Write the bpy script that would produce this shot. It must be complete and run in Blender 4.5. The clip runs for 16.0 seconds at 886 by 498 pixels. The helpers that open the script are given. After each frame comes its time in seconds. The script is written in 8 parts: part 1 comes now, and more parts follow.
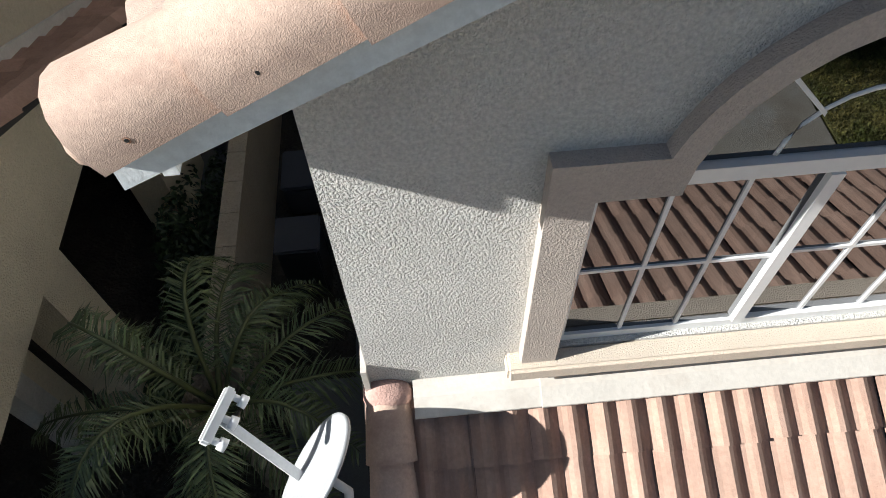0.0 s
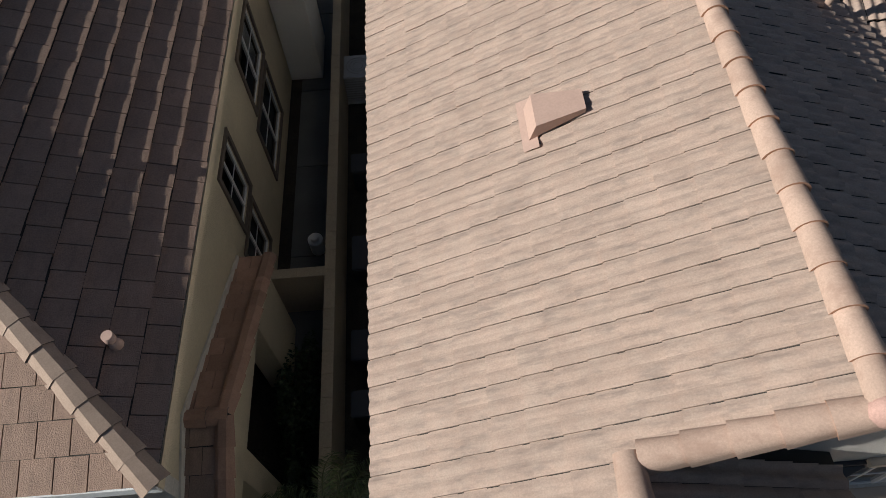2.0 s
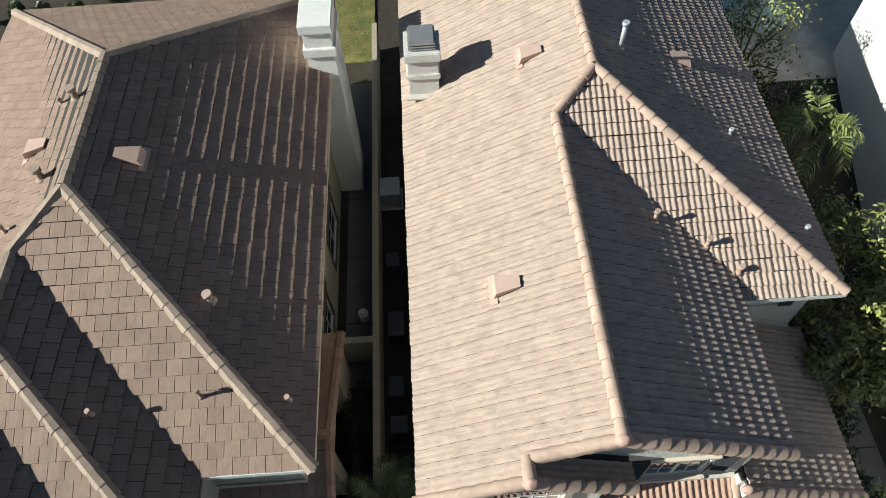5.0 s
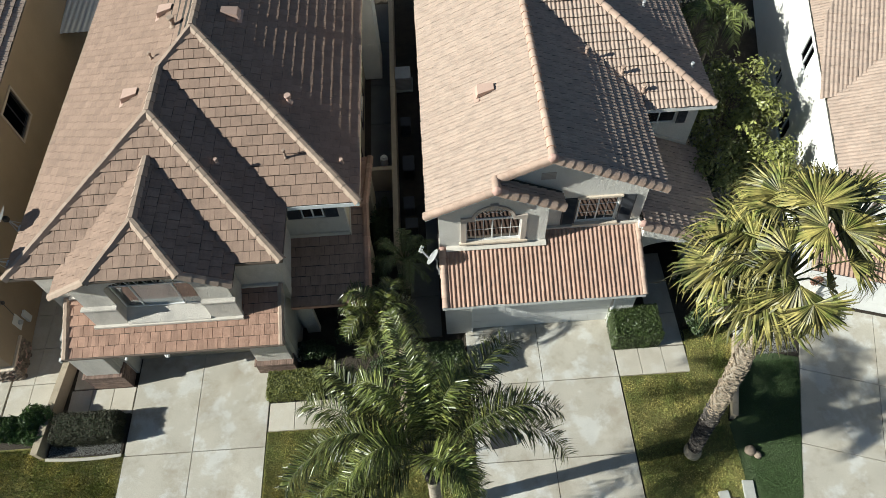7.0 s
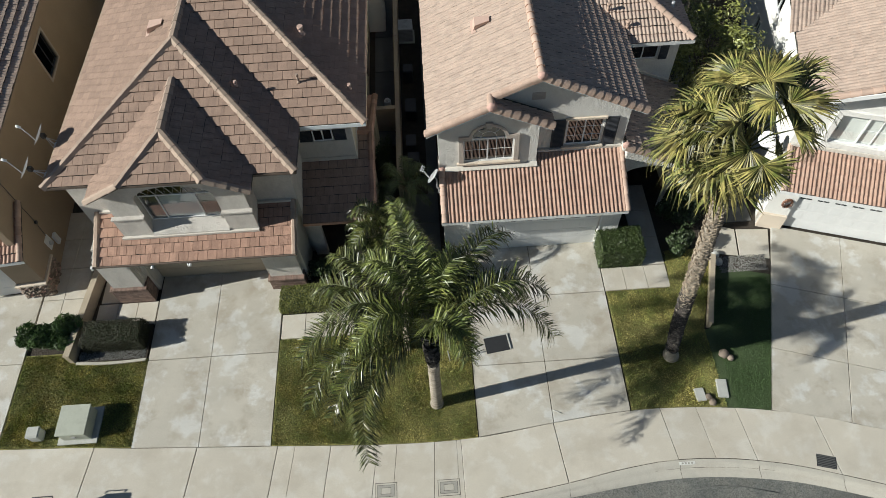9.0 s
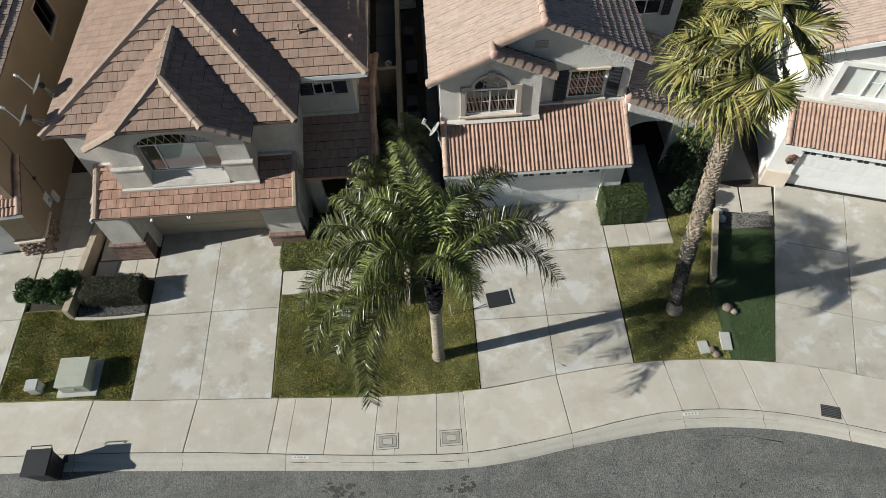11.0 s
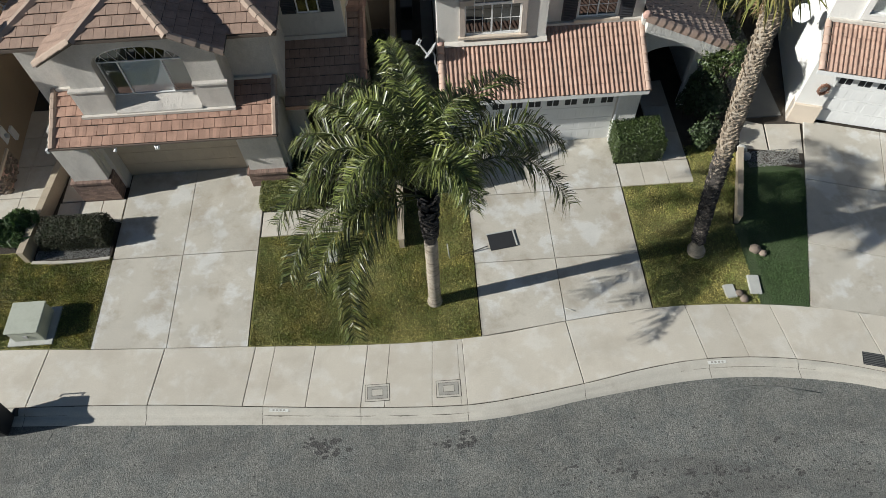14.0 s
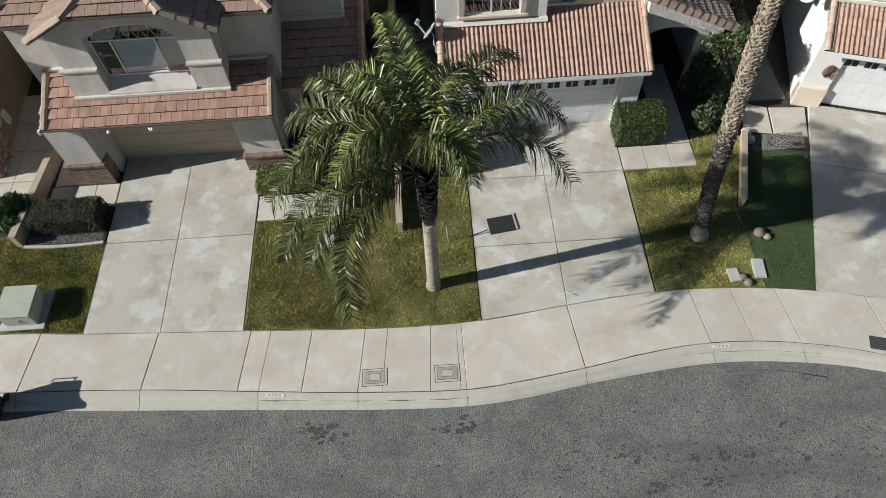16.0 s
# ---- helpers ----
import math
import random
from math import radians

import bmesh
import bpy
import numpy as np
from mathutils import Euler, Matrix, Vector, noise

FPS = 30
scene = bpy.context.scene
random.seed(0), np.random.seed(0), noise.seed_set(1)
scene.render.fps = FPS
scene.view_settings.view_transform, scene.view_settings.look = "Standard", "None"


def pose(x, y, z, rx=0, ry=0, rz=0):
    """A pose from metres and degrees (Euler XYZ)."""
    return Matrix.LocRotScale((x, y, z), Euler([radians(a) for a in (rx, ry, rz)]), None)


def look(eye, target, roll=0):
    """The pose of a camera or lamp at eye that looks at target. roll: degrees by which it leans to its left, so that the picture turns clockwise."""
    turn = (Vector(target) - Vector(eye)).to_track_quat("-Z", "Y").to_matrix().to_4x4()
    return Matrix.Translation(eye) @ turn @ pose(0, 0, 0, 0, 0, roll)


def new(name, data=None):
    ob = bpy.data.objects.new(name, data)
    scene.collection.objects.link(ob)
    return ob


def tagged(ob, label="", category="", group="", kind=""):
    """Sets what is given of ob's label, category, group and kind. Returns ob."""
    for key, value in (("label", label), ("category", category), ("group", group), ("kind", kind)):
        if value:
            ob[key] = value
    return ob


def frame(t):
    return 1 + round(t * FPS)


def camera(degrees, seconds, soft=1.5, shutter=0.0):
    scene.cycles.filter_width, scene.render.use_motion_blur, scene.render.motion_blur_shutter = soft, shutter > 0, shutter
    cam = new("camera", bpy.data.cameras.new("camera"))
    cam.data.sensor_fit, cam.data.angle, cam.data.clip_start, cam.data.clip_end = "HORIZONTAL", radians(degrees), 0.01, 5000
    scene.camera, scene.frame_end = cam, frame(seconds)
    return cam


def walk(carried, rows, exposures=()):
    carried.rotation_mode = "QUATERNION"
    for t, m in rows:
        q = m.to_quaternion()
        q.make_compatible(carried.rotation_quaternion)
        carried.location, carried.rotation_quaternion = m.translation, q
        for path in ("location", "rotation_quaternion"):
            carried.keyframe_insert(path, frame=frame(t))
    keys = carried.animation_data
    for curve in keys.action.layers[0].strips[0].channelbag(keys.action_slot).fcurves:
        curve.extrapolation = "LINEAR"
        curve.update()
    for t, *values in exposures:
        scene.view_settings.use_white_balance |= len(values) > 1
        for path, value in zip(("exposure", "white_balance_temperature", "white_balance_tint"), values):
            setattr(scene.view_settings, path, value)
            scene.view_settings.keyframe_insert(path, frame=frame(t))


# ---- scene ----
cam = camera(67.00, 16.0, soft=0.85)
PATH = [
    (0, -0.060, -0.061, 6.646, 34.62, 1.53, -5.14),
    (0.5, -0.062, -0.065, 6.745, 34.85, 1.49, -5.19),
    (1, -0.040, -0.039, 7.808, 34.19, 1.69, -5.13),
    (1.5, 0.051, 0.101, 9.806, 33.10, 2.38, -4.58),
    (2, 0.082, 0.157, 11.930, 32.89, 2.20, -3.95),
    (2.5, 0.149, 0.249, 13.962, 32.58, 2.32, -3.75),
    (3, 0.233, 0.280, 15.982, 32.75, 2.35, -3.63),
    (3.2, 0.194, 0.301, 16.747, 32.74, 2.14, -3.71),
    (5.3, 0.020, -2.960, 19.546, 33.27, 1.96, -3.45),
    (5.5, -0.027, -3.782, 19.981, 33.18, 1.96, -3.46),
    (6, -0.162, -6.299, 20.884, 33.17, 1.98, -3.39),
    (6.5, -0.331, -9.141, 21.536, 33.19, 1.98, -3.37),
    (7, -0.316, -10.837, 22.020, 33.10, 2.08, -3.40),
    (7.5, -0.337, -11.462, 21.635, 33.20, 2.00, -3.37),
    (8, -0.270, -11.451, 21.063, 33.10, 2.04, -3.31),
    (8.5, -0.341, -12.141, 21.328, 33.06, 1.97, -3.31),
    (9, -0.481, -14.243, 22.108, 33.03, 2.01, -3.27),
    (9.2, -0.578, -15.010, 22.348, 32.95, 1.93, -3.31),
    (11.5, -0.684, -15.461, 20.608, 32.78, 1.96, -3.29),
    (12, -0.710, -15.373, 20.115, 32.69, 1.90, -3.30),
    (12.5, -0.730, -15.470, 19.599, 32.78, 1.88, -3.31),
    (13, -0.713, -15.554, 19.121, 32.63, 1.89, -3.28),
    (13.5, -0.762, -15.705, 18.637, 32.64, 1.78, -3.33),
    (14, -0.761, -15.867, 18.085, 32.70, 1.79, -3.36),
    (14.5, -0.726, -15.921, 17.708, 32.52, 1.86, -3.30),
    (15, -0.776, -16.019, 17.410, 32.59, 1.77, -3.36),
    (15.5, -0.756, -16.038, 17.274, 32.53, 1.81, -3.34),
    (16, -0.740, -16.067, 17.528, 32.59, 1.83, -3.34),
]
EXPOSURES = [(0.0, 1.06, 6150, 8), (0.6, 1.06, 6150, 8), (1.0, 0.62, 6150, 5), (1.5, 0.16, 6450, 9), (2.0, 0.09, 6450, 10), (2.5, 0.34, 6350, 6), (3.0, 0.52, 6200, 1), (5.5, 0.68, 6200, 0), (7.0, 0.70, 6300, 1), (9.0, 0.47, 6300, 4), (12.5, 0.45, 6250, 6), (16.0, 0.46, 6200, 7)]
walk(cam, [(t, pose(x, y, z, rx, ry, rz)) for t, x, y, z, rx, ry, rz in PATH], EXPOSURES)

# ---- sky and sun ----
SUN_EL, SUN_AZ = radians(27.6), math.atan2(-0.166, -0.986)   # where the sun stands, seen from the place
world = bpy.data.worlds.new("world")
scene.world = world
world.use_nodes = True
nt = world.node_tree
nt.nodes.clear()
sky = nt.nodes.new("ShaderNodeTexSky")
sky.sky_type, sky.sun_disc = "NISHITA", False
sky.sun_elevation, sky.sun_rotation = SUN_EL, math.pi / 2 - SUN_AZ
sky.air_density, sky.dust_density, sky.ozone_density = 1.0, 0.5, 2.0
bg = nt.nodes.new("ShaderNodeBackground")
bg.inputs["Strength"].default_value = 0.036
wo = nt.nodes.new("ShaderNodeOutputWorld")
nt.links.new(sky.outputs[0], bg.inputs[0])
nt.links.new(bg.outputs[0], wo.inputs[0])
sun_data = bpy.data.lights.new("sun", "SUN")
sun_data.energy, sun_data.angle, sun_data.color = 4.75, radians(0.53), (1.0, 0.955, 0.885)
sun = new("sun", sun_data)
sun.matrix_world = look((0, 0, 0), (-math.cos(SUN_AZ) * math.cos(SUN_EL), -math.sin(SUN_AZ) * math.cos(SUN_EL), -math.sin(SUN_EL)))

# ---- materials ----
def material(name, color, rough=0.8, var=0.15, scale=3.0, fine=40.0, fine_var=0.08, bump=0.0, bump_scale=60.0,
             stain=None, stain_scale=1.0, stain_amt=0.0, piece=0.0, metal=0.0, tint=None, spec=0.5, stretch=None, tint_edge=(0.4, 0.7), tint_scale=2.3):
    """A surface: base colour with coarse and fine variation, stains, relief and per-piece variation."""
    m = bpy.data.materials.new(name)
    m.use_nodes = True
    t = m.node_tree
    n, l = t.nodes, t.links
    b = n["Principled BSDF"]
    b.inputs["Roughness"].default_value = rough
    b.inputs["Metallic"].default_value = metal
    b.inputs["Specular IOR Level"].default_value = spec
    geo = n.new("ShaderNodeNewGeometry")

    def noise_node(s, detail=4.0, rough_=0.6):
        q = n.new("ShaderNodeTexNoise")
        q.inputs["Scale"].default_value = s
        q.inputs["Detail"].default_value = detail
        q.inputs["Roughness"].default_value = rough_
        l.new(geo.outputs["Position"], q.inputs["Vector"])
        return q

    def ranged(sock, lo, hi, a=0.3, z=0.7):
        q = n.new("ShaderNodeMapRange")
        q.inputs["From Min"].default_value, q.inputs["From Max"].default_value = a, z
        q.inputs["To Min"].default_value, q.inputs["To Max"].default_value = lo, hi
        l.new(sock, q.inputs["Value"])
        return q.outputs["Result"]

    def mul(x, y):
        q = n.new("ShaderNodeMath")
        q.operation = "MULTIPLY"
        l.new(x, q.inputs[0])
        l.new(y, q.inputs[1])
        return q.outputs[0]

    value = mul(ranged(noise_node(scale).outputs["Fac"], 1 - var, 1 + var),
                ranged(noise_node(fine, 3.0).outputs["Fac"], 1 - fine_var, 1 + fine_var))
    if piece:
        info = n.new("ShaderNodeObjectInfo")
        add = n.new("ShaderNodeMath")
        add.operation = "ADD"
        l.new(info.outputs["Random"], add.inputs[0])
        l.new(geo.outputs["Random Per Island"], add.inputs[1])
        fr = n.new("ShaderNodeMath")
        fr.operation = "FRACT"
        l.new(add.outputs[0], fr.inputs[0])
        value = mul(value, ranged(fr.outputs[0], 1 - piece, 1 + piece, 0.0, 1.0))
    col = n.new("ShaderNodeMix")
    col.data_type, col.blend_type = "RGBA", "MULTIPLY"
    col.inputs[0].default_value = 1.0
    col.inputs[6].default_value = (*color, 1)
    l.new(value, col.inputs[7])
    out = col.outputs[2]
    if tint:
        mx = n.new("ShaderNodeMix")
        mx.data_type = "RGBA"
        l.new(ranged(noise_node(scale * tint_scale, 6.0, 0.62).outputs["Fac"], 0.0, 0.8, *tint_edge), mx.inputs[0])
        l.new(out, mx.inputs[6])
        tm = n.new("ShaderNodeMix")
        tm.data_type, tm.blend_type = "RGBA", "MULTIPLY"
        tm.inputs[0].default_value = 1.0
        tm.inputs[6].default_value = (*tint, 1)
        l.new(value, tm.inputs[7])
        l.new(tm.outputs[2], mx.inputs[7])
        out = mx.outputs[2]
    if stain:
        mx = n.new("ShaderNodeMix")
        mx.data_type = "RGBA"
        sn = noise_node(stain_scale, 6.0, 0.65)
        if stretch:
            vm = n.new("ShaderNodeVectorMath")
            vm.operation = "MULTIPLY"
            vm.inputs[1].default_value = stretch
            l.new(geo.outputs["Position"], vm.inputs[0])
            l.new(vm.outputs[0], sn.inputs["Vector"])
        l.new(ranged(sn.outputs["Fac"], 0.0, stain_amt, 0.5, 0.68), mx.inputs[0])
        l.new(out, mx.inputs[6])
        mx.inputs[7].default_value = (*stain, 1)
        out = mx.outputs[2]
    l.new(out, b.inputs["Base Color"])
    if bump:
        bp = n.new("ShaderNodeBump")
        bp.inputs["Strength"].default_value = 1.0
        bp.inputs["Distance"].default_value = bump
        l.new(ranged(noise_node(bump_scale, 3.0, 0.5).outputs["Fac"], 0, 1, 0.35, 0.65), bp.inputs["Height"])
        l.new(bp.outputs[0], b.inputs["Normal"])
    return m


def glass_material(name, tone=(0.02, 0.025, 0.03), rough=0.02):
    """Window glass with real reflections; the default near-black tone paints the unlit room into the pane."""
    m = bpy.data.materials.new(name)
    m.use_nodes = True
    n, l = m.node_tree.nodes, m.node_tree.links
    n.clear()
    tr = n.new("ShaderNodeBsdfTransparent")
    tr.inputs[0].default_value = (*tone, 1)
    gl = n.new("ShaderNodeBsdfGlossy")
    gl.inputs["Roughness"].default_value = rough
    gl.inputs["Color"].default_value = (0.95, 0.97, 1.0, 1)
    lw = n.new("ShaderNodeLayerWeight")
    lw.inputs["Blend"].default_value = 0.5
    pw = n.new("ShaderNodeMath")
    pw.operation = "POWER"
    pw.inputs[1].default_value = 3.5
    l.new(lw.outputs["Facing"], pw.inputs[0])
    fr = n.new("ShaderNodeMath")
    fr.operation = "MULTIPLY_ADD"
    fr.inputs[1].default_value, fr.inputs[2].default_value = 0.8, 0.11
    l.new(pw.outputs[0], fr.inputs[0])
    mx = n.new("ShaderNodeMixShader")
    o = n.new("ShaderNodeOutputMaterial")
    l.new(fr.outputs[0], mx.inputs[0])
    l.new(tr.outputs[0], mx.inputs[1])
    l.new(gl.outputs[0], mx.inputs[2])
    l.new(mx.outputs[0], o.inputs[0])
    return m


STUCCO_B = material("stucco_warm_grey", (0.77, 0.745, 0.70), 0.9, 0.05, 0.8, 70, 0.16, 0.009, 105, (0.52, 0.48, 0.43), 1.3, 0.2)
TRIM_B = material("stucco_trim_taupe", (0.51, 0.44, 0.385), 0.9, 0.05, 1.5, 90, 0.10, 0.0025, 130)
SILL_B = material("stucco_sill_cream", (0.68, 0.58, 0.47), 0.9, 0.06, 1.5, 90, 0.06, 0.002, 130)
STUCCO_A = material("stucco_beige", (0.62, 0.53, 0.38), 0.9, 0.06, 0.8, 30, 0.06, 0.008, 60, (0.36, 0.30, 0.21), 1.0, 0.3)
STUCCO_A2 = material("stucco_pale_grey", (0.60, 0.56, 0.51), 0.9, 0.08, 0.8, 30, 0.1, 0.008, 60, (0.38, 0.35, 0.32), 1.6, 0.5, stretch=(1.0, 1.0, 0.5))
STUCCO_C = material("stucco_white", (0.82, 0.80, 0.76), 0.9, 0.04, 0.8, 30, 0.04, 0.006, 60)
STUCCO_D = material("stucco_tan", (0.37, 0.285, 0.20), 0.9, 0.06, 0.8, 30, 0.06, 0.006, 60)
WHITE = material("white_paint", (0.78, 0.78, 0.77), 0.5, 0.04, 2, 30, 0.04, 0.001, 80, (0.5, 0.47, 0.42), 2.0, 0.3)
FASCIA = material("fascia_blue_white", (0.76, 0.80, 0.82), 0.6, 0.06, 3, 40, 0.08, 0.0005, 60, (0.4, 0.38, 0.35), 3.0, 0.35)
FLASH = material("painted_flashing", (0.62, 0.58, 0.52), 0.55, 0.06, 3, 40, 0.05, 0.0006, 40, (0.45, 0.38, 0.32), 4.0, 0.4)
TILE_B = material("concrete_tile_rose", (0.46, 0.345, 0.28), 0.85, 0.10, 2.5, 60, 0.10, 0.0009, 260, (0.21, 0.175, 0.155), 13.0, 0.5, 0.06, stretch=(0.28, 1.0, 0.28), tint=(0.47, 0.37, 0.305))
TILE_G = material("concrete_tile_terracotta", (0.385, 0.245, 0.185), 0.85, 0.12, 2.0, 50, 0.10, 0.0009, 260, (0.24, 0.16, 0.13), 7.0, 0.45, 0.14, stretch=(1.0, 0.4, 0.5), tint=(0.43, 0.30, 0.235))
TILE_A = material("flat_tile_brown", (0.325, 0.222, 0.168), 0.8, 0.10, 2.0, 50, 0.14, 0.003, 90, (0.20, 0.14, 0.11), 9.0, 0.45, 0.10, stretch=(1.0, 0.35, 0.35))
TILE_A2 = material("flat_tile_red", (0.37, 0.225, 0.165), 0.85, 0.12, 2.0, 50, 0.10, 0.004, 90, (0.24, 0.13, 0.09), 5.0, 0.35, 0.18)
CAP_B = material("ridge_cap_rose", (0.47, 0.34, 0.27), 0.85, 0.10, 2.5, 60, 0.10, 0.0005, 300, (0.33, 0.215, 0.165), 5.0, 0.55, 0.12, stretch=(0.5, 1.0, 1.2))
CAP_A = material("ridge_cap_brown", (0.37, 0.28, 0.22), 0.85, 0.10, 2.5, 60, 0.10, 0.0009, 260, (0.25, 0.18, 0.14), 6.0, 0.3, 0.12)
CAP_EDGE = material("tile_end_orange", (0.46, 0.26, 0.17), 0.9, 0.12, 6, 60, 0.1, 0.001, 200)
MORTAR = material("pink_mortar", (0.50, 0.32, 0.27), 0.9, 0.12, 6, 60, 0.1, 0.0015, 80)
DECK = material("roof_underlay", (0.05, 0.045, 0.04), 0.95, 0.1)
CONCRETE = material("driveway_concrete", (0.49, 0.455, 0.39), 0.9, 0.09, 0.7, 30, 0.10, 0.002, 120, (0.34, 0.29, 0.225), 1.1, 0.7, 0.06, tint=(0.60, 0.592, 0.56), tint_edge=(0.51, 0.585), tint_scale=1.3)
WALKWAY = material("sidewalk_concrete", (0.53, 0.485, 0.41), 0.9, 0.06, 0.6, 30, 0.07, 0.002, 120, (0.40, 0.35, 0.28), 0.8, 0.45, 0.05, tint=(0.59, 0.56, 0.50), tint_edge=(0.5, 0.62))
KERB = material("kerb_concrete", (0.48, 0.45, 0.39), 0.9, 0.10, 1.2, 30, 0.08, 0.002, 100, (0.32, 0.28, 0.23), 1.2, 0.5, 0.05)
ASPHALT = material("asphalt", (0.180, 0.178, 0.160), 0.92, 0.14, 0.6, 28, 0.52, 0.010, 46, (0.105, 0.103, 0.095), 1.0, 0.7, stretch=(0.22, 1.0, 1.0), tint=(0.14, 0.145, 0.135), tint_edge=(0.46, 0.58), tint_scale=3.4)
GRASS = material("lawn", (0.24, 0.22, 0.075), 0.95, 0.35, 1.4, 18, 0.4, 0.03, 28, (0.10, 0.14, 0.04), 0.6, 0.8)
TURF = material("artificial_turf", (0.068, 0.10, 0.04), 0.95, 0.08, 2.0, 40, 0.25, 0.02, 60)
BURNT = material("burnt_palm_boots", (0.075, 0.065, 0.058), 0.95, 0.3, 4, 40, 0.2, 0.006, 40, piece=0.6)
# brown of fascia, gutter and trim; also paints shadow lines on ridge caps
FASCIA_BR_CAP_SHADE = material("brown_fascia_and_cap_shadow", (0.13, 0.10, 0.08), 0.7, 0.1, 3, 40, 0.08)
GLASS_CLEAR = glass_material("clear_glass", (0.9, 0.92, 0.92))

CURTAIN = material("sheer_curtain", (0.85, 0.86, 0.85), 0.9, 0.08, 3, 30, 0.05)
# concrete darkened so that the passages' shade sits in the slab colour
SHADE_SLAB = material("shade_dark_concrete", (0.13, 0.13, 0.125), 0.9, 0.12, 0.9, 30, 0.08, 0.002, 100, piece=0.08)
STRAP = material("strap_leaf", (0.075, 0.125, 0.035), 0.4, 0.25, 3, 30, 0.1, piece=0.5)
SOIL = material("soil", (0.05, 0.04, 0.03), 0.95, 0.25, 3, 40, 0.2, 0.02, 30)
# near-black colour that stands in for the darkness of unlit rooms
DARK = material("room_dark_paint", (0.02, 0.02, 0.02), 0.9, 0.1)
# almost opaque pane: the dark of the room is in its tint
GLASS = glass_material("window_glass")
VINYL = material("white_vinyl", (0.80, 0.80, 0.79), 0.4, 0.03, 2, 30, 0.02)
BRONZE = material("dark_bronze_frame", (0.05, 0.05, 0.055), 0.4, 0.05)
SHUTTER = material("shutter_dark_slate", (0.045, 0.047, 0.055), 0.6, 0.08, 3, 40, 0.05)
BLIND = material("pale_blinds", (0.78, 0.78, 0.74), 0.7, 0.04)
GREY_METAL = material("grey_metal", (0.52, 0.53, 0.54), 0.45, 0.06, 5, 50, 0.05, metal=0.3)
GALV = material("galvanised_steel", (0.42, 0.42, 0.42), 0.45, 0.1, 6, 50, 0.08, metal=0.6)
VENT_PINK = material("pink_painted_metal", (0.52, 0.365, 0.30), 0.6, 0.06, 4, 40, 0.05)
GARAGE_W = material("white_garage_door", (0.72, 0.72, 0.71), 0.5, 0.04, 1.5, 30, 0.03, 0.0015, 40)
GARAGE_A = material("tan_garage_door", (0.42, 0.35, 0.26), 0.6, 0.06, 1.5, 30, 0.05, 0.002, 40, (0.3, 0.25, 0.19), 2, 0.3)
BRICK = material("ledge_brick", (0.22, 0.15, 0.12), 0.9, 0.12, 4, 50, 0.12, 0.003, 60, piece=0.25)
STONE = material("field_stone", (0.24, 0.19, 0.15), 0.9, 0.15, 5, 50, 0.12, 0.004, 60, piece=0.35)
BLOCK = material("block_wall", (0.42, 0.35, 0.26), 0.9, 0.08, 1.5, 30, 0.08, 0.005, 50)
TRUNK = material("palm_trunk_grey", (0.36, 0.31, 0.25), 0.95, 0.2, 4, 40, 0.2, 0.008, 30, (0.13, 0.10, 0.075), 2.5, 0.75, stretch=(1.0, 1.0, 4.5))
TRUNK2 = material("palm_boots", (0.37, 0.30, 0.225), 0.95, 0.2, 4, 40, 0.15, 0.006, 40, (0.10, 0.075, 0.055), 1.2, 0.6, 0.3)
FROND = material("palm_frond", (0.046, 0.064, 0.016), 0.36, 0.35, 1.5, 20, 0.2, piece=0.85, tint=(0.155, 0.15, 0.04), spec=0.5)
FROND_NEW = material("young_palm_frond", (0.08, 0.105, 0.027), 0.38, 0.3, 1.5, 20, 0.2, piece=0.7, tint=(0.20, 0.21, 0.05), spec=0.5)
RACHIS = material("palm_rachis", (0.075, 0.085, 0.028), 0.55, 0.2)
DATE = material("date_palm_frond", (0.085, 0.115, 0.045), 0.45, 0.25, 1.5, 20, 0.15, piece=0.35, tint=(0.13, 0.14, 0.05))
FROND_TIP = material("palm_frond_pale", (0.17, 0.20, 0.06), 0.5, 0.2, 1.5, 20, 0.15, piece=0.3)
FAN = material("fan_palm_leaf", (0.088, 0.104, 0.026), 0.45, 0.35, 1.2, 20, 0.2, piece=0.85, tint=(0.28, 0.235, 0.08), tint_edge=(0.38, 0.58), spec=0.4)
STALK = material("palm_stalk", (0.20, 0.20, 0.07), 0.6, 0.15)
DEADLEAF = material("dry_palm_leaf", (0.30, 0.21, 0.11), 0.9, 0.25, 3, 30, 0.15, piece=0.3)
LEAF_DARK = material("hedge_leaf", (0.05, 0.072, 0.02), 0.35, 0.2, 3, 30, 0.1, piece=0.5)
LEAF_BROWN = material("dark_hedge_leaf", (0.036, 0.036, 0.014), 0.65, 0.2, 3, 30, 0.1, piece=0.5)
LEAF_YEL = material("yellow_green_leaf", (0.15, 0.16, 0.035), 0.5, 0.2, 3, 30, 0.1, piece=0.4)
LEAF_TREE = material("tree_leaf", (0.20, 0.215, 0.06), 0.4, 0.25, 2, 30, 0.1, piece=0.45)
# leaf green darkened for shrubs in shade and for the inside of hedges
LEAF_SHADE = material("shade_dark_leaf", (0.035, 0.055, 0.018), 0.55, 0.25, 2, 30, 0.1, piece=0.5)
BARK = material("bark", (0.13, 0.10, 0.075), 0.95, 0.2, 5, 40, 0.15, 0.006, 40)
BLADE = material("grass_blade", (0.40, 0.35, 0.115), 0.6, 0.35, 0.7, 15, 0.35, piece=0.75, tint=(0.14, 0.185, 0.04), tint_edge=(0.40, 0.56))
BLADE_T = material("turf_blade", (0.07, 0.125, 0.038), 0.6, 0.1, 2, 20, 0.1, piece=0.35)
COVER = material("meter_lid_concrete", (0.33, 0.315, 0.28), 0.9, 0.12, 5, 50, 0.12)
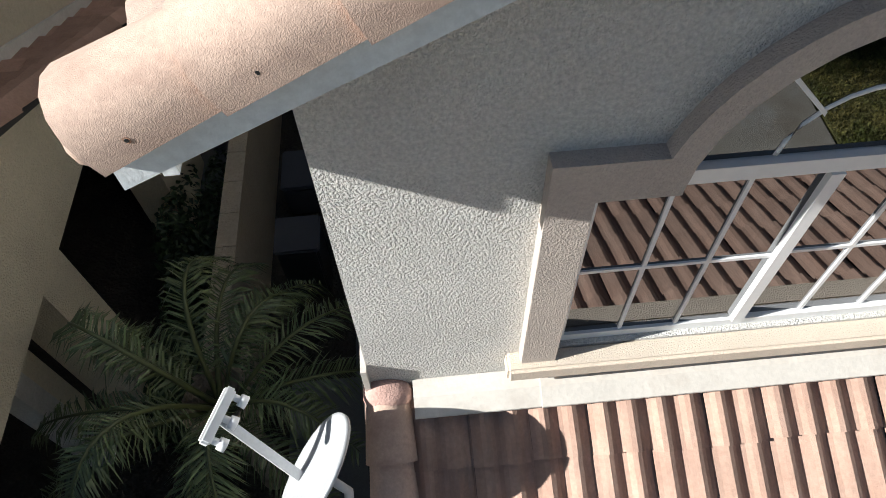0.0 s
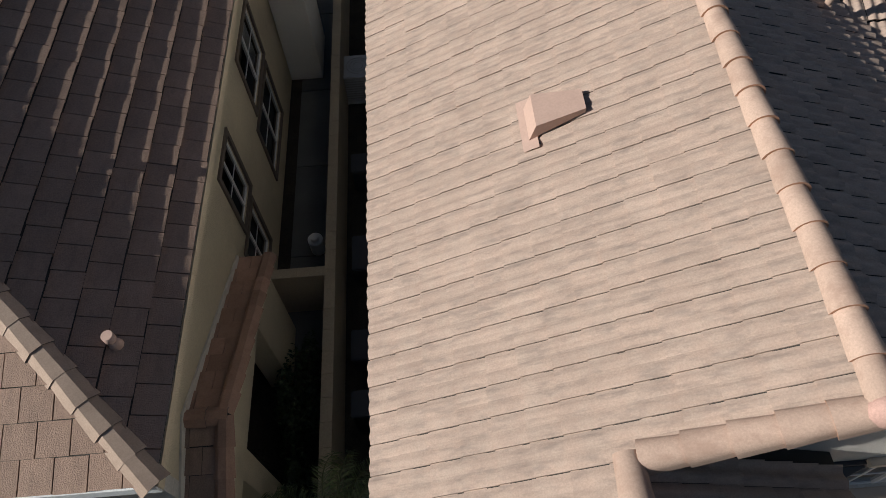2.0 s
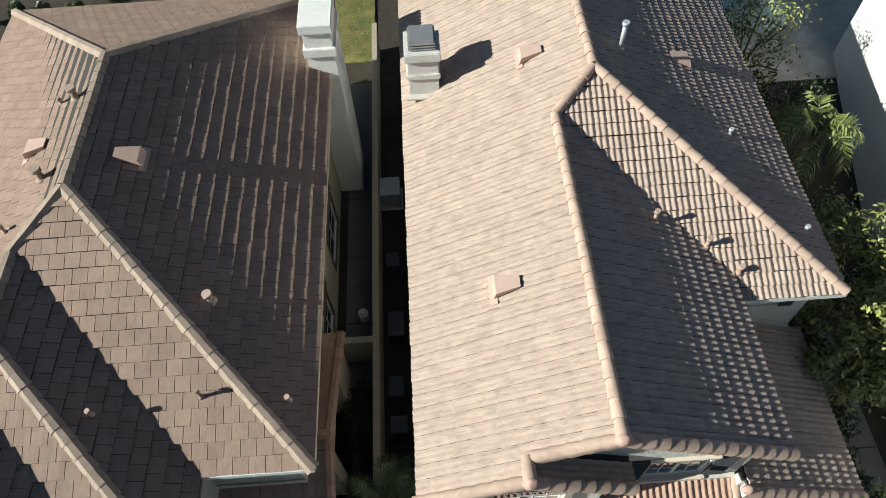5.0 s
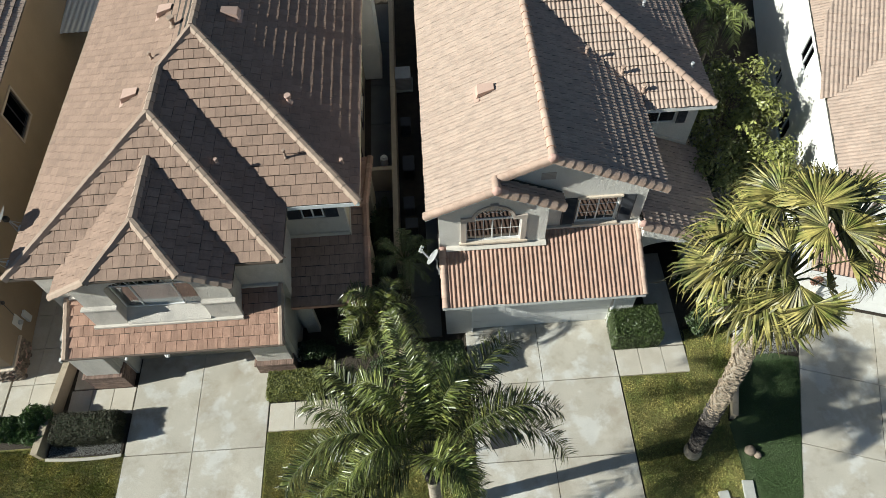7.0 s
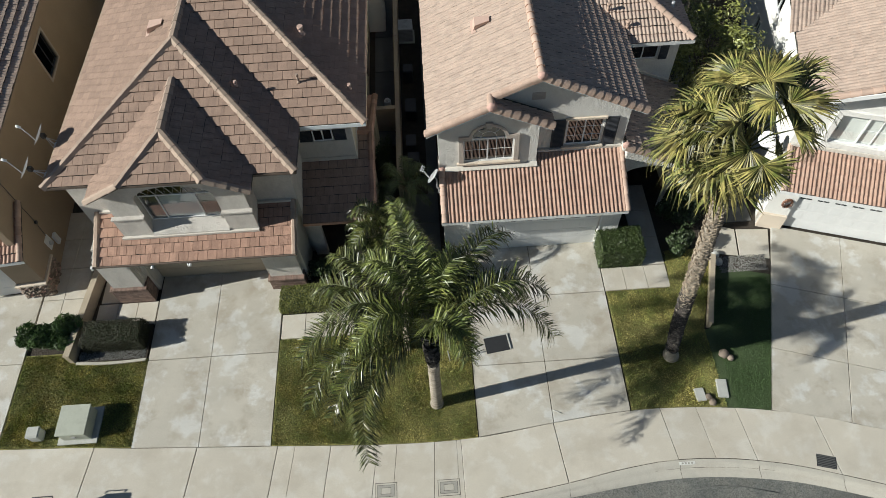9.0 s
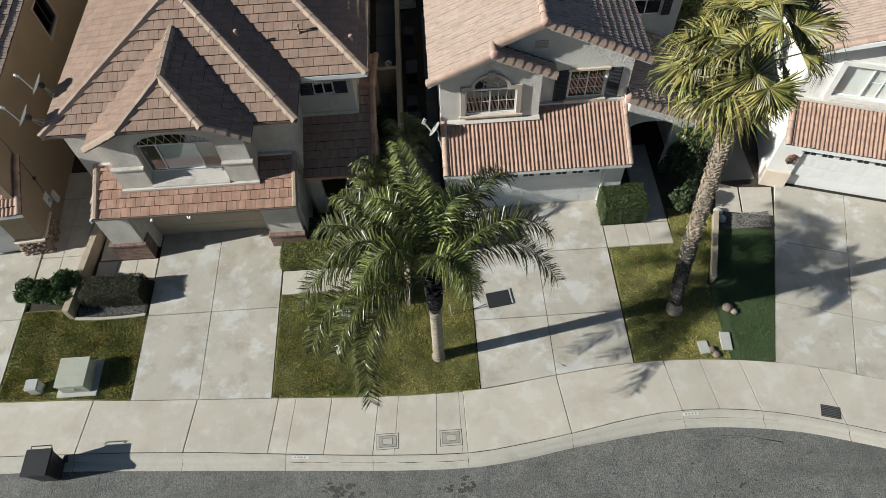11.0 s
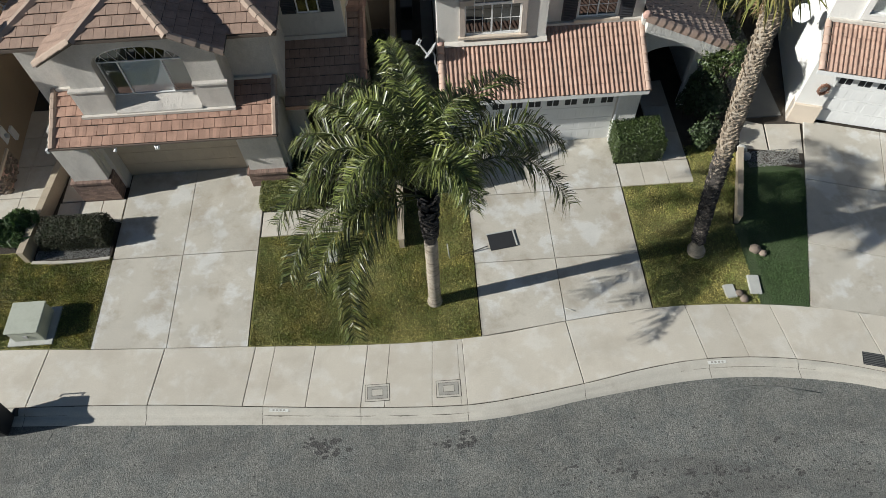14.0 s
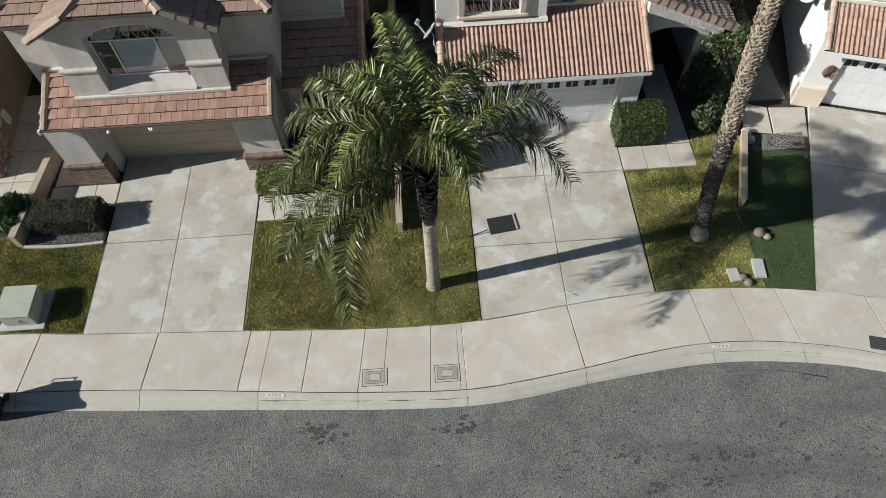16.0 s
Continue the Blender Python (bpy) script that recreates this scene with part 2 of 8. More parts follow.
PEBBLE = material("pebble", (0.20, 0.195, 0.18), 0.85, 0.1, 6, 40, 0.1, piece=0.45)
UTIL_GREEN = material("utility_green", (0.40, 0.415, 0.345), 0.55, 0.05, 2, 30, 0.04, 0.001, 40, (0.2, 0.2, 0.15), 3, 0.25)
BLACK_PL = material("black_plastic", (0.018, 0.018, 0.02), 0.45, 0.1)
NEAR_BLACK = material("near_black_sheet", (0.02, 0.021, 0.024), 0.7, 0.12, 5, 60, 0.1)
IRON = material("cast_iron", (0.10, 0.10, 0.095), 0.7, 0.15, 6, 60, 0.15)
PLATE = material("grey_plate", (0.43, 0.43, 0.40), 0.85, 0.08, 4, 40, 0.06)

# ---- builders ----
def mesh_object(name, verts, faces, mat, parent=None, smooth=False):
    me = bpy.data.meshes.new(name)
    me.from_pydata([tuple(v) for v in verts], [], faces)
    me.materials.append(mat)
    if smooth:
        me.polygons.foreach_set("use_smooth", [True] * len(me.polygons))
    me.update()
    ob = new(name, me)
    ob.parent = parent
    return ob


def part(name, bm, mat, parent=None, label=""):
    """Link a bmesh as one mesh object under a thing or a part."""
    me = bpy.data.meshes.new(name)
    bm.to_mesh(me)
    bm.free()
    me.materials.append(mat)
    ob = new(name, me)
    ob.parent = parent
    return tagged(ob, label)


def thing(name, label, category, group="", kind="", at=(0, 0, 0)):
    ob = new(name)
    ob.location = at
    ob.empty_display_size = 0.2
    return tagged(ob, label, category, group, kind)


def add_box(bm, x0, x1, y0, y1, z0, z1, m=None):
    vs = [bm.verts.new((x, y, z)) for z in (z0, z1) for y in (y0, y1) for x in (x0, x1)]
    if m is not None:
        for v in vs:
            v.co = m @ v.co
    for f in ((0, 2, 3, 1), (4, 5, 7, 6), (0, 1, 5, 4), (2, 6, 7, 3), (0, 4, 6, 2), (1, 3, 7, 5)):
        bm.faces.new([vs[i] for i in f])
    return vs


def box(name, x0, x1, y0, y1, z0, z1, mat, parent=None, label="", bevel=0.0):
    bm = bmesh.new()
    add_box(bm, x0, x1, y0, y1, z0, z1)
    if bevel:
        bmesh.ops.bevel(bm, geom=bm.edges[:], offset=bevel, segments=2, affect="EDGES")
    return part(name, bm, mat, parent, label)


def prism(name, pts, axis, a, b, mat, parent=None, label=""):
    """A flat outline (list of 2D points) pushed from a to b along an axis: 'x' (y, z), 'y' (x, z) or 'z' (x, y)."""
    bm = bmesh.new()
    put = {"x": lambda p, q: (q, p[0], p[1]), "y": lambda p, q: (p[0], q, p[1]), "z": lambda p, q: (p[0], p[1], q)}[axis]
    lo = [bm.verts.new(put(p, a)) for p in pts]
    hi = [bm.verts.new(put(p, b)) for p in pts]
    k = len(pts)
    bm.faces.new(lo)
    bm.faces.new(hi[::-1])
    for i in range(k):
        bm.faces.new([lo[i], hi[i], hi[(i + 1) % k], lo[(i + 1) % k]])
    bmesh.ops.recalc_face_normals(bm, faces=bm.faces)
    return part(name, bm, mat, parent, label)


def clip_poly(poly, half):
    """Clip a polygon of (u, v, h) points by the half planes (a, b, c): a*u + b*v <= c."""
    for a, b, c in half:
        out = []
        k = len(poly)
        for i in range(k):
            p, q = poly[i], poly[(i + 1) % k]
            dp, dq = a * p[0] + b * p[1] - c, a * q[0] + b * q[1] - c
            if dp <= 0:
                out.append(p)
            if (dp < 0 < dq) or (dq < 0 < dp):
                s = dp / (dp - dq)
                out.append(tuple(p[j] + s * (q[j] - p[j]) for j in range(3)))
        poly = out
        if len(poly) < 3:
            return []
    return poly


def half_planes(poly):
    """The half planes of a convex polygon that goes counter-clockwise."""
    area = sum(poly[i][0] * poly[(i + 1) % len(poly)][1] - poly[(i + 1) % len(poly)][0] * poly[i][1] for i in range(len(poly)))
    if area < 0:
        poly = poly[::-1]
    out = []
    for i in range(len(poly)):
        (x0, y0), (x1, y1) = poly[i], poly[(i + 1) % len(poly)]
        a, b = y1 - y0, x0 - x1
        out.append((a, b, a * x0 + b * y0))
    return out


def tile_faces(kind, w, e):
    """Faces of one roof tile in (u, v, h): across, up the slope, off the roof."""
    lap = {"barrel_even": 0.05, "barrel_fine": 0.05, "flat": -0.008}.get(kind, -0.006)
    faces = []
    if kind.startswith("barrel"):
        roll, butt = {"barrel_even": (0.020, 0.019), "barrel_fine": (0.040, 0.020)}.get(kind, (0.030, 0.048))
        us, hs = [], []
        for k in range(13):
            u = (w - 0.012) * k / 12
            us.append(u)
            hs.append(0.008 + roll * (0.5 - 0.5 * math.cos(4 * math.pi * k / 12)))
        us += [w - 0.011, w - 0.001] if kind != "barrel" else [w - 0.008, w - 0.001]
        hs += {"barrel_even": [-0.012, -0.012], "barrel_fine": [0.003, 0.003]}.get(kind, [-0.004, -0.004])
        rows = ((0.0, butt), (e + lap, 0.0))
    else:
        us, hs = [0.006, w * 0.33, w * 0.67, w - 0.006], [0.0, 0.0, 0.0, 0.0]
        rows = ((0.0, 0.050), (e + lap, 0.006))
    for i in range(len(us) - 1):
        for (va, ba), (vb, bb) in zip(rows, rows[1:]):
            faces.append([(us[i], va, hs[i] + ba), (us[i + 1], va, hs[i + 1] + ba), (us[i + 1], vb, hs[i + 1] + bb), (us[i], vb, hs[i] + bb)])
        lo = max(0.0, rows[0][1] - 0.040)
        faces.append([(us[i], 0.006, hs[i] + lo), (us[i + 1], 0.006, hs[i + 1] + lo), (us[i + 1], 0, hs[i + 1] + rows[0][1]), (us[i], 0, hs[i] + rows[0][1])])
    if kind == "flat":
        for u in (us[0], us[-1]):
            f = [(u, e + lap, 0), (u, 0, 0), (u, 0, rows[0][1]), (u, e + lap, rows[1][1])]
            faces.append(f if u < w / 2 else f[::-1])
    return faces


def roof_plane(roof, p0, u_dir, slope_dir, polys, kind, mat, w, e, near=None, budget=None, seed=1, stagger=True):
    """Lay tiles on a slope. p0: the grid's origin on the eave; u_dir: along the eave; slope_dir: up the slope;
    polys: convex outlines in (u, v). Tiles that near(u, v) picks become pieces of their own, the rest is one mesh."""
    rnd = random.Random(seed)
    P, U, V = Vector(p0), Vector(u_dir).normalized(), Vector(slope_dir).normalized()
    N = U.cross(V).normalized()
    frame_m = Matrix.Translation(P) @ Matrix((U, V, N)).transposed().to_4x4()
    proto = tile_faces(kind, w, e)
    shared = None
    verts, faces = [], []
    halves = [half_planes(p) for p in polys]
    us = [q[0] for p in polys for q in p]
    vs = [q[1] for p in polys for q in p]
    for r in range(math.floor(min(vs) / e) - 1, math.ceil(max(vs) / e) + 1):
        off = (w / 2 if (stagger and r % 2) else 0.0)
        for c in range(math.floor(min(us) / w) - 1, math.ceil(max(us) / w) + 1):
            u, v = c * w + off, r * e
            jit, dh = rnd.uniform(-0.012, 0.012) * (0.5 if kind == "flat" else 1.0), rnd.uniform(-0.004, 0.006) * (0.5 if kind == "flat" else 1.0)
            twist = rnd.uniform(-0.006, 0.006)
            corner = [(u, v), (u + w, v), (u + w, v + e), (u, v + e)]
            for half in halves:
                inside = all(a * x + b * y <= cc + 1e-6 for x, y in corner for a, b, cc in half)
                if inside:
                    if near and near(u, v) and budget and budget[0] > 0:
                        budget[0] -= 1
                        if shared is None:
                            pv, pf = [], []
                            for f in proto:
                                pf.append(list(range(len(pv), len(pv) + len(f))))
                                pv += f
                            ob = mesh_object("roof_tile", pv, pf, mat, roof, kind.startswith("barrel"))
                            shared = ob.data
                        else:
                            ob = new("roof_tile", shared)
                            ob.parent = roof
                        ob.matrix_basis = frame_m @ Matrix.Translation((u, v + jit, dh)) @ Matrix.Rotation(twist, 4, "Z")
                    else:
                        for f in proto:
                            faces.append(list(range(len(verts), len(verts) + len(f))))
                            verts += [frame_m @ Vector((u + x, v + jit + y, h + dh)) for x, y, h in f]
                    break
                touching = clip_poly([(x, y, 0) for x, y in corner], half)
                if touching:
                    for f in proto:
                        g = clip_poly([(u + x, v + jit + y, h + dh) for x, y, h in f], half)
                        if g:
                            faces.append(list(range(len(verts), len(verts) + len(g))))
                            verts += [frame_m @ Vector(q) for q in g]
    ob = mesh_object("roof_tiles", verts, faces, mat, roof)
    bm = bmesh.new()
    bm.from_mesh(ob.data)
    bmesh.ops.remove_doubles(bm, verts=bm.verts, dist=0.0005)
    bm.to_mesh(ob.data)
    bm.free()
    if kind.startswith("barrel"):
        ob.data.polygons.foreach_set("use_smooth", [True] * len(ob.data.polygons))
        ob.data.set_sharp_from_angle(angle=radians(50))
    tagged(ob, kind="stuff")
    return ob


def deck(name, outlines, mat, parent=None, thick=0.12, label=""):
    """Roof boarding: each outline is a list of 3D points; the sheet hangs below them."""
    bm = bmesh.new()
    for pts in outlines:
        hi = [bm.verts.new(p) for p in pts]
        lo = [bm.verts.new((p[0], p[1], p[2] - thick)) for p in pts]
        k = len(pts)
        bm.faces.new(hi)
        bm.faces.new(lo[::-1])
        for i in range(k):
            bm.faces.new([hi[i], lo[i], lo[(i + 1) % k], hi[(i + 1) % k]])
    bmesh.ops.recalc_face_normals(bm, faces=bm.faces)
    return part(name, bm, mat, parent, label)


CAPS = {}


def ridge_caps(roof, a, b, mat, kind="round", r=0.125, step=0.37, lift=0.0, name="ridge_cap", skirt=0.0):
    """A row of overlapping cap tiles from a (low end) to b."""
    a, b = Vector(a), Vector(b)
    d = (b - a)
    length = d.length
    d.normalize()
    side = d.cross(Vector((0, 0, 1))).normalized()
    up = side.cross(d).normalized()
    count = max(1, round(length / step))
    st = length / count
    key = (kind, round(r, 3), mat.name, skirt)
    if key not in CAPS:
        verts, faces = [], []
        ang = ([0.0] + [math.pi * i / 8 for i in range(9)] + [math.pi] if skirt else [math.pi * i / 8 for i in range(9)]) if kind == "round" else None
        ln = 1.0
        for ring, (yy, rr) in enumerate(((-0.04, 1.13), (ln, 0.93))):
            for layer in (1.0, 0.84):
                if kind == "round":
                    for i, t in enumerate(ang):
                        verts.append((math.cos(t) * r * rr * layer, yy, math.sin(t) * r * rr * layer - (skirt if i in (0, 10) else 0.0)))
                else:
                    for x, z in ((-1.25, -0.42), (-0.5, 0.42), (0.5, 0.42), (1.25, -0.42)):
                        verts.append((x * r * rr, yy, (z * r * rr if layer == 1.0 else z * r * rr - 0.02) + 0.3 * r))
        k = len(ang) if kind == "round" else 4
        for i in range(k - 1):
            faces.append((i, i + 1, 2 * k + i + 1, 2 * k + i))
            faces.append((k + i, 3 * k + i, 3 * k + i + 1, k + i + 1))
            faces.append((i, k + i, k + i + 1, i + 1))
        me = bpy.data.meshes.new(name)
        me.from_pydata(verts, [], faces)
        me.materials.append(mat)
        # round caps show raw orange ends; on ridge caps dark ends paint the shadow line
        me.materials.append(CAP_EDGE if kind == "round" else FASCIA_BR_CAP_SHADE)
        for f in range(2, 3 * (k - 1), 3):
            me.polygons[f].material_index = 1
        if kind == "round":
            me.polygons.foreach_set("use_smooth", [True] * len(me.polygons))
            me.set_sharp_from_angle(angle=radians(50))
        me.update()
        CAPS[key] = me
    rot = Matrix((side, d, up)).transposed().to_4x4()
    rnd = random.Random(int(length * 1000))
    for i in range(count):
        ob = new(name, CAPS[key])
        ob.parent = roof
        ob.matrix_basis = (Matrix.Translation(a + d * (i * st) + up * (lift + rnd.uniform(-0.004, 0.006))) @ rot
                           @ Matrix.Rotation(rnd.uniform(-0.02, 0.02), 4, "Z") @ Matrix.Diagonal((1, st, 1, 1)))


def beam(name, a, b, w, h, mat, parent=None, label="", drop=0.0):
    """A straight board from a to b; w across, h high, its top edge dropped below the line."""
    a, b = Vector(a), Vector(b)
    d = (b - a).normalized()
    side = d.cross(Vector((0, 0, 1))).normalized()
    bm = bmesh.new()
    vs = []
    for p in (a, b):
        for s, t in ((-w / 2, -drop - h), (w / 2, -drop - h), (w / 2, -drop), (-w / 2, -drop)):
            vs.append(bm.verts.new(p + side * s + Vector((0, 0, t))))
    for f in ((3, 2, 1, 0), (4, 5, 6, 7), (0, 1, 5, 4), (1, 2, 6, 5), (2, 3, 7, 6), (3, 0, 4, 7)):
        bm.faces.new([vs[i] for i in f])
    bmesh.ops.recalc_face_normals(bm, faces=bm.faces)
    return part(name, bm, mat, parent, label)


def tube(name, pts, r, mat, parent=None, label="", sides=10, r_end=None):
    """A round rod through points, tapering from r to r_end."""
    pts = [Vector(p) for p in pts]
    bm = bmesh.new()
    rings = []
    for i, p in enumerate(pts):
        d = (pts[min(i + 1, len(pts) - 1)] - pts[max(i - 1, 0)]).normalized()
        ref = Vector((0, 0, 1)) if abs(d.z) < 0.9 else Vector((1, 0, 0))
        s = d.cross(ref).normalized()
        t = s.cross(d)
        rr = r + ((r_end if r_end is not None else r) - r) * i / (len(pts) - 1)
        rings.append([bm.verts.new(p + (s * math.cos(k * 2 * math.pi / sides) + t * math.sin(k * 2 * math.pi / sides)) * rr) for k in range(sides)])
    for p, q in zip(rings, rings[1:]):
        for k in range(sides):
            bm.faces.new([p[k], p[(k + 1) % sides], q[(k + 1) % sides], q[k]])
    bm.faces.new(rings[0][::-1])
    bm.faces.new(rings[-1])
    bmesh.ops.recalc_face_normals(bm, faces=bm.faces)
    for f in bm.faces:
        f.smooth = len(f.verts) == 4
    return part(name, bm, mat, parent, label)


def cut(ob, outline, axis, a, b):
    """Cut an opening through a wall: an outline pushed along an axis, as in prism()."""
    c = prism("cutter", outline, axis, a, b, DARK, ob.parent)
    md = ob.modifiers.new("opening", "BOOLEAN")
    md.operation, md.object, md.solver = "DIFFERENCE", c, "EXACT"
    bpy.context.view_layer.update()
    me = bpy.data.meshes.new_from_object(ob.evaluated_get(bpy.context.evaluated_depsgraph_get()))
    ob.modifiers.remove(md)
    ob.data = me
    bpy.data.objects.remove(c)


def rect(x0, x1, z0, z1):
    return [(x0, z0), (x1, z0), (x1, z1), (x0, z1)]


def arch_outline(x0, x1, z0, z1, r, cx, cz, steps=16):
    """A window outline with an arch of radius r about (cx, cz) over a straight-sided part."""
    pts = [(x0, z0), (x1, z0), (x1, z1)]
    for i in range(steps + 1):
        t = math.pi * i / steps
        pts.append((cx + r * math.cos(t), cz + r * math.sin(t)))
    pts.append((x0, z1))
    return pts


def window(parent, m, x0, x1, z0, z1, leaves, bars, frame_mat, glass=None, depth=0.05, rail=0.045, blind=None, arch=None):
    """A window in wall space (x along the wall, y outwards negative, z up): frame, leaves with bars, panes, a
    black-painted box for the unlit room.
    """
    bm = bmesh.new()
    ring = []
    for k in (0.0, rail):
        for y in (-depth / 2, depth / 2):
            ring.append([bm.verts.new(p) for p in ((x0 + k, y, z0 + k), (x1 - k, y, z0 + k), (x1 - k, y, z1 - k), (x0 + k, y, z1 - k))])
    for a, b in ((0, 1), (1, 3), (3, 2), (2, 0)):
        for i in range(4):
            bm.faces.new([ring[a][i], ring[a][(i + 1) % 4], ring[b][(i + 1) % 4], ring[b][i]])
    bmesh.ops.recalc_face_normals(bm, faces=bm.faces)
    win = part("window", bm, frame_mat, parent)
    win.matrix_basis = m
    for i, (a, b) in enumerate(zip(leaves, leaves[1:])):
        y = 0.006 * (1 if i % 2 else -1)
        if i:
            box("mullion", a - rail / 2, a + rail / 2, -depth / 2 - 0.012, depth / 2, z0 + rail, z1 - rail, frame_mat, win)
        la, lb = a + rail * (0.5 if i else 1), b - rail * (0.5 if i < len(leaves) - 2 else 1)
        p = box("pane", la, lb, y - 0.003, y + 0.003, z0 + rail, z1 - rail, glass or GLASS, win)
        p.visible_shadow = False
        nx, nz = bars[i] if isinstance(bars, list) else bars
        for k in range(1, nx):
            x = la + (lb - la) * k / nx
            box("bar", x - 0.009, x + 0.009, y - 0.012, y + 0.012, z0 + rail, z1 - rail, frame_mat, win)
        for k in range(1, nz):
            z = z0 + (z1 - z0) * k / nz
            box("bar", la, lb, y - 0.0125, y + 0.0125, z - 0.009, z + 0.009, frame_mat, win)
    if blind:
        for (a, b, col) in blind:
            n_ = max(2, int((z1 - z0) / 0.05))
            verts, faces = [], []
            for k in range(n_):
                z = z0 + (z1 - z0) * k / n_
                q = len(verts)
                verts += [(a, 0.045, z), (b, 0.045, z), (b, 0.06, z + 0.05), (a, 0.06, z + 0.05)]
                faces.append((q, q + 1, q + 2, q + 3))
            mesh_object("blind", verts, faces, col, win)
    # box painted near-black in place of a real unlit room
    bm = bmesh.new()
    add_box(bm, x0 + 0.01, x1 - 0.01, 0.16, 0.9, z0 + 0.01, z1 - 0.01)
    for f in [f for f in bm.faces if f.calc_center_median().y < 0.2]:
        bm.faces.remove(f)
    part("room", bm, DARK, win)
    return win


def leaf_mesh(name, centres, outward, size, mat, parent, seed=1, aspect=0.5, jitter=0.8, label=""):
    """Many small folded leaves at points, facing more or less outwards."""
    rnd = random.Random(seed)
    verts, faces = [], []
    for c, n in zip(centres, outward):
        n = (Vector(n) + Vector((rnd.uniform(-1, 1), rnd.uniform(-1, 1), rnd.uniform(-1, 1))) * jitter)
        if n.length < 0.01:
            n = Vector((0, 0, 1))
        n.normalize()
        ref = Vector((rnd.uniform(-1, 1), rnd.uniform(-1, 1), rnd.uniform(-1, 1)))
        a = n.cross(ref).normalized()
        b = n.cross(a)
        s = size * rnd.uniform(0.6, 1.35)
        c = Vector(c)
        q = len(verts)
        w = s * aspect * 0.5
        verts += [c - a * s * 0.5, c - a * s * 0.05 + b * w + n * s * 0.1, c + a * s * 0.5, c - a * s * 0.05 - b * w + n * s * 0.1]
        faces += [(q, q + 1, q + 2), (q, q + 2, q + 3)]
    ob = mesh_object(name, verts, faces, mat, parent)
    return tagged(ob, label)


def roof_vent(parent, p, slope_axis, s, mat, w=0.5):
    """A dormer vent: sloping hood on a roof slope, open at its low side. slope_axis: unit plan vector up the slope."""
    u = Vector((slope_axis[0], slope_axis[1], 0))
    v = Vector((-u.y, u.x, 0))
    P = Vector(p)
    up = Vector((0, 0, 1))
    bm = bmesh.new()
    L = 0.55
    pts = []
    for side in (-1, 1):
        for a, h, k in ((-0.03, 0.0, 0.46), (0.03, 0.21, 0.46), (L, s * L + 0.06, 0.28), (L, s * L, 0.28)):
            pts.append(bm.verts.new(P + u * a + v * side * w * k + up * (h + 0.05)))
    A, B = pts[:4], pts[4:]
    bm.faces.new([A[1], A[2], B[2], B[1]])
    bm.faces.new([A[0], A[1], A[2], A[3]])
    bm.faces.new([B[0], B[3], B[2], B[1]])
    bm.faces.new([A[0], B[0], B[1], A[1]])
    base = [bm.verts.new(P + u * a + v * b + up * (s * a + 0.06)) for a, b in ((-0.10, -w * 0.72), (-0.10, w * 0.72), (0.06, w * 0.72), (0.06, -w * 0.72))]
    bm.faces.new(base)
    bmesh.ops.recalc_face_normals(bm, faces=bm.faces)
    return part("roof_vent", bm, mat, parent, "pink painted sheet-metal roof vent")


def vent_pipe(parent, p, h, r, mat, cap=True, lean=(0, 0)):
    P = Vector(p)
    top = P + Vector((lean[0], lean[1], h))
    ob = tube("vent_pipe", [P - Vector((0, 0, 0.05)), top], r, mat, parent)
    if cap:
        tube("pipe_cap", [top - Vector((0, 0, 0.05)), top + Vector((0, 0, 0.05))], r * 1.5, mat, ob)
    tube("collar", [P + Vector((0, 0, 0.0)), P + Vector((0, 0, 0.1))], r * 2.0, mat, ob, r_end=r * 1.1)
    return ob

# ---- ground, street and paving ----
def smooth_line(stations):
    xs = np.array([s[0] for s in stations], float)
    ys = np.array([s[1] for s in stations], float)

    def at(x):
        i = int(np.clip(np.searchsorted(xs, x) - 1, 0, len(xs) - 2))
        h = xs[i + 1] - xs[i]
        s = (x - xs[i]) / h
        m0 = (ys[min(i + 1, len(ys) - 1)] - ys[max(i - 1, 0)]) / (xs[min(i + 1, len(ys) - 1)] - xs[max(i - 1, 0)])
        j = i + 1
        m1 = (ys[min(j + 1, len(ys) - 1)] - ys[max(j - 1, 0)]) / (xs[min(j + 1, len(ys) - 1)] - xs[max(j - 1, 0)])
        if x < xs[0] or x > xs[-1]:
            k = 0 if x < xs[0] else -1
            return float(ys[k] + (x - xs[k]) * (m0 if k == 0 else m1))
        return float((2 * s ** 3 - 3 * s * s + 1) * ys[i] + (s ** 3 - 2 * s * s + s) * h * m0 + (3 * s * s - 2 * s ** 3) * ys[j] + (s ** 3 - s * s) * h * m1)
    return at


back_line = smooth_line([(-30, -6.3), (-13.7, -6.8), (-11.3, -6.97), (-6.5, -7.22), (-2.5, -7.42), (0.28, -7.39), (2.8, -7.08), (5.45, -6.83), (7.8, -6.86), (10.2, -7.14), (12, -7.55), (16, -8.9), (26, -14)])
kerb_line = smooth_line([(-30, -8.1), (-13.1, -8.64), (-9.2, -8.83), (-6, -9.1), (-3.1, -9.33), (-0.2, -9.45), (1.4, -9.3), (3.23, -9.03), (4.8, -8.75), (6.56, -8.56), (8.79, -8.68), (11.2, -9.2), (16, -10.9), (26, -16)])
gutter_line = smooth_line([(-30, -8.6), (-13, -9.16), (-9.3, -9.38), (-5.86, -9.6), (-2.5, -9.82), (-0.17, -9.88), (1.4, -9.75), (3.24, -9.46), (6.4, -9.13), (8.61, -9.22), (11.03, -9.66), (16, -11.4), (26, -16.6)])


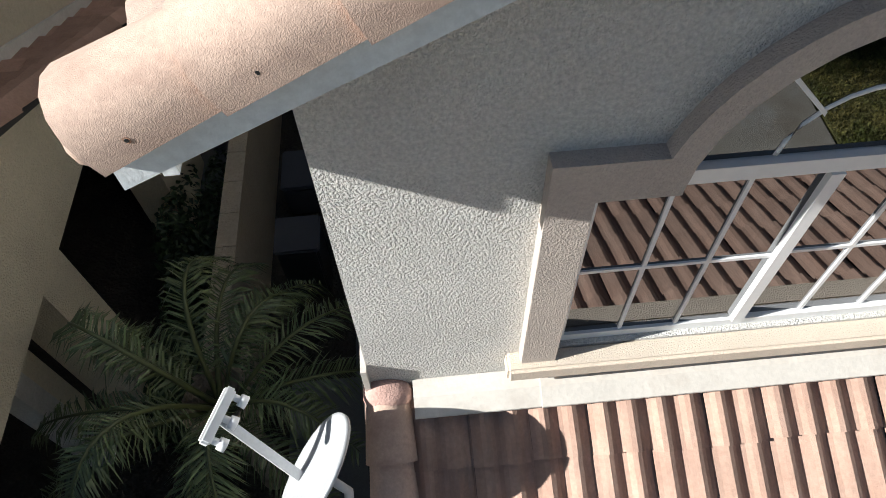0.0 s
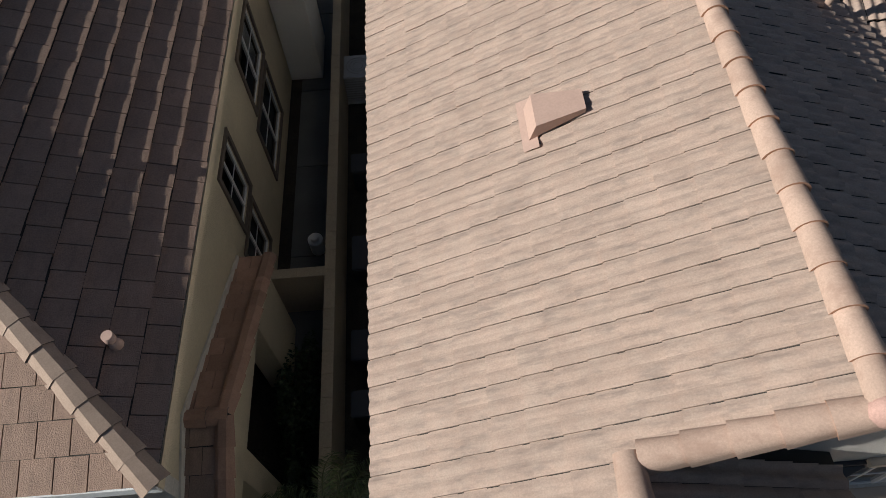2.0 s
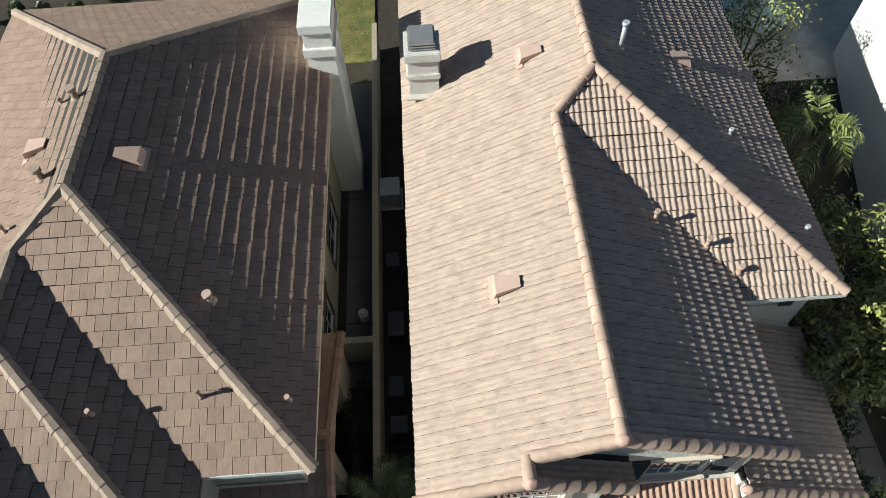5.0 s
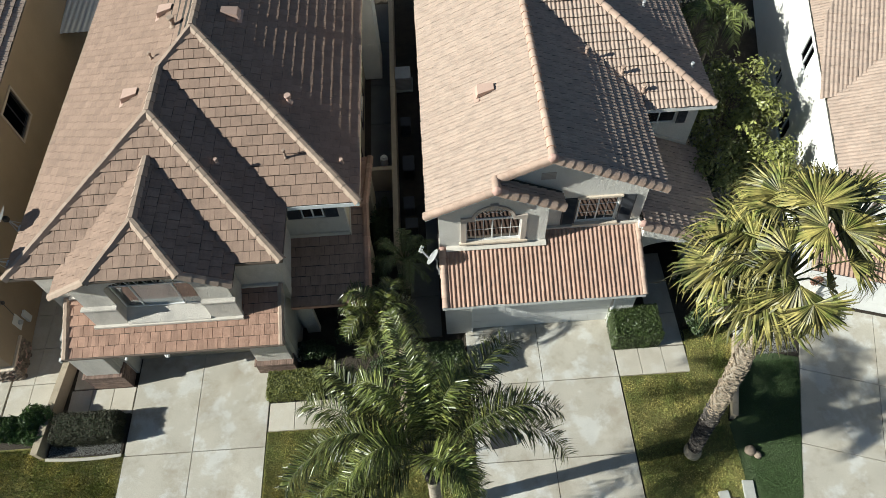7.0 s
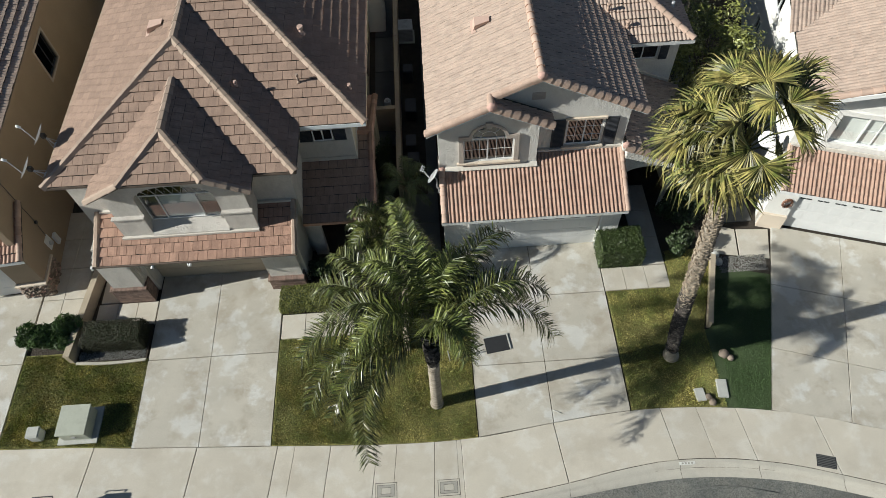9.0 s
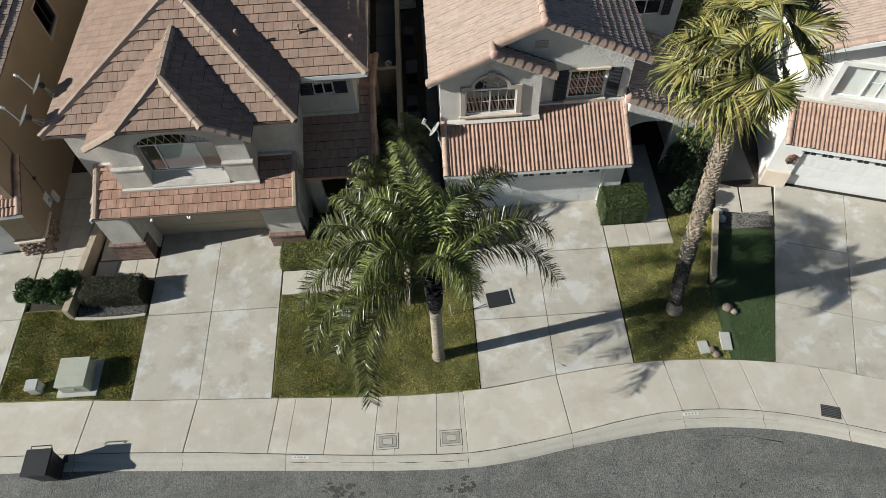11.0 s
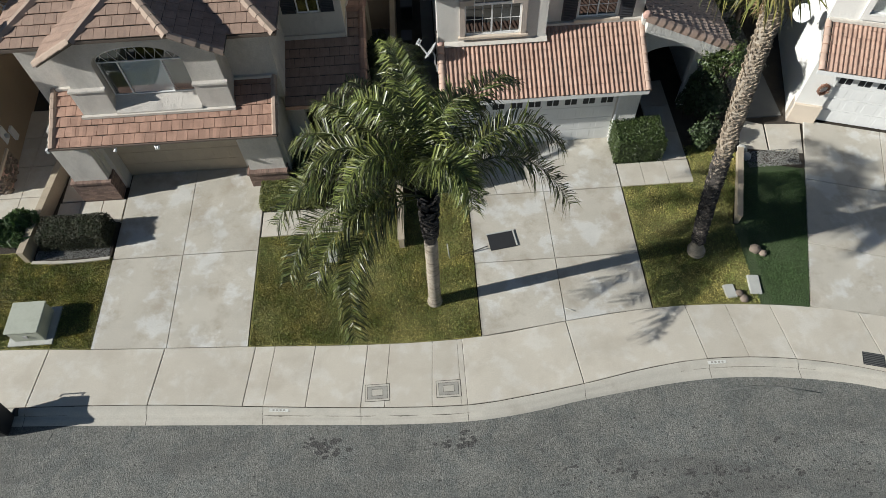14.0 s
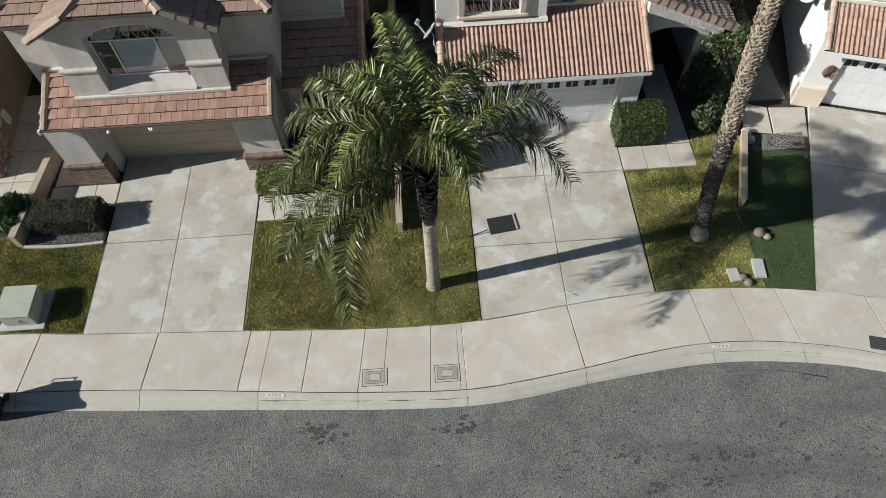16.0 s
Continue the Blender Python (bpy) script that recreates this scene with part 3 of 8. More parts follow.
def strip(name, fa, fb, xs, za, zb, mat, parent=None, label="", thick=0.15):
    """A sheet between two lines y = fa(x), y = fb(x), with its depth."""
    bm = bmesh.new()
    rows = []
    for x in xs:
        ya, yb = fa(x), fb(x)
        rows.append([bm.verts.new(p) for p in ((x, ya, za), (x, yb, zb), (x, yb, zb - thick), (x, ya, za - thick))])
    for p, q in zip(rows, rows[1:]):
        for i in range(4):
            bm.faces.new([p[i], p[(i + 1) % 4], q[(i + 1) % 4], q[i]])
    bm.faces.new(rows[0][::-1])
    bm.faces.new(rows[-1])
    bmesh.ops.recalc_face_normals(bm, faces=bm.faces)
    return part(name, bm, mat, parent, label)


def slab(outline, z, mat, parent, gap=0.012, thick=0.12):
    """One concrete slab with bevelled edges from a convex outline."""
    c = Vector((sum(p[0] for p in outline) / len(outline), sum(p[1] for p in outline) / len(outline)))
    verts, k = [], len(outline)
    for zz, inset in ((z - thick, gap), (z - 0.006, gap), (z, gap + 0.008)):
        for p in outline:
            d = Vector(p[:2]) - c
            q = c + d * (1 - inset / max(d.length, 0.01) * 1.2)
            verts.append((q.x, q.y, zz))
    faces = [tuple(range(2 * k, 3 * k))]
    for r in range(2):
        for i in range(k):
            faces.append((r * k + i, r * k + (i + 1) % k, (r + 1) * k + (i + 1) % k, (r + 1) * k + i))
    return mesh_object("slab", verts, faces, mat, parent)


ground = box("ground", -900, 900, -900, 900, -0.9, -0.30, SOIL, None)
tagged(ground, "bare brown soil reaching to the horizon", "ground", kind="structure")
yard = box("yard", -32, 34, -7.9, 40, -0.30, -0.085, SOIL, None)
tagged(yard, "shaded bare soil between and behind the houses", "ground", kind="structure")
X_ALL = [-30 + 0.5 * i for i in range(113)]
road = strip("road", lambda x: gutter_line(x), lambda x: -60.0, X_ALL, -0.125, -0.05, ASPHALT, None, thick=0.2)
tagged(road, "worn grey asphalt street with dark oil stains", "road", kind="structure")

walk_ = strip("pavement", back_line, kerb_line, X_ALL, -0.03, -0.03, SOIL, None, thick=0.12)
tagged(walk_, "pale tan concrete pavement slabs beside the kerb", "pavement", kind="structure")
JOINTS = [-30, -26.5, -23, -19.5, -16, -12.6, -9.1, -6.38, -5.8, -4.6, -3.05, -2.4, -1.15, -0.42, -0.28, 2.86, 6.5, 7.7, 9.0, 11.5, 14, 17, 20, 26]
for xa, xb in zip(JOINTS, JOINTS[1:]):
    n_ = max(1, round((xb - xa) / 0.8))
    line = [xa + (xb - xa) * i / n_ for i in range(n_ + 1)]
    sk = lambda x: 0.22 * math.tanh((x + 0.4) / 1.5) if x > -8 else -0.22
    outline = [(x, back_line(x)) for x in line] + [(x + sk(x), kerb_line(x + sk(x))) for x in reversed(line)]
    slab(outline, 0.0, WALKWAY, walk_)
kerb = strip("kerb", kerb_line, lambda x: kerb_line(x) - 0.14, X_ALL, -0.04, -0.05, KERB, None, thick=0.12)
tagged(kerb, "weathered rolled concrete kerb and gutter", "kerb", kind="structure")
KJ = [-30, -22, -16] + [x + sk(x) for x in (-12.6, -9.1, -5.8, -3.05, -0.28, 2.86, 6.5, 9.0, 11.5, 14)] + [18, 26]
for xa, xb in zip(KJ, KJ[1:]):
    n_ = max(2, round((xb - xa) / 0.4))
    verts, faces = [], []
    for i in range(n_ + 1):
        x = xa + 0.006 + (xb - xa - 0.012) * i / n_
        k0, g0 = kerb_line(x), gutter_line(x)
        d = g0 - k0
        low = 1.0 if not (-11.6 < x < -6.3 or 0.0 < x < 5.8 or x > 10.0) else 0.45
        for f_, z_ in ((0.0, -0.002), (0.22, -0.006), (0.36, -0.03 * low - 0.01), (0.46, -0.10 * low - 0.01), (0.62, -0.115), (1.0, -0.12), (1.0, -0.2)):
            verts.append((x, k0 + d * f_ - (0.018 if f_ == 0 else 0), z_))
    for i in range(n_):
        for j in range(6):
            a = i * 7 + j
            faces.append((a, a + 1, a + 8, a + 7))
    mesh_object("kerb_stone", verts, faces, KERB, kerb, True)


def paving(name, label, grid, mat=CONCRETE, z=0.0):
    base = thing(name, label, "driveway", kind="structure")
    for o in grid:
        slab(o, z, mat, base)
    return base


def quads(xs, ys):
    """Slab outlines from column edges and row edges, each a function or number."""
    out = []
    for (xa, xb) in zip(xs, xs[1:]):
        for (ya, yb) in zip(ys, ys[1:]):
            g = lambda f, x: f(x) if callable(f) else f
            m = (xa + xb) / 2
            out.append([(xa, g(ya, xa)), (m, g(ya, m)), (xb, g(ya, xb)), (xb, g(yb, xb)), (m, g(yb, m)), (xa, g(yb, xa))])
    return out


paving("driveway_1", "pale stained concrete driveway before the middle house", quads([0.33, 2.88, 5.52], [back_line, -4.85, -2.2, 0.1]))
paving("driveway_2", "pale stained concrete driveway before the brown house", quads([-11.35, -9.06, -6.62], [back_line, -3.8, -0.22]))
C_DIR = Vector((1.56, 4.84)).normalized()          # the white house stands turned to the street's bend
C_SIDE = Vector((C_DIR.y, -C_DIR.x))
C_ORG = Vector((10.18, -7.14))


def c_pt(a, b):
    """Plan point a metres across and b metres up the white house's plot."""
    q = C_ORG + C_SIDE * a + C_DIR * b
    return (q.x, q.y)


def c_foot(a):
    """Where the line a metres across meets the pavement."""
    b = 0.0
    for _ in range(30):
        q = c_pt(a, b)
        b += back_line(q[0]) - q[1]
    return c_pt(a, b)


c_rows = [0.0, 2.35, 5.0, 7.75]
grid_c = []
for xa, xb in ((0.0, 2.55), (2.55, 5.1), (5.1, 7.6)):
    for ya, yb in zip(c_rows, c_rows[1:]):
        pa, pb = c_pt(xa, ya), c_pt(xb, ya)
        if ya == 0.0:
            pa, pb = c_foot(xa), c_foot(xb)
        grid_c.append([pa, pb, c_pt(xb, yb), c_pt(xa, yb)])
paving("driveway_3", "pale concrete driveway before the white house", grid_c)
paving("driveway_4", "pale concrete driveway before the tan house", quads([-22, -18.9, -15.95], [back_line, -3.6, -0.6]))
paving("path_1", "small concrete path slabs beside a hedge", quads([5.54, 6.35, 7.17, 8.0], [-2.2, -1.2]) + quads([7.0, 8.0], [-1.18, 0.1, 1.4, 2.7]), WALKWAY)
paving("path_2", "small concrete path slabs between two houses", quads([-15.9, -15.1, -14.3], [-2.3, -1.0, 0.4, 1.8, 3.2]) + quads([-13.65, -12.9, -12.15, -11.38], [-2.3, -1.34]) + quads([-13.6, -12.86], [-1.32, 0.0, 1.4]), WALKWAY)
paving("path_3", "pale concrete path slabs at the foot of a lawn", quads([-6.58, -5.7, -4.8, -3.9], [-3.3, -2.3]), WALKWAY)
# this paving carries the passage's shade in its slab colour
paving("path_4", "concrete side-passage paving, its shade put into a dark slab colour", quads([-3.1, -2.2], [5.8, 8.0, 10.5, 13.0, 16.0, 19.0]) + quads([-1.6, -0.5], [-0.2, 1.5, 3.0]) + quads([-0.9, -0.42], [3.0, 6, 9, 12]), SHADE_SLAB, -0.03)
paving("path_5", "pale concrete path slabs beside the white house", [[(9.95, -0.85), (10.9, -1.05), (11.1, 0.2), (10.3, 0.5)], [(10.95, -1.06), (12.05, -1.25), (12.4, 0.1), (11.15, 0.2)]], WALKWAY, -0.03)
# same darkened slabs: the shade beside the white house is painted in
paving("path_6", "concrete path slabs beside the white house, shade put into their colour", quads([10.4, 11.9], [0.55, 3, 6, 9, 12, 15, 18]), SHADE_SLAB, -0.03)

lawn_1 = strip("lawn_1", lambda x: -3.32 if x < -3.9 else (-2.0 if x > -2.9 else -3.32 + 1.32 * (x + 3.9)), back_line, [-6.6 + 0.23 * i for i in range(31)], 0.0, 0.0, GRASS)
tagged(lawn_1, "patchy mown lawn, green and straw-coloured", "lawn", kind="structure")
lawn_2 = strip("lawn_2", lambda x: -2.22 if x < 8.0 else -0.6, lambda x: back_line(x) if x < 8.77 else -4.0 + (x - 8.77) * 2.9, [5.56 + 0.2 * i for i in range(17)] + [8.772, 9.1, 9.4, 9.7], 0.0, 0.0, GRASS)
tagged(lawn_2, "patchy mown lawn, green and straw-coloured", "lawn", kind="structure")
bm = bmesh.new()
turf = [(8.75, back_line(8.75)), (9.4, back_line(9.4)), (10.16, -7.14), (11.72, -2.3), (11.82, -1.96), (9.92, -1.45), (9.0, -4.0), (8.77, -4.05)]
vs_ = [bm.verts.new((x, y, 0.0)) for x, y in turf]
bm.faces.new(vs_)
for f in list(bm.faces):
    ex = bmesh.ops.extrude_face_region(bm, geom=[f])
    for v in [g for g in ex["geom"] if isinstance(g, bmesh.types.BMVert)]:
        v.co.z -= 0.12
bmesh.ops.recalc_face_normals(bm, faces=bm.faces)
lawn_3 = part("lawn_3", bm, TURF)
tagged(lawn_3, "even dark green artificial turf", "lawn", kind="structure")
lawn_4 = strip("lawn_4", lambda x: -3.3 if x < -14.2 else -3.7, back_line, [-15.9 + 0.35 * i for i in range(14)], 0.0, 0.0, GRASS)
tagged(lawn_4, "patchy mown lawn, green and straw-coloured", "lawn", kind="structure")

# ---- the middle house: rose tiles, warm grey stucco ----
TW, TE = 0.29, 0.315
SB = 0.48                                   # pitch of the upper roofs
SG1 = 0.455                                  # pitch of the garage roof
house_1 = thing("house", "two-storey house, warm grey stucco, rose concrete barrel tiles", "house")


# main storeys
box("wall", -0.37, -0.17, 1.95, 19.0, -0.1, 5.60, STUCCO_B, house_1)
box("wall", -0.15, 9.0, 18.75, 19.0, -0.1, 5.5, STUCCO_B, house_1)
box("wall", 8.75, 9.0, 5.76, 18.75, -0.1, 5.4, STUCCO_B, house_1)
prism("wall", [(6.0, 1.90), (6.25, 1.90), (6.25, 5.75), (6.0, 5.75)], "z", -0.1, 5.60, STUCCO_B, house_1)

LEFT_X, RIDGE_X = -0.71, 3.02
ZL = 5.62                                   # left eave
ZR = ZL + SB * (RIDGE_X - LEFT_X)           
RIGHT_X = 2 * RIDGE_X - LEFT_X              
YF, YD = 1.49, 1.06                         # rake edges of the gable and of the window bay
WING_Y, WING_Z, WING_X = 5.08, 5.36, 9.32
SF = 0.483
PEAK_X = 4.05
PEAK_Z = ZL + SB * (PEAK_X - LEFT_X)
PEAK_Y = WING_Y + (PEAK_Z - WING_Z) / SF
VAL_Y = WING_Y + (ZR - WING_Z) / SF         # where the gable ridge meets the wing
REAR_Y = 17.2                               # rear end of the ridge
DP_X = 1.40                                 # bay gable peak
DP_Z = ZL + SB * (DP_X - LEFT_X)
DR_X = 2 * DP_X - LEFT_X
cs = math.cos(math.atan(SB))


def zl(x):
    return ZL + SB * (x - LEFT_X)


roof_1 = deck("roof", [
    [(LEFT_X, YF, ZL), (RIDGE_X, YF, ZR), (RIDGE_X, VAL_Y, ZR), (LEFT_X, VAL_Y, ZL)],
    [(LEFT_X, VAL_Y, ZL), (RIDGE_X, VAL_Y, ZR), (PEAK_X, PEAK_Y, PEAK_Z), (PEAK_X, REAR_Y, PEAK_Z), (LEFT_X, REAR_Y, ZL)],
    [(LEFT_X, YD, ZL), (DP_X, YD, DP_Z), (DP_X, YF, DP_Z), (LEFT_X, YF, ZL)],
    [(RIDGE_X, YF, ZR), (RIGHT_X, YF, ZL), (RIGHT_X, WING_Y + 1.0, ZL), (RIDGE_X, VAL_Y, ZR)],
    [(RIGHT_X - 0.15, WING_Y, WING_Z), (WING_X, WING_Y, WING_Z), (PEAK_X, PEAK_Y, PEAK_Z), (RIDGE_X, VAL_Y, ZR)],
    [(WING_X, WING_Y, WING_Z), (WING_X, REAR_Y + 4.6, WING_Z), (PEAK_X, REAR_Y, PEAK_Z), (PEAK_X, PEAK_Y, PEAK_Z)],
    [(LEFT_X, REAR_Y, ZL), (PEAK_X, REAR_Y, PEAK_Z), (LEFT_X, REAR_Y + 4.6, ZL)],
    [(PEAK_X, REAR_Y, PEAK_Z), (WING_X, REAR_Y + 4.6, WING_Z), (LEFT_X, REAR_Y + 4.6, WING_Z)],
    [(DP_X, YD, DP_Z), (DR_X, YD, ZL), (DR_X, 1.72, ZL), (DP_X, 1.72, DP_Z)],
], DECK, house_1, 0.10)
budget = [300]
# left slope: u runs towards the street (-y), v up
u0 = REAR_Y + 4.6


def uv_left(x, y):
    return (u0 - y, (x - LEFT_X) / cs)


roof_plane(roof_1, (LEFT_X, u0, ZL), (0, -1, 0), (cs, 0, cs * SB), [
    [uv_left(LEFT_X, YD), uv_left(DP_X, YD), uv_left(DP_X, YF), uv_left(LEFT_X, YF)],
    [uv_left(LEFT_X, YF), uv_left(RIDGE_X, YF), uv_left(RIDGE_X, VAL_Y), uv_left(LEFT_X, VAL_Y)],
    [uv_left(LEFT_X, VAL_Y), uv_left(RIDGE_X, VAL_Y), uv_left(PEAK_X, PEAK_Y), uv_left(PEAK_X, REAR_Y), uv_left(LEFT_X, u0)],
], "barrel_even", TILE_B, TW, TE, lambda u, v: u > u0 - 8.2, budget, 2, False)
# right slope of the gable
roof_plane(roof_1, (RIGHT_X, YF, ZL), (0, 1, 0), (-cs, 0, cs * SB), [
    [(0, 0), (WING_Y + 1.2 - YF, 0), (VAL_Y + 0.2 - YF, (RIGHT_X - RIDGE_X) / cs), (0, (RIGHT_X - RIDGE_X) / cs)],
], "barrel", TILE_B, TW, TE, None, None, 3, False)
# bay, right slope
roof_plane(roof_1, (DR_X, YD, ZL), (0, 1, 0), (-cs, 0, cs * SB), [
    [(0, 0), (0.50, 0), (0.50, (DR_X - DP_X) / cs), (0, (DR_X - DP_X) / cs)]], "barrel", TILE_B, TW, TE, None, None, 4, False)
# wing, street slope
cf = math.cos(math.atan(SF))
roof_plane(roof_1, (RIGHT_X - 0.2, WING_Y, WING_Z), (1, 0, 0), (0, cf, cf * SF), [
    [(-0.3, 0), (WING_X - RIGHT_X + 0.2, 0), (PEAK_X - RIGHT_X + 0.2, (PEAK_Y - WING_Y) / cf), (RIDGE_X - 0.1 - RIGHT_X + 0.2, (VAL_Y - WING_Y) / cf)]],
    "barrel", TILE_B, TW, TE, None, None, 5, False)
# wing, outer slope
sw = (PEAK_Z - WING_Z) / (WING_X - PEAK_X)
cw = math.cos(math.atan(sw))
hw = (WING_X - PEAK_X) / cw
roof_plane(roof_1, (WING_X, WING_Y, WING_Z), (0, 1, 0), (-cw, 0, cw * sw), [
    [(0, 0), (REAR_Y + 4.6 - WING_Y, 0), (REAR_Y - WING_Y, hw), (PEAK_Y - WING_Y, hw)]], "barrel", TILE_B, TW, TE, None, None, 6, False)
for a_, b_ in (((RIDGE_X, YF, ZR), (RIDGE_X, VAL_Y, ZR)), ((WING_X - 0.05, WING_Y + 0.05, WING_Z), (PEAK_X, PEAK_Y, PEAK_Z)),
               ((RIDGE_X, VAL_Y, ZR), (PEAK_X, PEAK_Y, PEAK_Z)), ((PEAK_X, PEAK_Y, PEAK_Z), (PEAK_X, REAR_Y, PEAK_Z)),
               ((WING_X, REAR_Y + 4.6, WING_Z), (PEAK_X, REAR_Y, PEAK_Z)), ((LEFT_X, REAR_Y + 4.6, ZL), (PEAK_X, REAR_Y, PEAK_Z))):
    ridge_caps(roof_1, a_, b_, CAP_B, "round", 0.125, 0.37, 0.04)
ridge_caps(roof_1, (DP_X, YD, DP_Z), (DP_X, 1.55, DP_Z), CAP_B, "round", 0.125, 0.33, 0.04)
# garage
GE_Y, GE_Z, GX0, GX1 = -0.53, 2.72, -0.42, 6.22
cg1 = math.cos(math.atan(SG1))
GW_Z1 = GE_Z + SG1 * (1.22 - GE_Y)
roof_g = deck("garage_roof", [[(GX0, GE_Y, GE_Z), (GX1, GE_Y, GE_Z), (GX1, 1.72, GE_Z + SG1 * (1.72 - GE_Y)), (GX0, 1.72, GE_Z + SG1 * (1.72 - GE_Y))]], DECK, house_1, 0.1)
roof_plane(roof_g, (GX0 + 0.22, GE_Y, GE_Z), (1, 0, 0), (0, cg1, cg1 * SG1), [
    [(0, 0), (GX1 - GX0 - 0.22, 0), (GX1 - GX0 - 0.22, (1.70 - GE_Y) / cg1), (2.92 - GX0, (1.70 - GE_Y) / cg1), (0, (1.28 - GE_Y) / cg1)]],
    "barrel_fine", TILE_G, TW, TE, lambda u, v: True, [300], 7, False)
# bay wall, gable wall
prism("bay_wall", [(-0.37, 3.3), (3.08, 3.3), (3.08, zl(2 * DP_X - 3.08) - 0.11), (DP_X, DP_Z - 0.11), (-0.37, zl(-0.37) - 0.11)], "y", 1.27, 1.47, STUCCO_B, house_1)
prism("gable_wall", [(3.0, 3.4), (6.25, 3.4), (6.25, zl(2 * RIDGE_X - 6.25) - 0.12), (RIDGE_X, ZR - 0.12), (1.2, zl(1.2) - 0.12), (1.2, 3.4)], "y", 1.70, 1.90, STUCCO_B, house_1)
box("wall", -0.37, -0.17, 1.47, 1.95, -0.1, 5.6, STUCCO_B, house_1)
box("garage_wall", -0.34, 6.2, -0.12, 0.1, -0.05, 2.7, STUCCO_B, house_1)
# entry roof
EX0, EX1, EY0, EY1, EZ0, EZ1 = 6.25, 9.40, 1.15, 5.5, 2.74, 4.2
se = (EZ1 - EZ0) / (EX1 - EX0)
ce = math.cos(math.atan(se))
roof_e = deck("entry_roof", [[(EX1, EY0, EZ0), (EX1, EY1, EZ0), (EX0, EY1, EZ1), (EX0, EY0, EZ1)]], DECK, house_1, 0.1)
roof_plane(roof_e, (EX1, EY0, EZ0), (0, 1, 0), (-ce, 0, ce * se), [[(0, 0), (EY1 - EY0, 0), (EY1 - EY0, (EX1 - EX0) / ce), (0, (EX1 - EX0) / ce)]], "barrel", TILE_B, TW, TE, None, None, 8, False)
box("wing_wall", 6.25, 9.0, 5.5, 5.75, -0.1, 5.4, STUCCO_B, house_1)

# rake tiles, boards under the roof edges
def rake(roof, house, a, b, inset, r=0.115, skirt=0.11, drop=0.07, h=0.12):
    """Barrel rake tiles from the low end a to the top b and a white board under them."""
    ridge_caps(roof, a, b, CAP_B, "round", r, TE + 0.005, -0.02, "rake_tile", skirt)
    a2, b2 = Vector(a) + Vector(inset), Vector(b) + Vector(inset)
    beam("barge_board", a2, b2, 0.045, h, FASCIA, house, drop=drop)


rake(roof_1, house_1, (LEFT_X - 0.05, YD + 0.04, zl(LEFT_X - 0.05) + 0.03), (DP_X, YD + 0.04, DP_Z + 0.03), (0, -0.045, 0), 0.12, 0.06, 0.05, 0.15)
bm = bmesh.new()
bmesh.ops.create_uvsphere(bm, u_segments=20, v_segments=10, radius=0.125)
for v in bm.verts:
    v.co = Vector((v.co.x * 0.5 + LEFT_X - 0.06, v.co.y + YD + 0.04, v.co.z * (1.0 if v.co.z > 0 else 0.7) + zl(LEFT_X - 0.06) + 0.01))
for f in bm.faces:
    f.smooth = True
part("end_cap", bm, CAP_B, roof_1)
rake(roof_1, house_1, (DP_X + 0.1, YF + 0.03, zl(DP_X + 0.1) + 0.03), (RIDGE_X, YF + 0.03, ZR + 0.03), (0, -0.06, 0))
rake(roof_1, house_1, (RIGHT_X, YF + 0.03, ZL + 0.03), (RIDGE_X, YF + 0.03, ZR + 0.03), (0, -0.06, 0))
rake(roof_1, house_1, (DR_X, YD + 0.03, ZL + 0.03), (DP_X, YD + 0.03, DP_Z + 0.03), (0, -0.06, 0))
rake(roof_e, house_1, (EX1, EY0 + 0.03, EZ0 + 0.03), (EX0 - 0.05, EY0 + 0.03, EZ1 + 0.03), (0, -0.03, 0))
ridge_caps(roof_g, (GX0 + 0.12, GE_Y, GE_Z + 0.02), (GX0 + 0.12, 1.26, GW_Z1 + 0.045), CAP_B, "round", 0.115, TE, -0.02, "rake_tile")
ridge_caps(roof_g, (GX1 - 0.02, GE_Y, GE_Z + 0.02), (GX1 - 0.02, 1.66, GE_Z + SG1 * 2.19 + 0.02), CAP_B, "round", 0.1, TE, -0.03, "rake_tile")
beam("fascia", (GX0, GE_Y + 0.01, GE_Z), (GX1 + 0.02, GE_Y + 0.01, GE_Z), 0.04, 0.15, WHITE, house_1, drop=0.0)
beam("fascia", (GX0 + 0.02, GE_Y, GE_Z), (GX0 + 0.02, 1.2, GW_Z1), 0.04, 0.15, WHITE, house_1, drop=0.02)
beam("fascia", (GX1 - 0.02, GE_Y, GE_Z), (GX1 - 0.02, 1.68, GE_Z + SG1 * 2.19), 0.04, 0.15, WHITE, house_1, drop=0.02)
beam("fascia", (RIGHT_X - 0.2, WING_Y + 0.01, WING_Z), (WING_X + 0.02, WING_Y + 0.01, WING_Z), 0.04, 0.15, WHITE, house_1)
beam("fascia", (WING_X, WING_Y, WING_Z), (WING_X, REAR_Y + 4.6, WING_Z), 0.04, 0.14, WHITE, house_1)
beam("fascia", (LEFT_X + 0.03, YD + 0.06, ZL), (LEFT_X + 0.03, REAR_Y + 4.6, ZL), 0.04, 0.24, FASCIA, house_1, drop=0.01)
beam("fascia", (EX1, EY0, EZ0), (EX1, EY1, EZ0), 0.04, 0.13, WHITE, house_1)
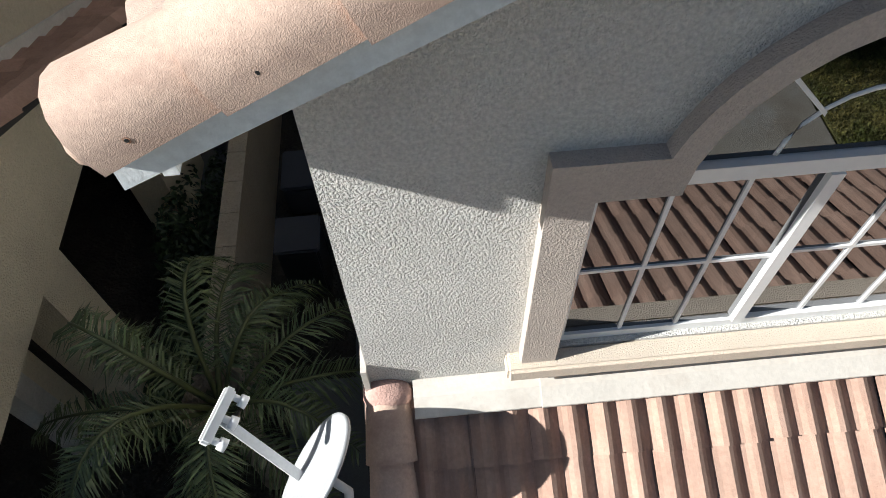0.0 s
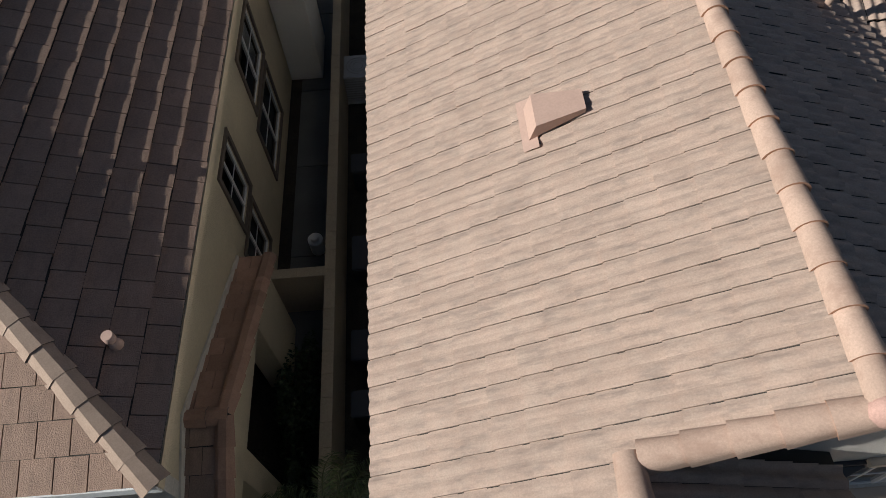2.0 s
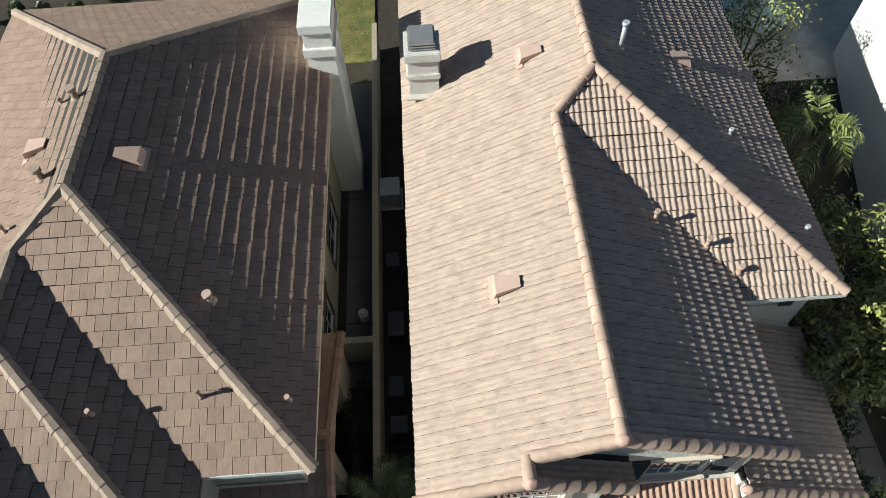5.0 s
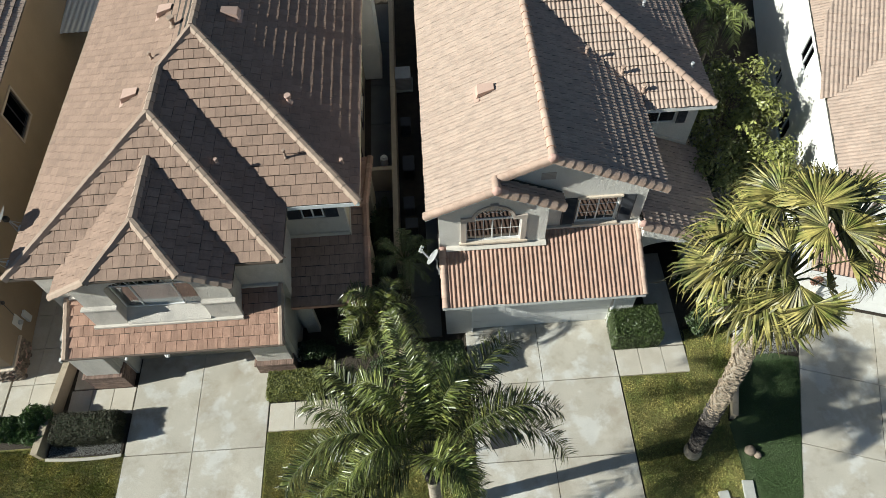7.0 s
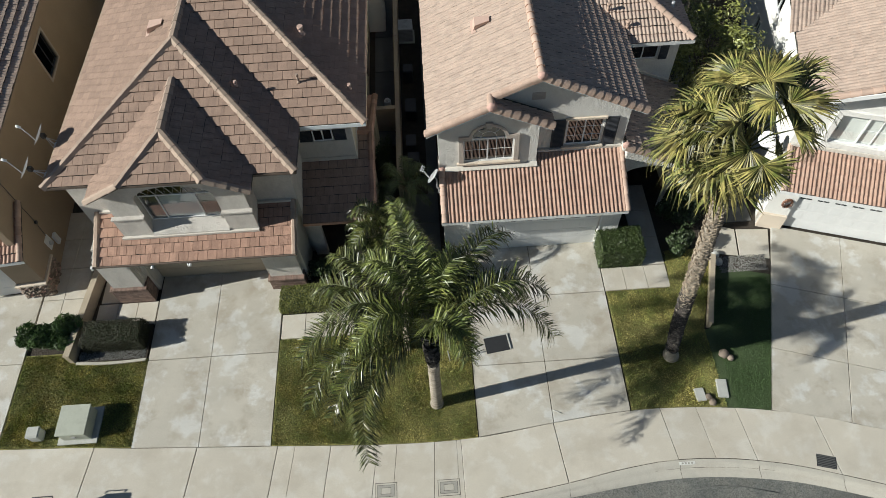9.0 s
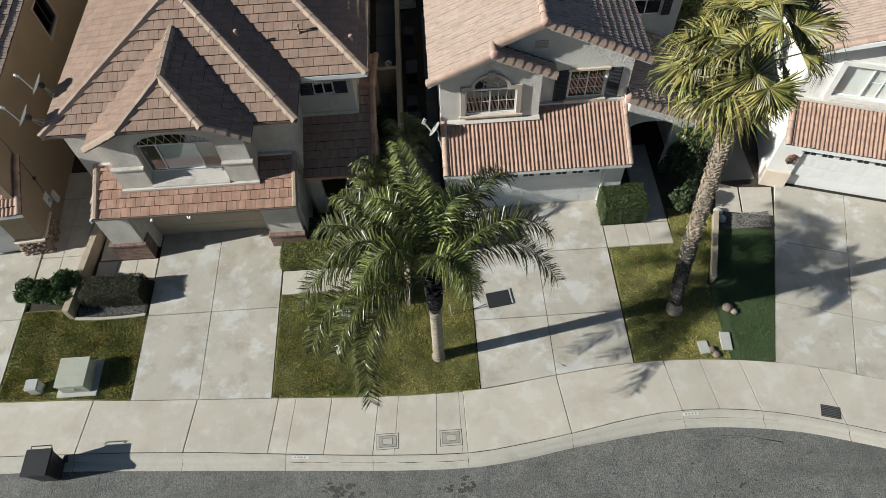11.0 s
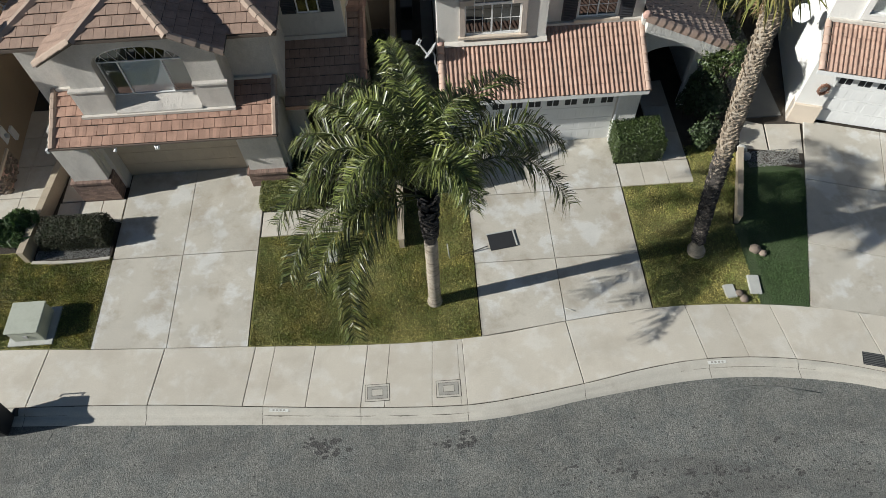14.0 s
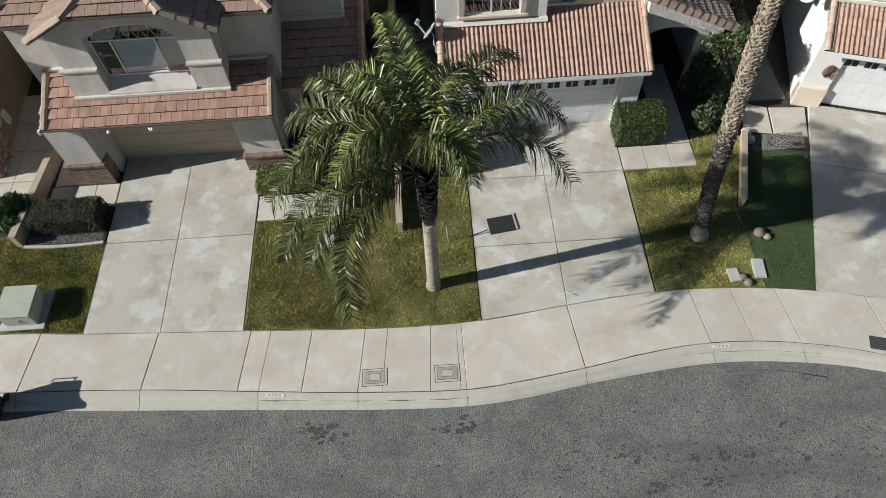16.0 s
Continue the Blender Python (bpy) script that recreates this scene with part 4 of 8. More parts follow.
# mortar lumps at the bay and gable peaks


def lump(p, r, parent, squash=(1, 1, 1)):
    bm = bmesh.new()
    bmesh.ops.create_icosphere(bm, subdivisions=3, radius=r)
    rnd = random.Random(int(p[0] * 100))
    for v in bm.verts:
        k = noise.noise(v.co * 9 + Vector(p)) * 0.16
        v.co = Vector((v.co.x * squash[0], v.co.y * squash[1], v.co.z * squash[2])) * (1 + k) + Vector(p)
    for f in bm.faces:
        f.smooth = True
    return part("mortar", bm, MORTAR, parent, "rough pink mortar plug")


lump((DP_X, YD + 0.0, DP_Z + 0.03), 0.165, roof_1, (1.0, 0.75, 1.05))
lump((RIDGE_X, YF + 0.0, ZR + 0.04), 0.16, roof_1, (1.0, 0.7, 1.0))
lump((EX0 - 0.05, EY0 + 0.05, EZ1 + 0.06), 0.145, roof_e, (0.9, 0.7, 1))
lump((GX0 + 0.12, 1.24, GW_Z1 + 0.05), 0.13, roof_g, (0.95, 0.7, 0.8))
# flashing where the garage roof meets the walls
prism("flashing", [(1.268, 3.50), (1.10, 3.555), (1.10, 3.568), (1.18, 3.625), (1.268, 3.64)], "x", GX0 + 0.25, 0.46, FLASH, house_1)
prism("flashing", [(1.268, 3.50), (1.095, 3.56), (1.095, 3.573), (1.175, 3.63), (1.268, 3.645)], "x", 0.44, 3.12, FLASH, house_1)
beam("flashing", (3.10, 1.64, GW_Z1 + 0.31), (6.2, 1.64, GW_Z1 + 0.31), 0.11, 0.09, FLASH, house_1)
beam("flashing", (3.09, 1.2, GW_Z1 + 0.10), (3.09, 1.7, GW_Z1 + 0.31), 0.06, 0.09, FLASH, house_1)
box("flashing", -0.395, -0.368, 1.23, 1.47, 3.4, 3.85, FLASH, house_1)
prism("return_wall", [(1.47, 3.2), (1.72, 3.2), (1.72, 5.7), (1.47, 5.7)], "x", 2.88, 3.08, STUCCO_B, house_1)

# the arched window
bay = bpy.data.objects["bay_wall"]
WX0, WX1, WZ0, WZ1, WC = 0.49, 2.26, 3.85, 4.99, 1.37
RI, RO, AZ = 0.605, 0.70, 5.01                # inner and outer radius of the arched head, its centre
cut(bay, rect(WX0, WX1, WZ0, WZ1), "y", 1.0, 1.8)
cut(bay, arch_outline(WC - RI, WC + RI, 4.95, AZ, RI, WC, AZ), "y", 1.0, 1.8)
M_BAY = Matrix.Translation((0, 1.325, 0))
window(house_1, M_BAY, WX0, WX1, WZ0, WZ1 - 0.02, [WX0, WC - 0.03, WX1], [(3, 2), (3, 2)], VINYL, rail=0.05)
# fanlight
bm = bmesh.new()
R0, R1 = RI, RI - 0.045
prev = None
for i in range(25):
    t = math.pi * i / 24
    ring = [bm.verts.new((WC + r_ * math.cos(t), y_, AZ + r_ * math.sin(t))) for r_, y_ in ((R0, 1.30), (R0, 1.35), (R1, 1.35), (R1, 1.30))]
    if prev:
        for k in range(4):
            bm.faces.new([prev[k], prev[(k + 1) % 4], ring[(k + 1) % 4], ring[k]])
    prev = ring
add_box(bm, WC - RI, WC + RI, 1.292, 1.355, 4.93, 5.00)
bmesh.ops.recalc_face_normals(bm, faces=bm.faces)
fan_win = part("window", bm, VINYL, house_1, "half-round white fanlight")
for t in (45, 90, 135):
    a = radians(t)
    beam("bar", (WC + 0.26 * math.cos(a), 1.325, AZ + 0.26 * math.sin(a)), (WC + 0.55 * math.cos(a), 1.3251, AZ + 0.55 * math.sin(a)), 0.02, 0.02, VINYL, fan_win)
tube("bar", [(WC + 0.27 * math.cos(math.pi * i / 12), 1.325, AZ + 0.27 * math.sin(math.pi * i / 12)) for i in range(13)], 0.011, VINYL, fan_win, sides=6)
pane = prism("pane", [(WC + 0.555 * math.cos(math.pi * i / 16), AZ + 0.555 * math.sin(math.pi * i / 16)) for i in range(17)], "y", 1.322, 1.328, GLASS, fan_win)
pane.visible_shadow = False
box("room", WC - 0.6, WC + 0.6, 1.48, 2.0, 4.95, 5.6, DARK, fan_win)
# trim: band round the opening with shoulders and keystone
outer = [(0.335, 3.82), (0.335, 5.17), (0.61, 5.17)] + [(WC - RO * math.cos(math.radians(13 + 154 * i / 20)), AZ + RO * math.sin(math.radians(13 + 154 * i / 20))) for i in range(21)] + [(2.13, 5.17), (2.42, 5.17), (2.42, 3.82)]
trim = prism("window_trim", outer, "y", 1.205, 1.275, TRIM_B, house_1, "taupe stucco band with an arched head")
cut(trim, rect(WX0, WX1, 3.4, WZ1), "y", 1.0, 1.8)
cut(trim, arch_outline(WC - RI, WC + RI, 4.95, AZ, RI, WC, AZ), "y", 1.0, 1.8)
prism("keystone", [(WC - 0.085, 5.56), (WC + 0.085, 5.56), (WC + 0.125, 5.80), (WC - 0.125, 5.80)], "y", 1.175, 1.275, TRIM_B, house_1)
bm = bmesh.new()
add_box(bm, 0.27, 2.50, 1.165, 1.275, 3.74, 3.845)
bmesh.ops.bevel(bm, geom=bm.edges[:], offset=0.015, segments=3, affect="EDGES")
part("window_sill", bm, SILL_B, house_1, "cream stucco sill")

# the shuttered window
gable = bpy.data.objects["gable_wall"]
SX0, SX1, SZ0, SZ1 = 4.13, 5.40, 3.92, 5.18
cut(gable, rect(SX0, SX1, SZ0, SZ1), "y", 1.5, 2.1)
window(house_1, Matrix.Translation((0, 1.76, 0)), SX0, SX1, SZ0, SZ1, [SX0, (SX0 + SX1) / 2, SX1], [(2, 3), (2, 3)], VINYL)


def shutter(x0, x1, y, z0, z1, parent, mat=SHUTTER, facing=-1):
    s = box("shutter", x0, x1, y + facing * 0.045, y, z0, z1, mat, parent, "dark louvred shutter")
    n_ = int((z1 - z0) / 0.06)
    for k in range(1, n_):
        z = z0 + (z1 - z0) * k / n_
        bm = bmesh.new()
        add_box(bm, x0 + 0.05, x1 - 0.05, -0.010, 0.010, -0.02, 0.02, Matrix.Translation((0, y + facing * 0.048, z)) @ Matrix.Rotation(radians(35), 4, "X"))
        part("slat", bm, mat, s)
    return s


shutter(3.62, 4.08, 1.70, 3.86, 5.22, house_1)
shutter(5.45, 5.91, 1.70, 3.86, 5.22, house_1)
box("window_sill", 4.02, 5.50, 1.58, 1.70, 3.80, 3.90, SILL_B, house_1, "cream stucco sill", 0.012)
box("window_trim", 4.04, 5.48, 1.62, 1.70, 5.19, 5.29, SILL_B, house_1, "cream stucco head", 0.01)
# gable vent
bm = bmesh.new()
for i in range(4):
    add_box(bm, RIDGE_X - 0.17, RIDGE_X + 0.17, 1.66, 1.69, 6.30 + i * 0.06, 6.335 + i * 0.06)
add_box(bm, RIDGE_X - 0.22, RIDGE_X + 0.22, 1.675, 1.70, 6.26, 6.56)
part("gable_vent", bm, TRIM_B, house_1)

# garage front
gw = bpy.data.objects["garage_wall"]
DX0, DX1 = 0.62, 5.45
cut(gw, rect(DX0, DX1, -0.2, 2.18), "y", -0.5, 0.5)


def garage_door(parent, m, x0, x1, z1, mat, cols, lights=True):
    bm = bmesh.new()
    add_box(bm, x0, x1, 0.02, 0.06, 0.0, z1)
    door = part("garage_door", bm, mat, parent)
    door.matrix_basis = m
    rows = 4
    for r in range(rows):
        za, zb = z1 * r / rows, z1 * (r + 1) / rows
        sec = box("section", x0 + 0.005, x1 - 0.005, -0.005, 0.02, za + 0.004, zb - 0.004, mat, door, bevel=0.003)
        for c in range(cols):
            xa, xb = x0 + (x1 - x0) * c / cols, x0 + (x1 - x0) * (c + 1) / cols
            if r == rows - 1 and lights:
                n_ = 2
                for k in range(n_):
                    p, q = xa + 0.09 + (xb - xa - 0.18) * k / n_, xa + 0.09 + (xb - xa - 0.18) * (k + 1) / n_ - 0.03
                    box("pane", p, q, -0.009, -0.006, za + 0.15, zb - 0.14, NEAR_BLACK, sec)
            else:
                bmp = bmesh.new()
                vs = add_box(bmp, xa + 0.07, xb - 0.07, -0.0095, -0.004, za + 0.07, zb - 0.07)
                for v in vs:
                    if v.co.y < -0.008:
                        v.co.x += 0.03 * (1 if v.co.x < (xa + xb) / 2 else -1)
                        v.co.z += 0.03 * (1 if v.co.z < (za + zb) / 2 else -1)
                part("panel", bmp, mat, sec)
    return door


garage_door(house_1, Matrix.Translation((0, 0.02, 0)), DX0, DX1, 2.14, GARAGE_W, 8)
# near-black box behind the door paints the unlit garage
box("room", DX0, DX1, 0.12, 0.3, 0, 2.2, DARK, house_1)
box("door_casing", DX0 - 0.06, DX0, -0.14, -0.10, -0.03, 2.2, WHITE, house_1)
box("door_casing", DX1, DX1 + 0.06, -0.14, -0.10, -0.03, 2.2, WHITE, house_1)
box("garage_side_wall", 6.0, 6.2, 0.1, 1.7, -0.1, 2.95, STUCCO_B, house_1)
box("garage_side_wall", -0.34, -0.14, 0.1, 1.42, -0.1, 2.95, STUCCO_B, house_1)
for i in range(4):
    box("number_bar", 5.66 + i * 0.085, 5.72 + i * 0.085, -0.135, -0.122, 2.28, 2.40, BLACK_PL, house_1)
# entry: arched wall and dark porch
entry = prism("entry_wall", [(6.2, -0.1), (8.9, -0.1), (8.9, EZ0 - 0.0), (6.2, EZ1 - 0.12)], "y", 1.42, 1.62, STUCCO_B, house_1)
cut(entry, [(6.55, -0.3), (8.3, -0.3), (8.3, 2.36)] + [(7.425 + 0.875 * math.cos(math.pi * i / 14), 2.36 + 0.38 * math.sin(math.pi * i / 14)) for i in range(1, 14)] + [(6.55, 2.36)], "y", 1.2, 1.9)
prism("gable_band", [(6.3, EZ1 - 0.62), (8.62, EZ0 - 0.10), (8.70, EZ0 - 0.42), (8.9, EZ0 - 0.44), (9.02, EZ0 + 0.04), (6.3, EZ1 - 0.14)], "y", 1.17, 1.40, STUCCO_B, house_1, "rough stucco band with a corbel end")
box("entry_side_wall", 8.8, 9.0, 1.62, 5.5, -0.1, 2.6, STUCCO_B, house_1)
# wing window
ww = bpy.data.objects["wing_wall"]
cut(ww, rect(7.05, 8.25, 4.22, 4.92), "y", 5.3, 6.0)
window(house_1, Matrix.Translation((0, 5.56, 0)), 7.05, 8.25, 4.22, 4.92, [7.05, 7.65, 8.25], (1, 1), VINYL)
shutter(8.30, 8.62, 5.50, 4.2, 4.95, house_1)
beam("flashing", (6.3, 5.45, EZ1 + 0.14), (8.95, 5.45, EZ0 + 0.42), 0.1, 0.1, FLASH, house_1)

# chimney
chim = box("chimney", -0.45, 0.36, 11.8, 12.65, 0.0, 7.15, STUCCO_B, house_1, bevel=0.01)
box("band", -0.50, 0.41, 11.75, 12.70, 6.55, 6.72, STUCCO_B, chim, bevel=0.02)
box("band", -0.52, 0.43, 11.73, 12.72, 7.15, 7.42, STUCCO_B, chim, bevel=0.02)
box("cap", -0.36, 0.27, 11.9, 12.55, 7.42, 7.72, GALV, chim)
for k in range(3):
    box("louvre", -0.40, 0.31, 11.86, 12.59, 7.46 + k * 0.08, 7.49 + k * 0.08, GALV, chim)
box("flashing", -0.55, 0.46, 11.62, 11.8, zl(-0.05) + 0.02, zl(-0.05) + 0.07, FLASH, chim)

# vents and pipes
roof_vent(roof_1, (1.15, 5.15, zl(1.15)), (1, 0), SB, VENT_PINK, 0.5)
roof_vent(roof_1, (2.45, 11.6, zl(2.45)), (1, 0), SB, VENT_PINK, 0.5)


def zw(x):
    return WING_Z + (WING_X - x) * sw


roof_vent(roof_1, (7.1, 11.8, zw(7.1)), (-1, 0), sw, VENT_PINK, 0.5)
vent_pipe(roof_1, (5.02, 6.75, ZL + SB * (RIGHT_X - 5.02)), 0.32, 0.045, CAP_B)
vent_pipe(roof_1, (6.22, 6.25, WING_Z + SF * (6.22 - 5.08)), 0.36, 0.05, CAP_B)
vent_pipe(roof_1, (6.88, 5.66, WING_Z + SF * 0.6), 0.26, 0.05, CAP_B)
vent_pipe(roof_1, (7.58, 9.35, zw(7.58)), 0.22, 0.04, GREY_METAL)
vent_pipe(roof_1, (8.8, 6.68, zw(8.8)), 0.2, 0.04, GREY_METAL)
vent_pipe(roof_1, (5.0, 11.4, zw(5.0)), 0.8, 0.06, GREY_METAL)

# satellite dish
dish_thing = thing("satellite_dish", "pale grey satellite dish with a three-headed receiver arm", "satellite dish")
DC, LN = Vector((-0.59, 0.84, 3.68)), Vector((-1.00, 1.07, 3.90))
axis = (LN - DC).normalized()
axis = (axis + Vector((-0.35, 0.0, 0.35))).normalized()
side_ = axis.cross(Vector((0, 0, 1))).normalized()
up_ = side_.cross(axis)
bm = bmesh.new()
rings = []
for k, rr in enumerate((0.0, 0.33, 0.66, 0.94, 1.0, 1.0, 0.94, 0.5, 0.0)):
    back = k > 4
    h = 0.055 * rr * rr - (0.02 if back else 0)
    rings.append([bm.verts.new(DC + side_ * math.cos(t * math.pi / 18) * 0.27 * rr + up_ * math.sin(t * math.pi / 18) * 0.32 * rr + axis * h) for t in range(36)] if rr else [bm.verts.new(DC + axis * h)])
for p, q in zip(rings, rings[1:]):
    for i in range(36):
        if len(p) == 1:
            bm.faces.new([p[0], q[i], q[(i + 1) % 36]])
        elif len(q) == 1:
            bm.faces.new([p[i], q[0], p[(i + 1) % 36]])
        else:
            bm.faces.new([p[i], q[i], q[(i + 1) % 36], p[(i + 1) % 36]])
bmesh.ops.recalc_face_normals(bm, faces=bm.faces)
for f in bm.faces:
    f.smooth = True
part("reflector", bm, GREY_METAL, dish_thing)
low = DC - up_ * 0.24 - axis * 0.03
beam("arm", low, LN - Vector((0, 0, 0.02)), 0.045, 0.045, GREY_METAL, dish_thing)
head = box("receiver", -0.02, 0.03, -0.13, 0.13, -0.028, 0.028, VINYL, dish_thing, bevel=0.01)
rotm = Matrix.Translation(LN) @ Matrix((axis, side_, up_)).transposed().to_4x4()
head.matrix_basis = rotm
for k in (-0.1, 0.0, 0.1):
    tube("neck", [(-0.055, k, 0), (-0.015, k, 0)], 0.017, VINYL, head)
    tube("horn", [(-0.085, k, 0), (-0.05, k, 0)], 0.031, VINYL, head, r_end=0.028, sides=14)
tube("mast", [DC - axis * 0.03, DC - axis * 0.12 - Vector((0, 0, 0.08)), (-0.50, 0.62, 3.35), (-0.44, 0.60, 3.22)], 0.022, GREY_METAL, dish_thing)
box("foot", -0.47, -0.425, 0.53, 0.67, 3.10, 3.26, GREY_METAL, dish_thing)

# nail holes in the bay's rake tiles
for x_ in [-0.655 + 0.3086 * k for k in range(7)]:
    tube("nail", [(x_, YD + 0.04 - 0.1275, zl(x_) + 0.0), (x_, YD + 0.04 - 0.112, zl(x_) + 0.0)], 0.010, CAP_EDGE, roof_1, sides=8)
    tube("nail_head", [(x_, YD + 0.04 - 0.1285, zl(x_) + 0.0), (x_, YD + 0.04 - 0.120, zl(x_) + 0.0)], 0.0055, BLACK_PL, roof_1, sides=8)

# ---- the brown house: flat tiles, beige stucco ----
FW, FE = 0.33, 0.34
house_2 = thing("house", "two-storey house, beige stucco, flat brown roof tiles", "house")
AX0, AX1, AEZ = -13.25, -2.78, 5.50
M1 = -5.05
MAP = (-9.02, 4.42, 7.5)      # front apex
M_Y = -0.05
B_Y = 1.92
BAP = (-7.95, 7.62, 8.06)
B_R = 11.8
sM = (7.5 - AEZ) / (MAP[1] - M_Y)
sMx = (7.5 - AEZ) / (M1 - MAP[0])
sB = (BAP[2] - AEZ) / (BAP[1] - B_Y)
sBx = (BAP[2] - AEZ) / (AX1 - BAP[0])
sL = (7.5 - AEZ) / (MAP[0] - AX0)
midy = B_Y + (7.5 - AEZ) / sB
rear = B_R + 5.6
roof_2 = deck("roof", [
    [(AX0, M_Y, AEZ), (M1, M_Y, AEZ), MAP],
    [(M1, M_Y, AEZ), (M1, B_Y + 0.6, AEZ), (MAP[0], midy + 0.3, 7.5), MAP],
    [(AX0, M_Y, AEZ), MAP, (MAP[0], midy, 7.5), BAP, (BAP[0], B_R, BAP[2]), (AX0, rear, AEZ)],
    [(M1 - 0.3, B_Y, AEZ), (AX1, B_Y, AEZ), BAP, (MAP[0], midy, 7.5)],
    [(AX1, B_Y, AEZ), (AX1, rear, AEZ), (BAP[0], B_R, BAP[2]), BAP],
    [(AX1, rear, AEZ), (AX0, rear, AEZ), (BAP[0], B_R, BAP[2])],
], DECK, house_2, 0.10)


def slope_frame(p0, u_dir, s, up):
    c = math.cos(math.atan(s))
    return c, (up[0] * c, up[1] * c, s * c)


def lay(roof, p0, u_dir, up, s, pts3, mat, w, e, seed, near=None, bud=None, kind="flat"):
    """Tiles on a slope given by its outline in plan (x, y)."""
    c, sd = slope_frame(p0, u_dir, s, up)
    U = Vector(u_dir)
    out = []
    for poly in pts3:
        out.append([((x - p0[0]) * U[0] + (y - p0[1]) * U[1], ((x - p0[0]) * up[0] + (y - p0[1]) * up[1]) / c) for x, y in poly])
    return roof_plane(roof, p0, u_dir, sd, out, kind, mat, w, e, near, bud, seed, kind == "flat")


bud2 = [300]
lay(roof_2, (AX0, M_Y, AEZ), (1, 0, 0), (0, 1, 0), sM, [[(AX0, M_Y), (M1, M_Y), MAP[:2]]], TILE_A, FW, FE, 11, lambda u, v: True, bud2)
lay(roof_2, (M1, M_Y, AEZ), (0, 1, 0), (-1, 0, 0), sMx, [[(M1, M_Y), (M1, B_Y + 0.8), (MAP[0], midy + 0.2), MAP[:2]]], TILE_A, FW, FE, 12)
lay(roof_2, (M1, B_Y, AEZ), (1, 0, 0), (0, 1, 0), sB, [[(M1 - 0.6, B_Y), (AX1, B_Y), BAP[:2], (MAP[0], midy)]], TILE_A, FW, FE, 13)
lay(roof_2, (AX1, B_Y, AEZ), (0, 1, 0), (-1, 0, 0), sBx, [[(AX1, B_Y), (AX1, rear), (BAP[0], B_R), BAP[:2]]], TILE_A, FW, FE, 14)
lay(roof_2, (AX0, rear, AEZ), (0, -1, 0), (1, 0, 0), sL, [[(AX0, M_Y), MAP[:2], (MAP[0], midy), (AX0, midy)], [(AX0, midy), (MAP[0], midy), BAP[:2], (BAP[0], B_R), (AX0, rear)]], TILE_A, FW, FE, 15)
sR = (BAP[2] - AEZ) / (rear - B_R)
lay(roof_2, (AX1, rear, AEZ), (-1, 0, 0), (0, -1, 0), sR, [[(AX1, rear), (AX0, rear), (BAP[0], B_R)]], TILE_A, FW, FE, 16)
for a_, b_ in (((M1, M_Y, AEZ), MAP), ((AX0, M_Y, AEZ), MAP), (MAP, (MAP[0], midy, 7.5)), ((MAP[0], midy, 7.5), BAP), ((AX1, B_Y, AEZ), BAP),
               (BAP, (BAP[0], B_R, BAP[2])), ((AX1, rear, AEZ), (BAP[0], B_R, BAP[2])), ((AX0, rear, AEZ), (BAP[0], B_R, BAP[2]))):
    ridge_caps(roof_2, a_, b_, CAP_A, "ridge", 0.115, 0.36, 0.005)

# walls of the upper and lower storey
box("wall", -12.9, -5.42, 0.35, 0.55, 2.6, 5.5, STUCCO_A2, house_2)
box("wall", -12.9, -12.7, 0.55, 16.9, -0.1, 5.5, STUCCO_A, house_2)
box("wall", -5.62, -5.42, 0.55, 2.3, -0.1, 5.5, STUCCO_A2, house_2)
wing_2 = box("wing_wall", -5.42, -3.38, 2.3, 2.5, -0.1, 5.5, STUCCO_A2, house_2)
side_2 = box("side_wall", -3.58, -3.38, 2.5, 16.9, -0.1, 5.5, STUCCO_A, house_2)
box("wall", -12.7, -3.58, 16.7, 16.9, -0.1, 5.5, STUCCO_A, house_2)
cut(side_2, rect(2.7, 6.2, -0.3, 2.3), "x", -3.8, -3.1)
cut(wing_2, rect(-5.2, -3.6, -0.3, 2.2), "y", 2.1, 2.7)
beam("fascia", (AX0, M_Y, AEZ), (M1, M_Y, AEZ), 0.04, 0.10, FASCIA_BR_CAP_SHADE, house_2, drop=0.02)
beam("fascia", (M1, M_Y, AEZ), (M1, B_Y, AEZ), 0.04, 0.10, FASCIA_BR_CAP_SHADE, house_2, drop=0.02)
beam("fascia", (M1, B_Y, AEZ), (AX1, B_Y, AEZ), 0.04, 0.16, FASCIA, house_2, drop=0.02)
beam("fascia", (AX1, B_Y, AEZ), (AX1, rear, AEZ), 0.04, 0.15, STUCCO_A, house_2, drop=0.02)
beam("fascia", (AX0, M_Y, AEZ), (AX0, rear, AEZ), 0.04, 0.15, STUCCO_A, house_2, drop=0.02)

# front bay with a clipped gable
JC, JH, JY, JZ, JC1, JR = -9.05, 2.63, -0.80, 5.54, 1.315, 6.91
sJ = (JR - JZ) / JH
zc = JR - sJ * JC1
JAY = 0.78
yv = M_Y + (JR - AEZ) / sM + 0.15
yv0 = M_Y + max(0.0, (JZ - AEZ)) / sM + 0.25
bay_roof = deck("bay_roof", [
    [(JC - JH, JY, JZ), (JC - JC1, JY, zc), (JC, JAY, JR), (JC, yv, JR), (JC - JH, yv0, JZ)],
    [(JC + JH, JY, JZ), (JC + JH, yv0, JZ), (JC, yv, JR), (JC, JAY, JR), (JC + JC1, JY, zc)],
    [(JC - JC1, JY, zc), (JC + JC1, JY, zc), (JC, JAY, JR)],
], DECK, house_2, 0.09)
bud3 = [300]
lay(bay_roof, (JC - JH, yv, JZ), (0, -1, 0), (1, 0, 0), sJ, [[(JC - JH, JY), (JC - JC1, JY), (JC, JAY), (JC, yv), (JC - JH, yv0)]], TILE_A, FW, FE, 21, lambda u, v: True, bud3)
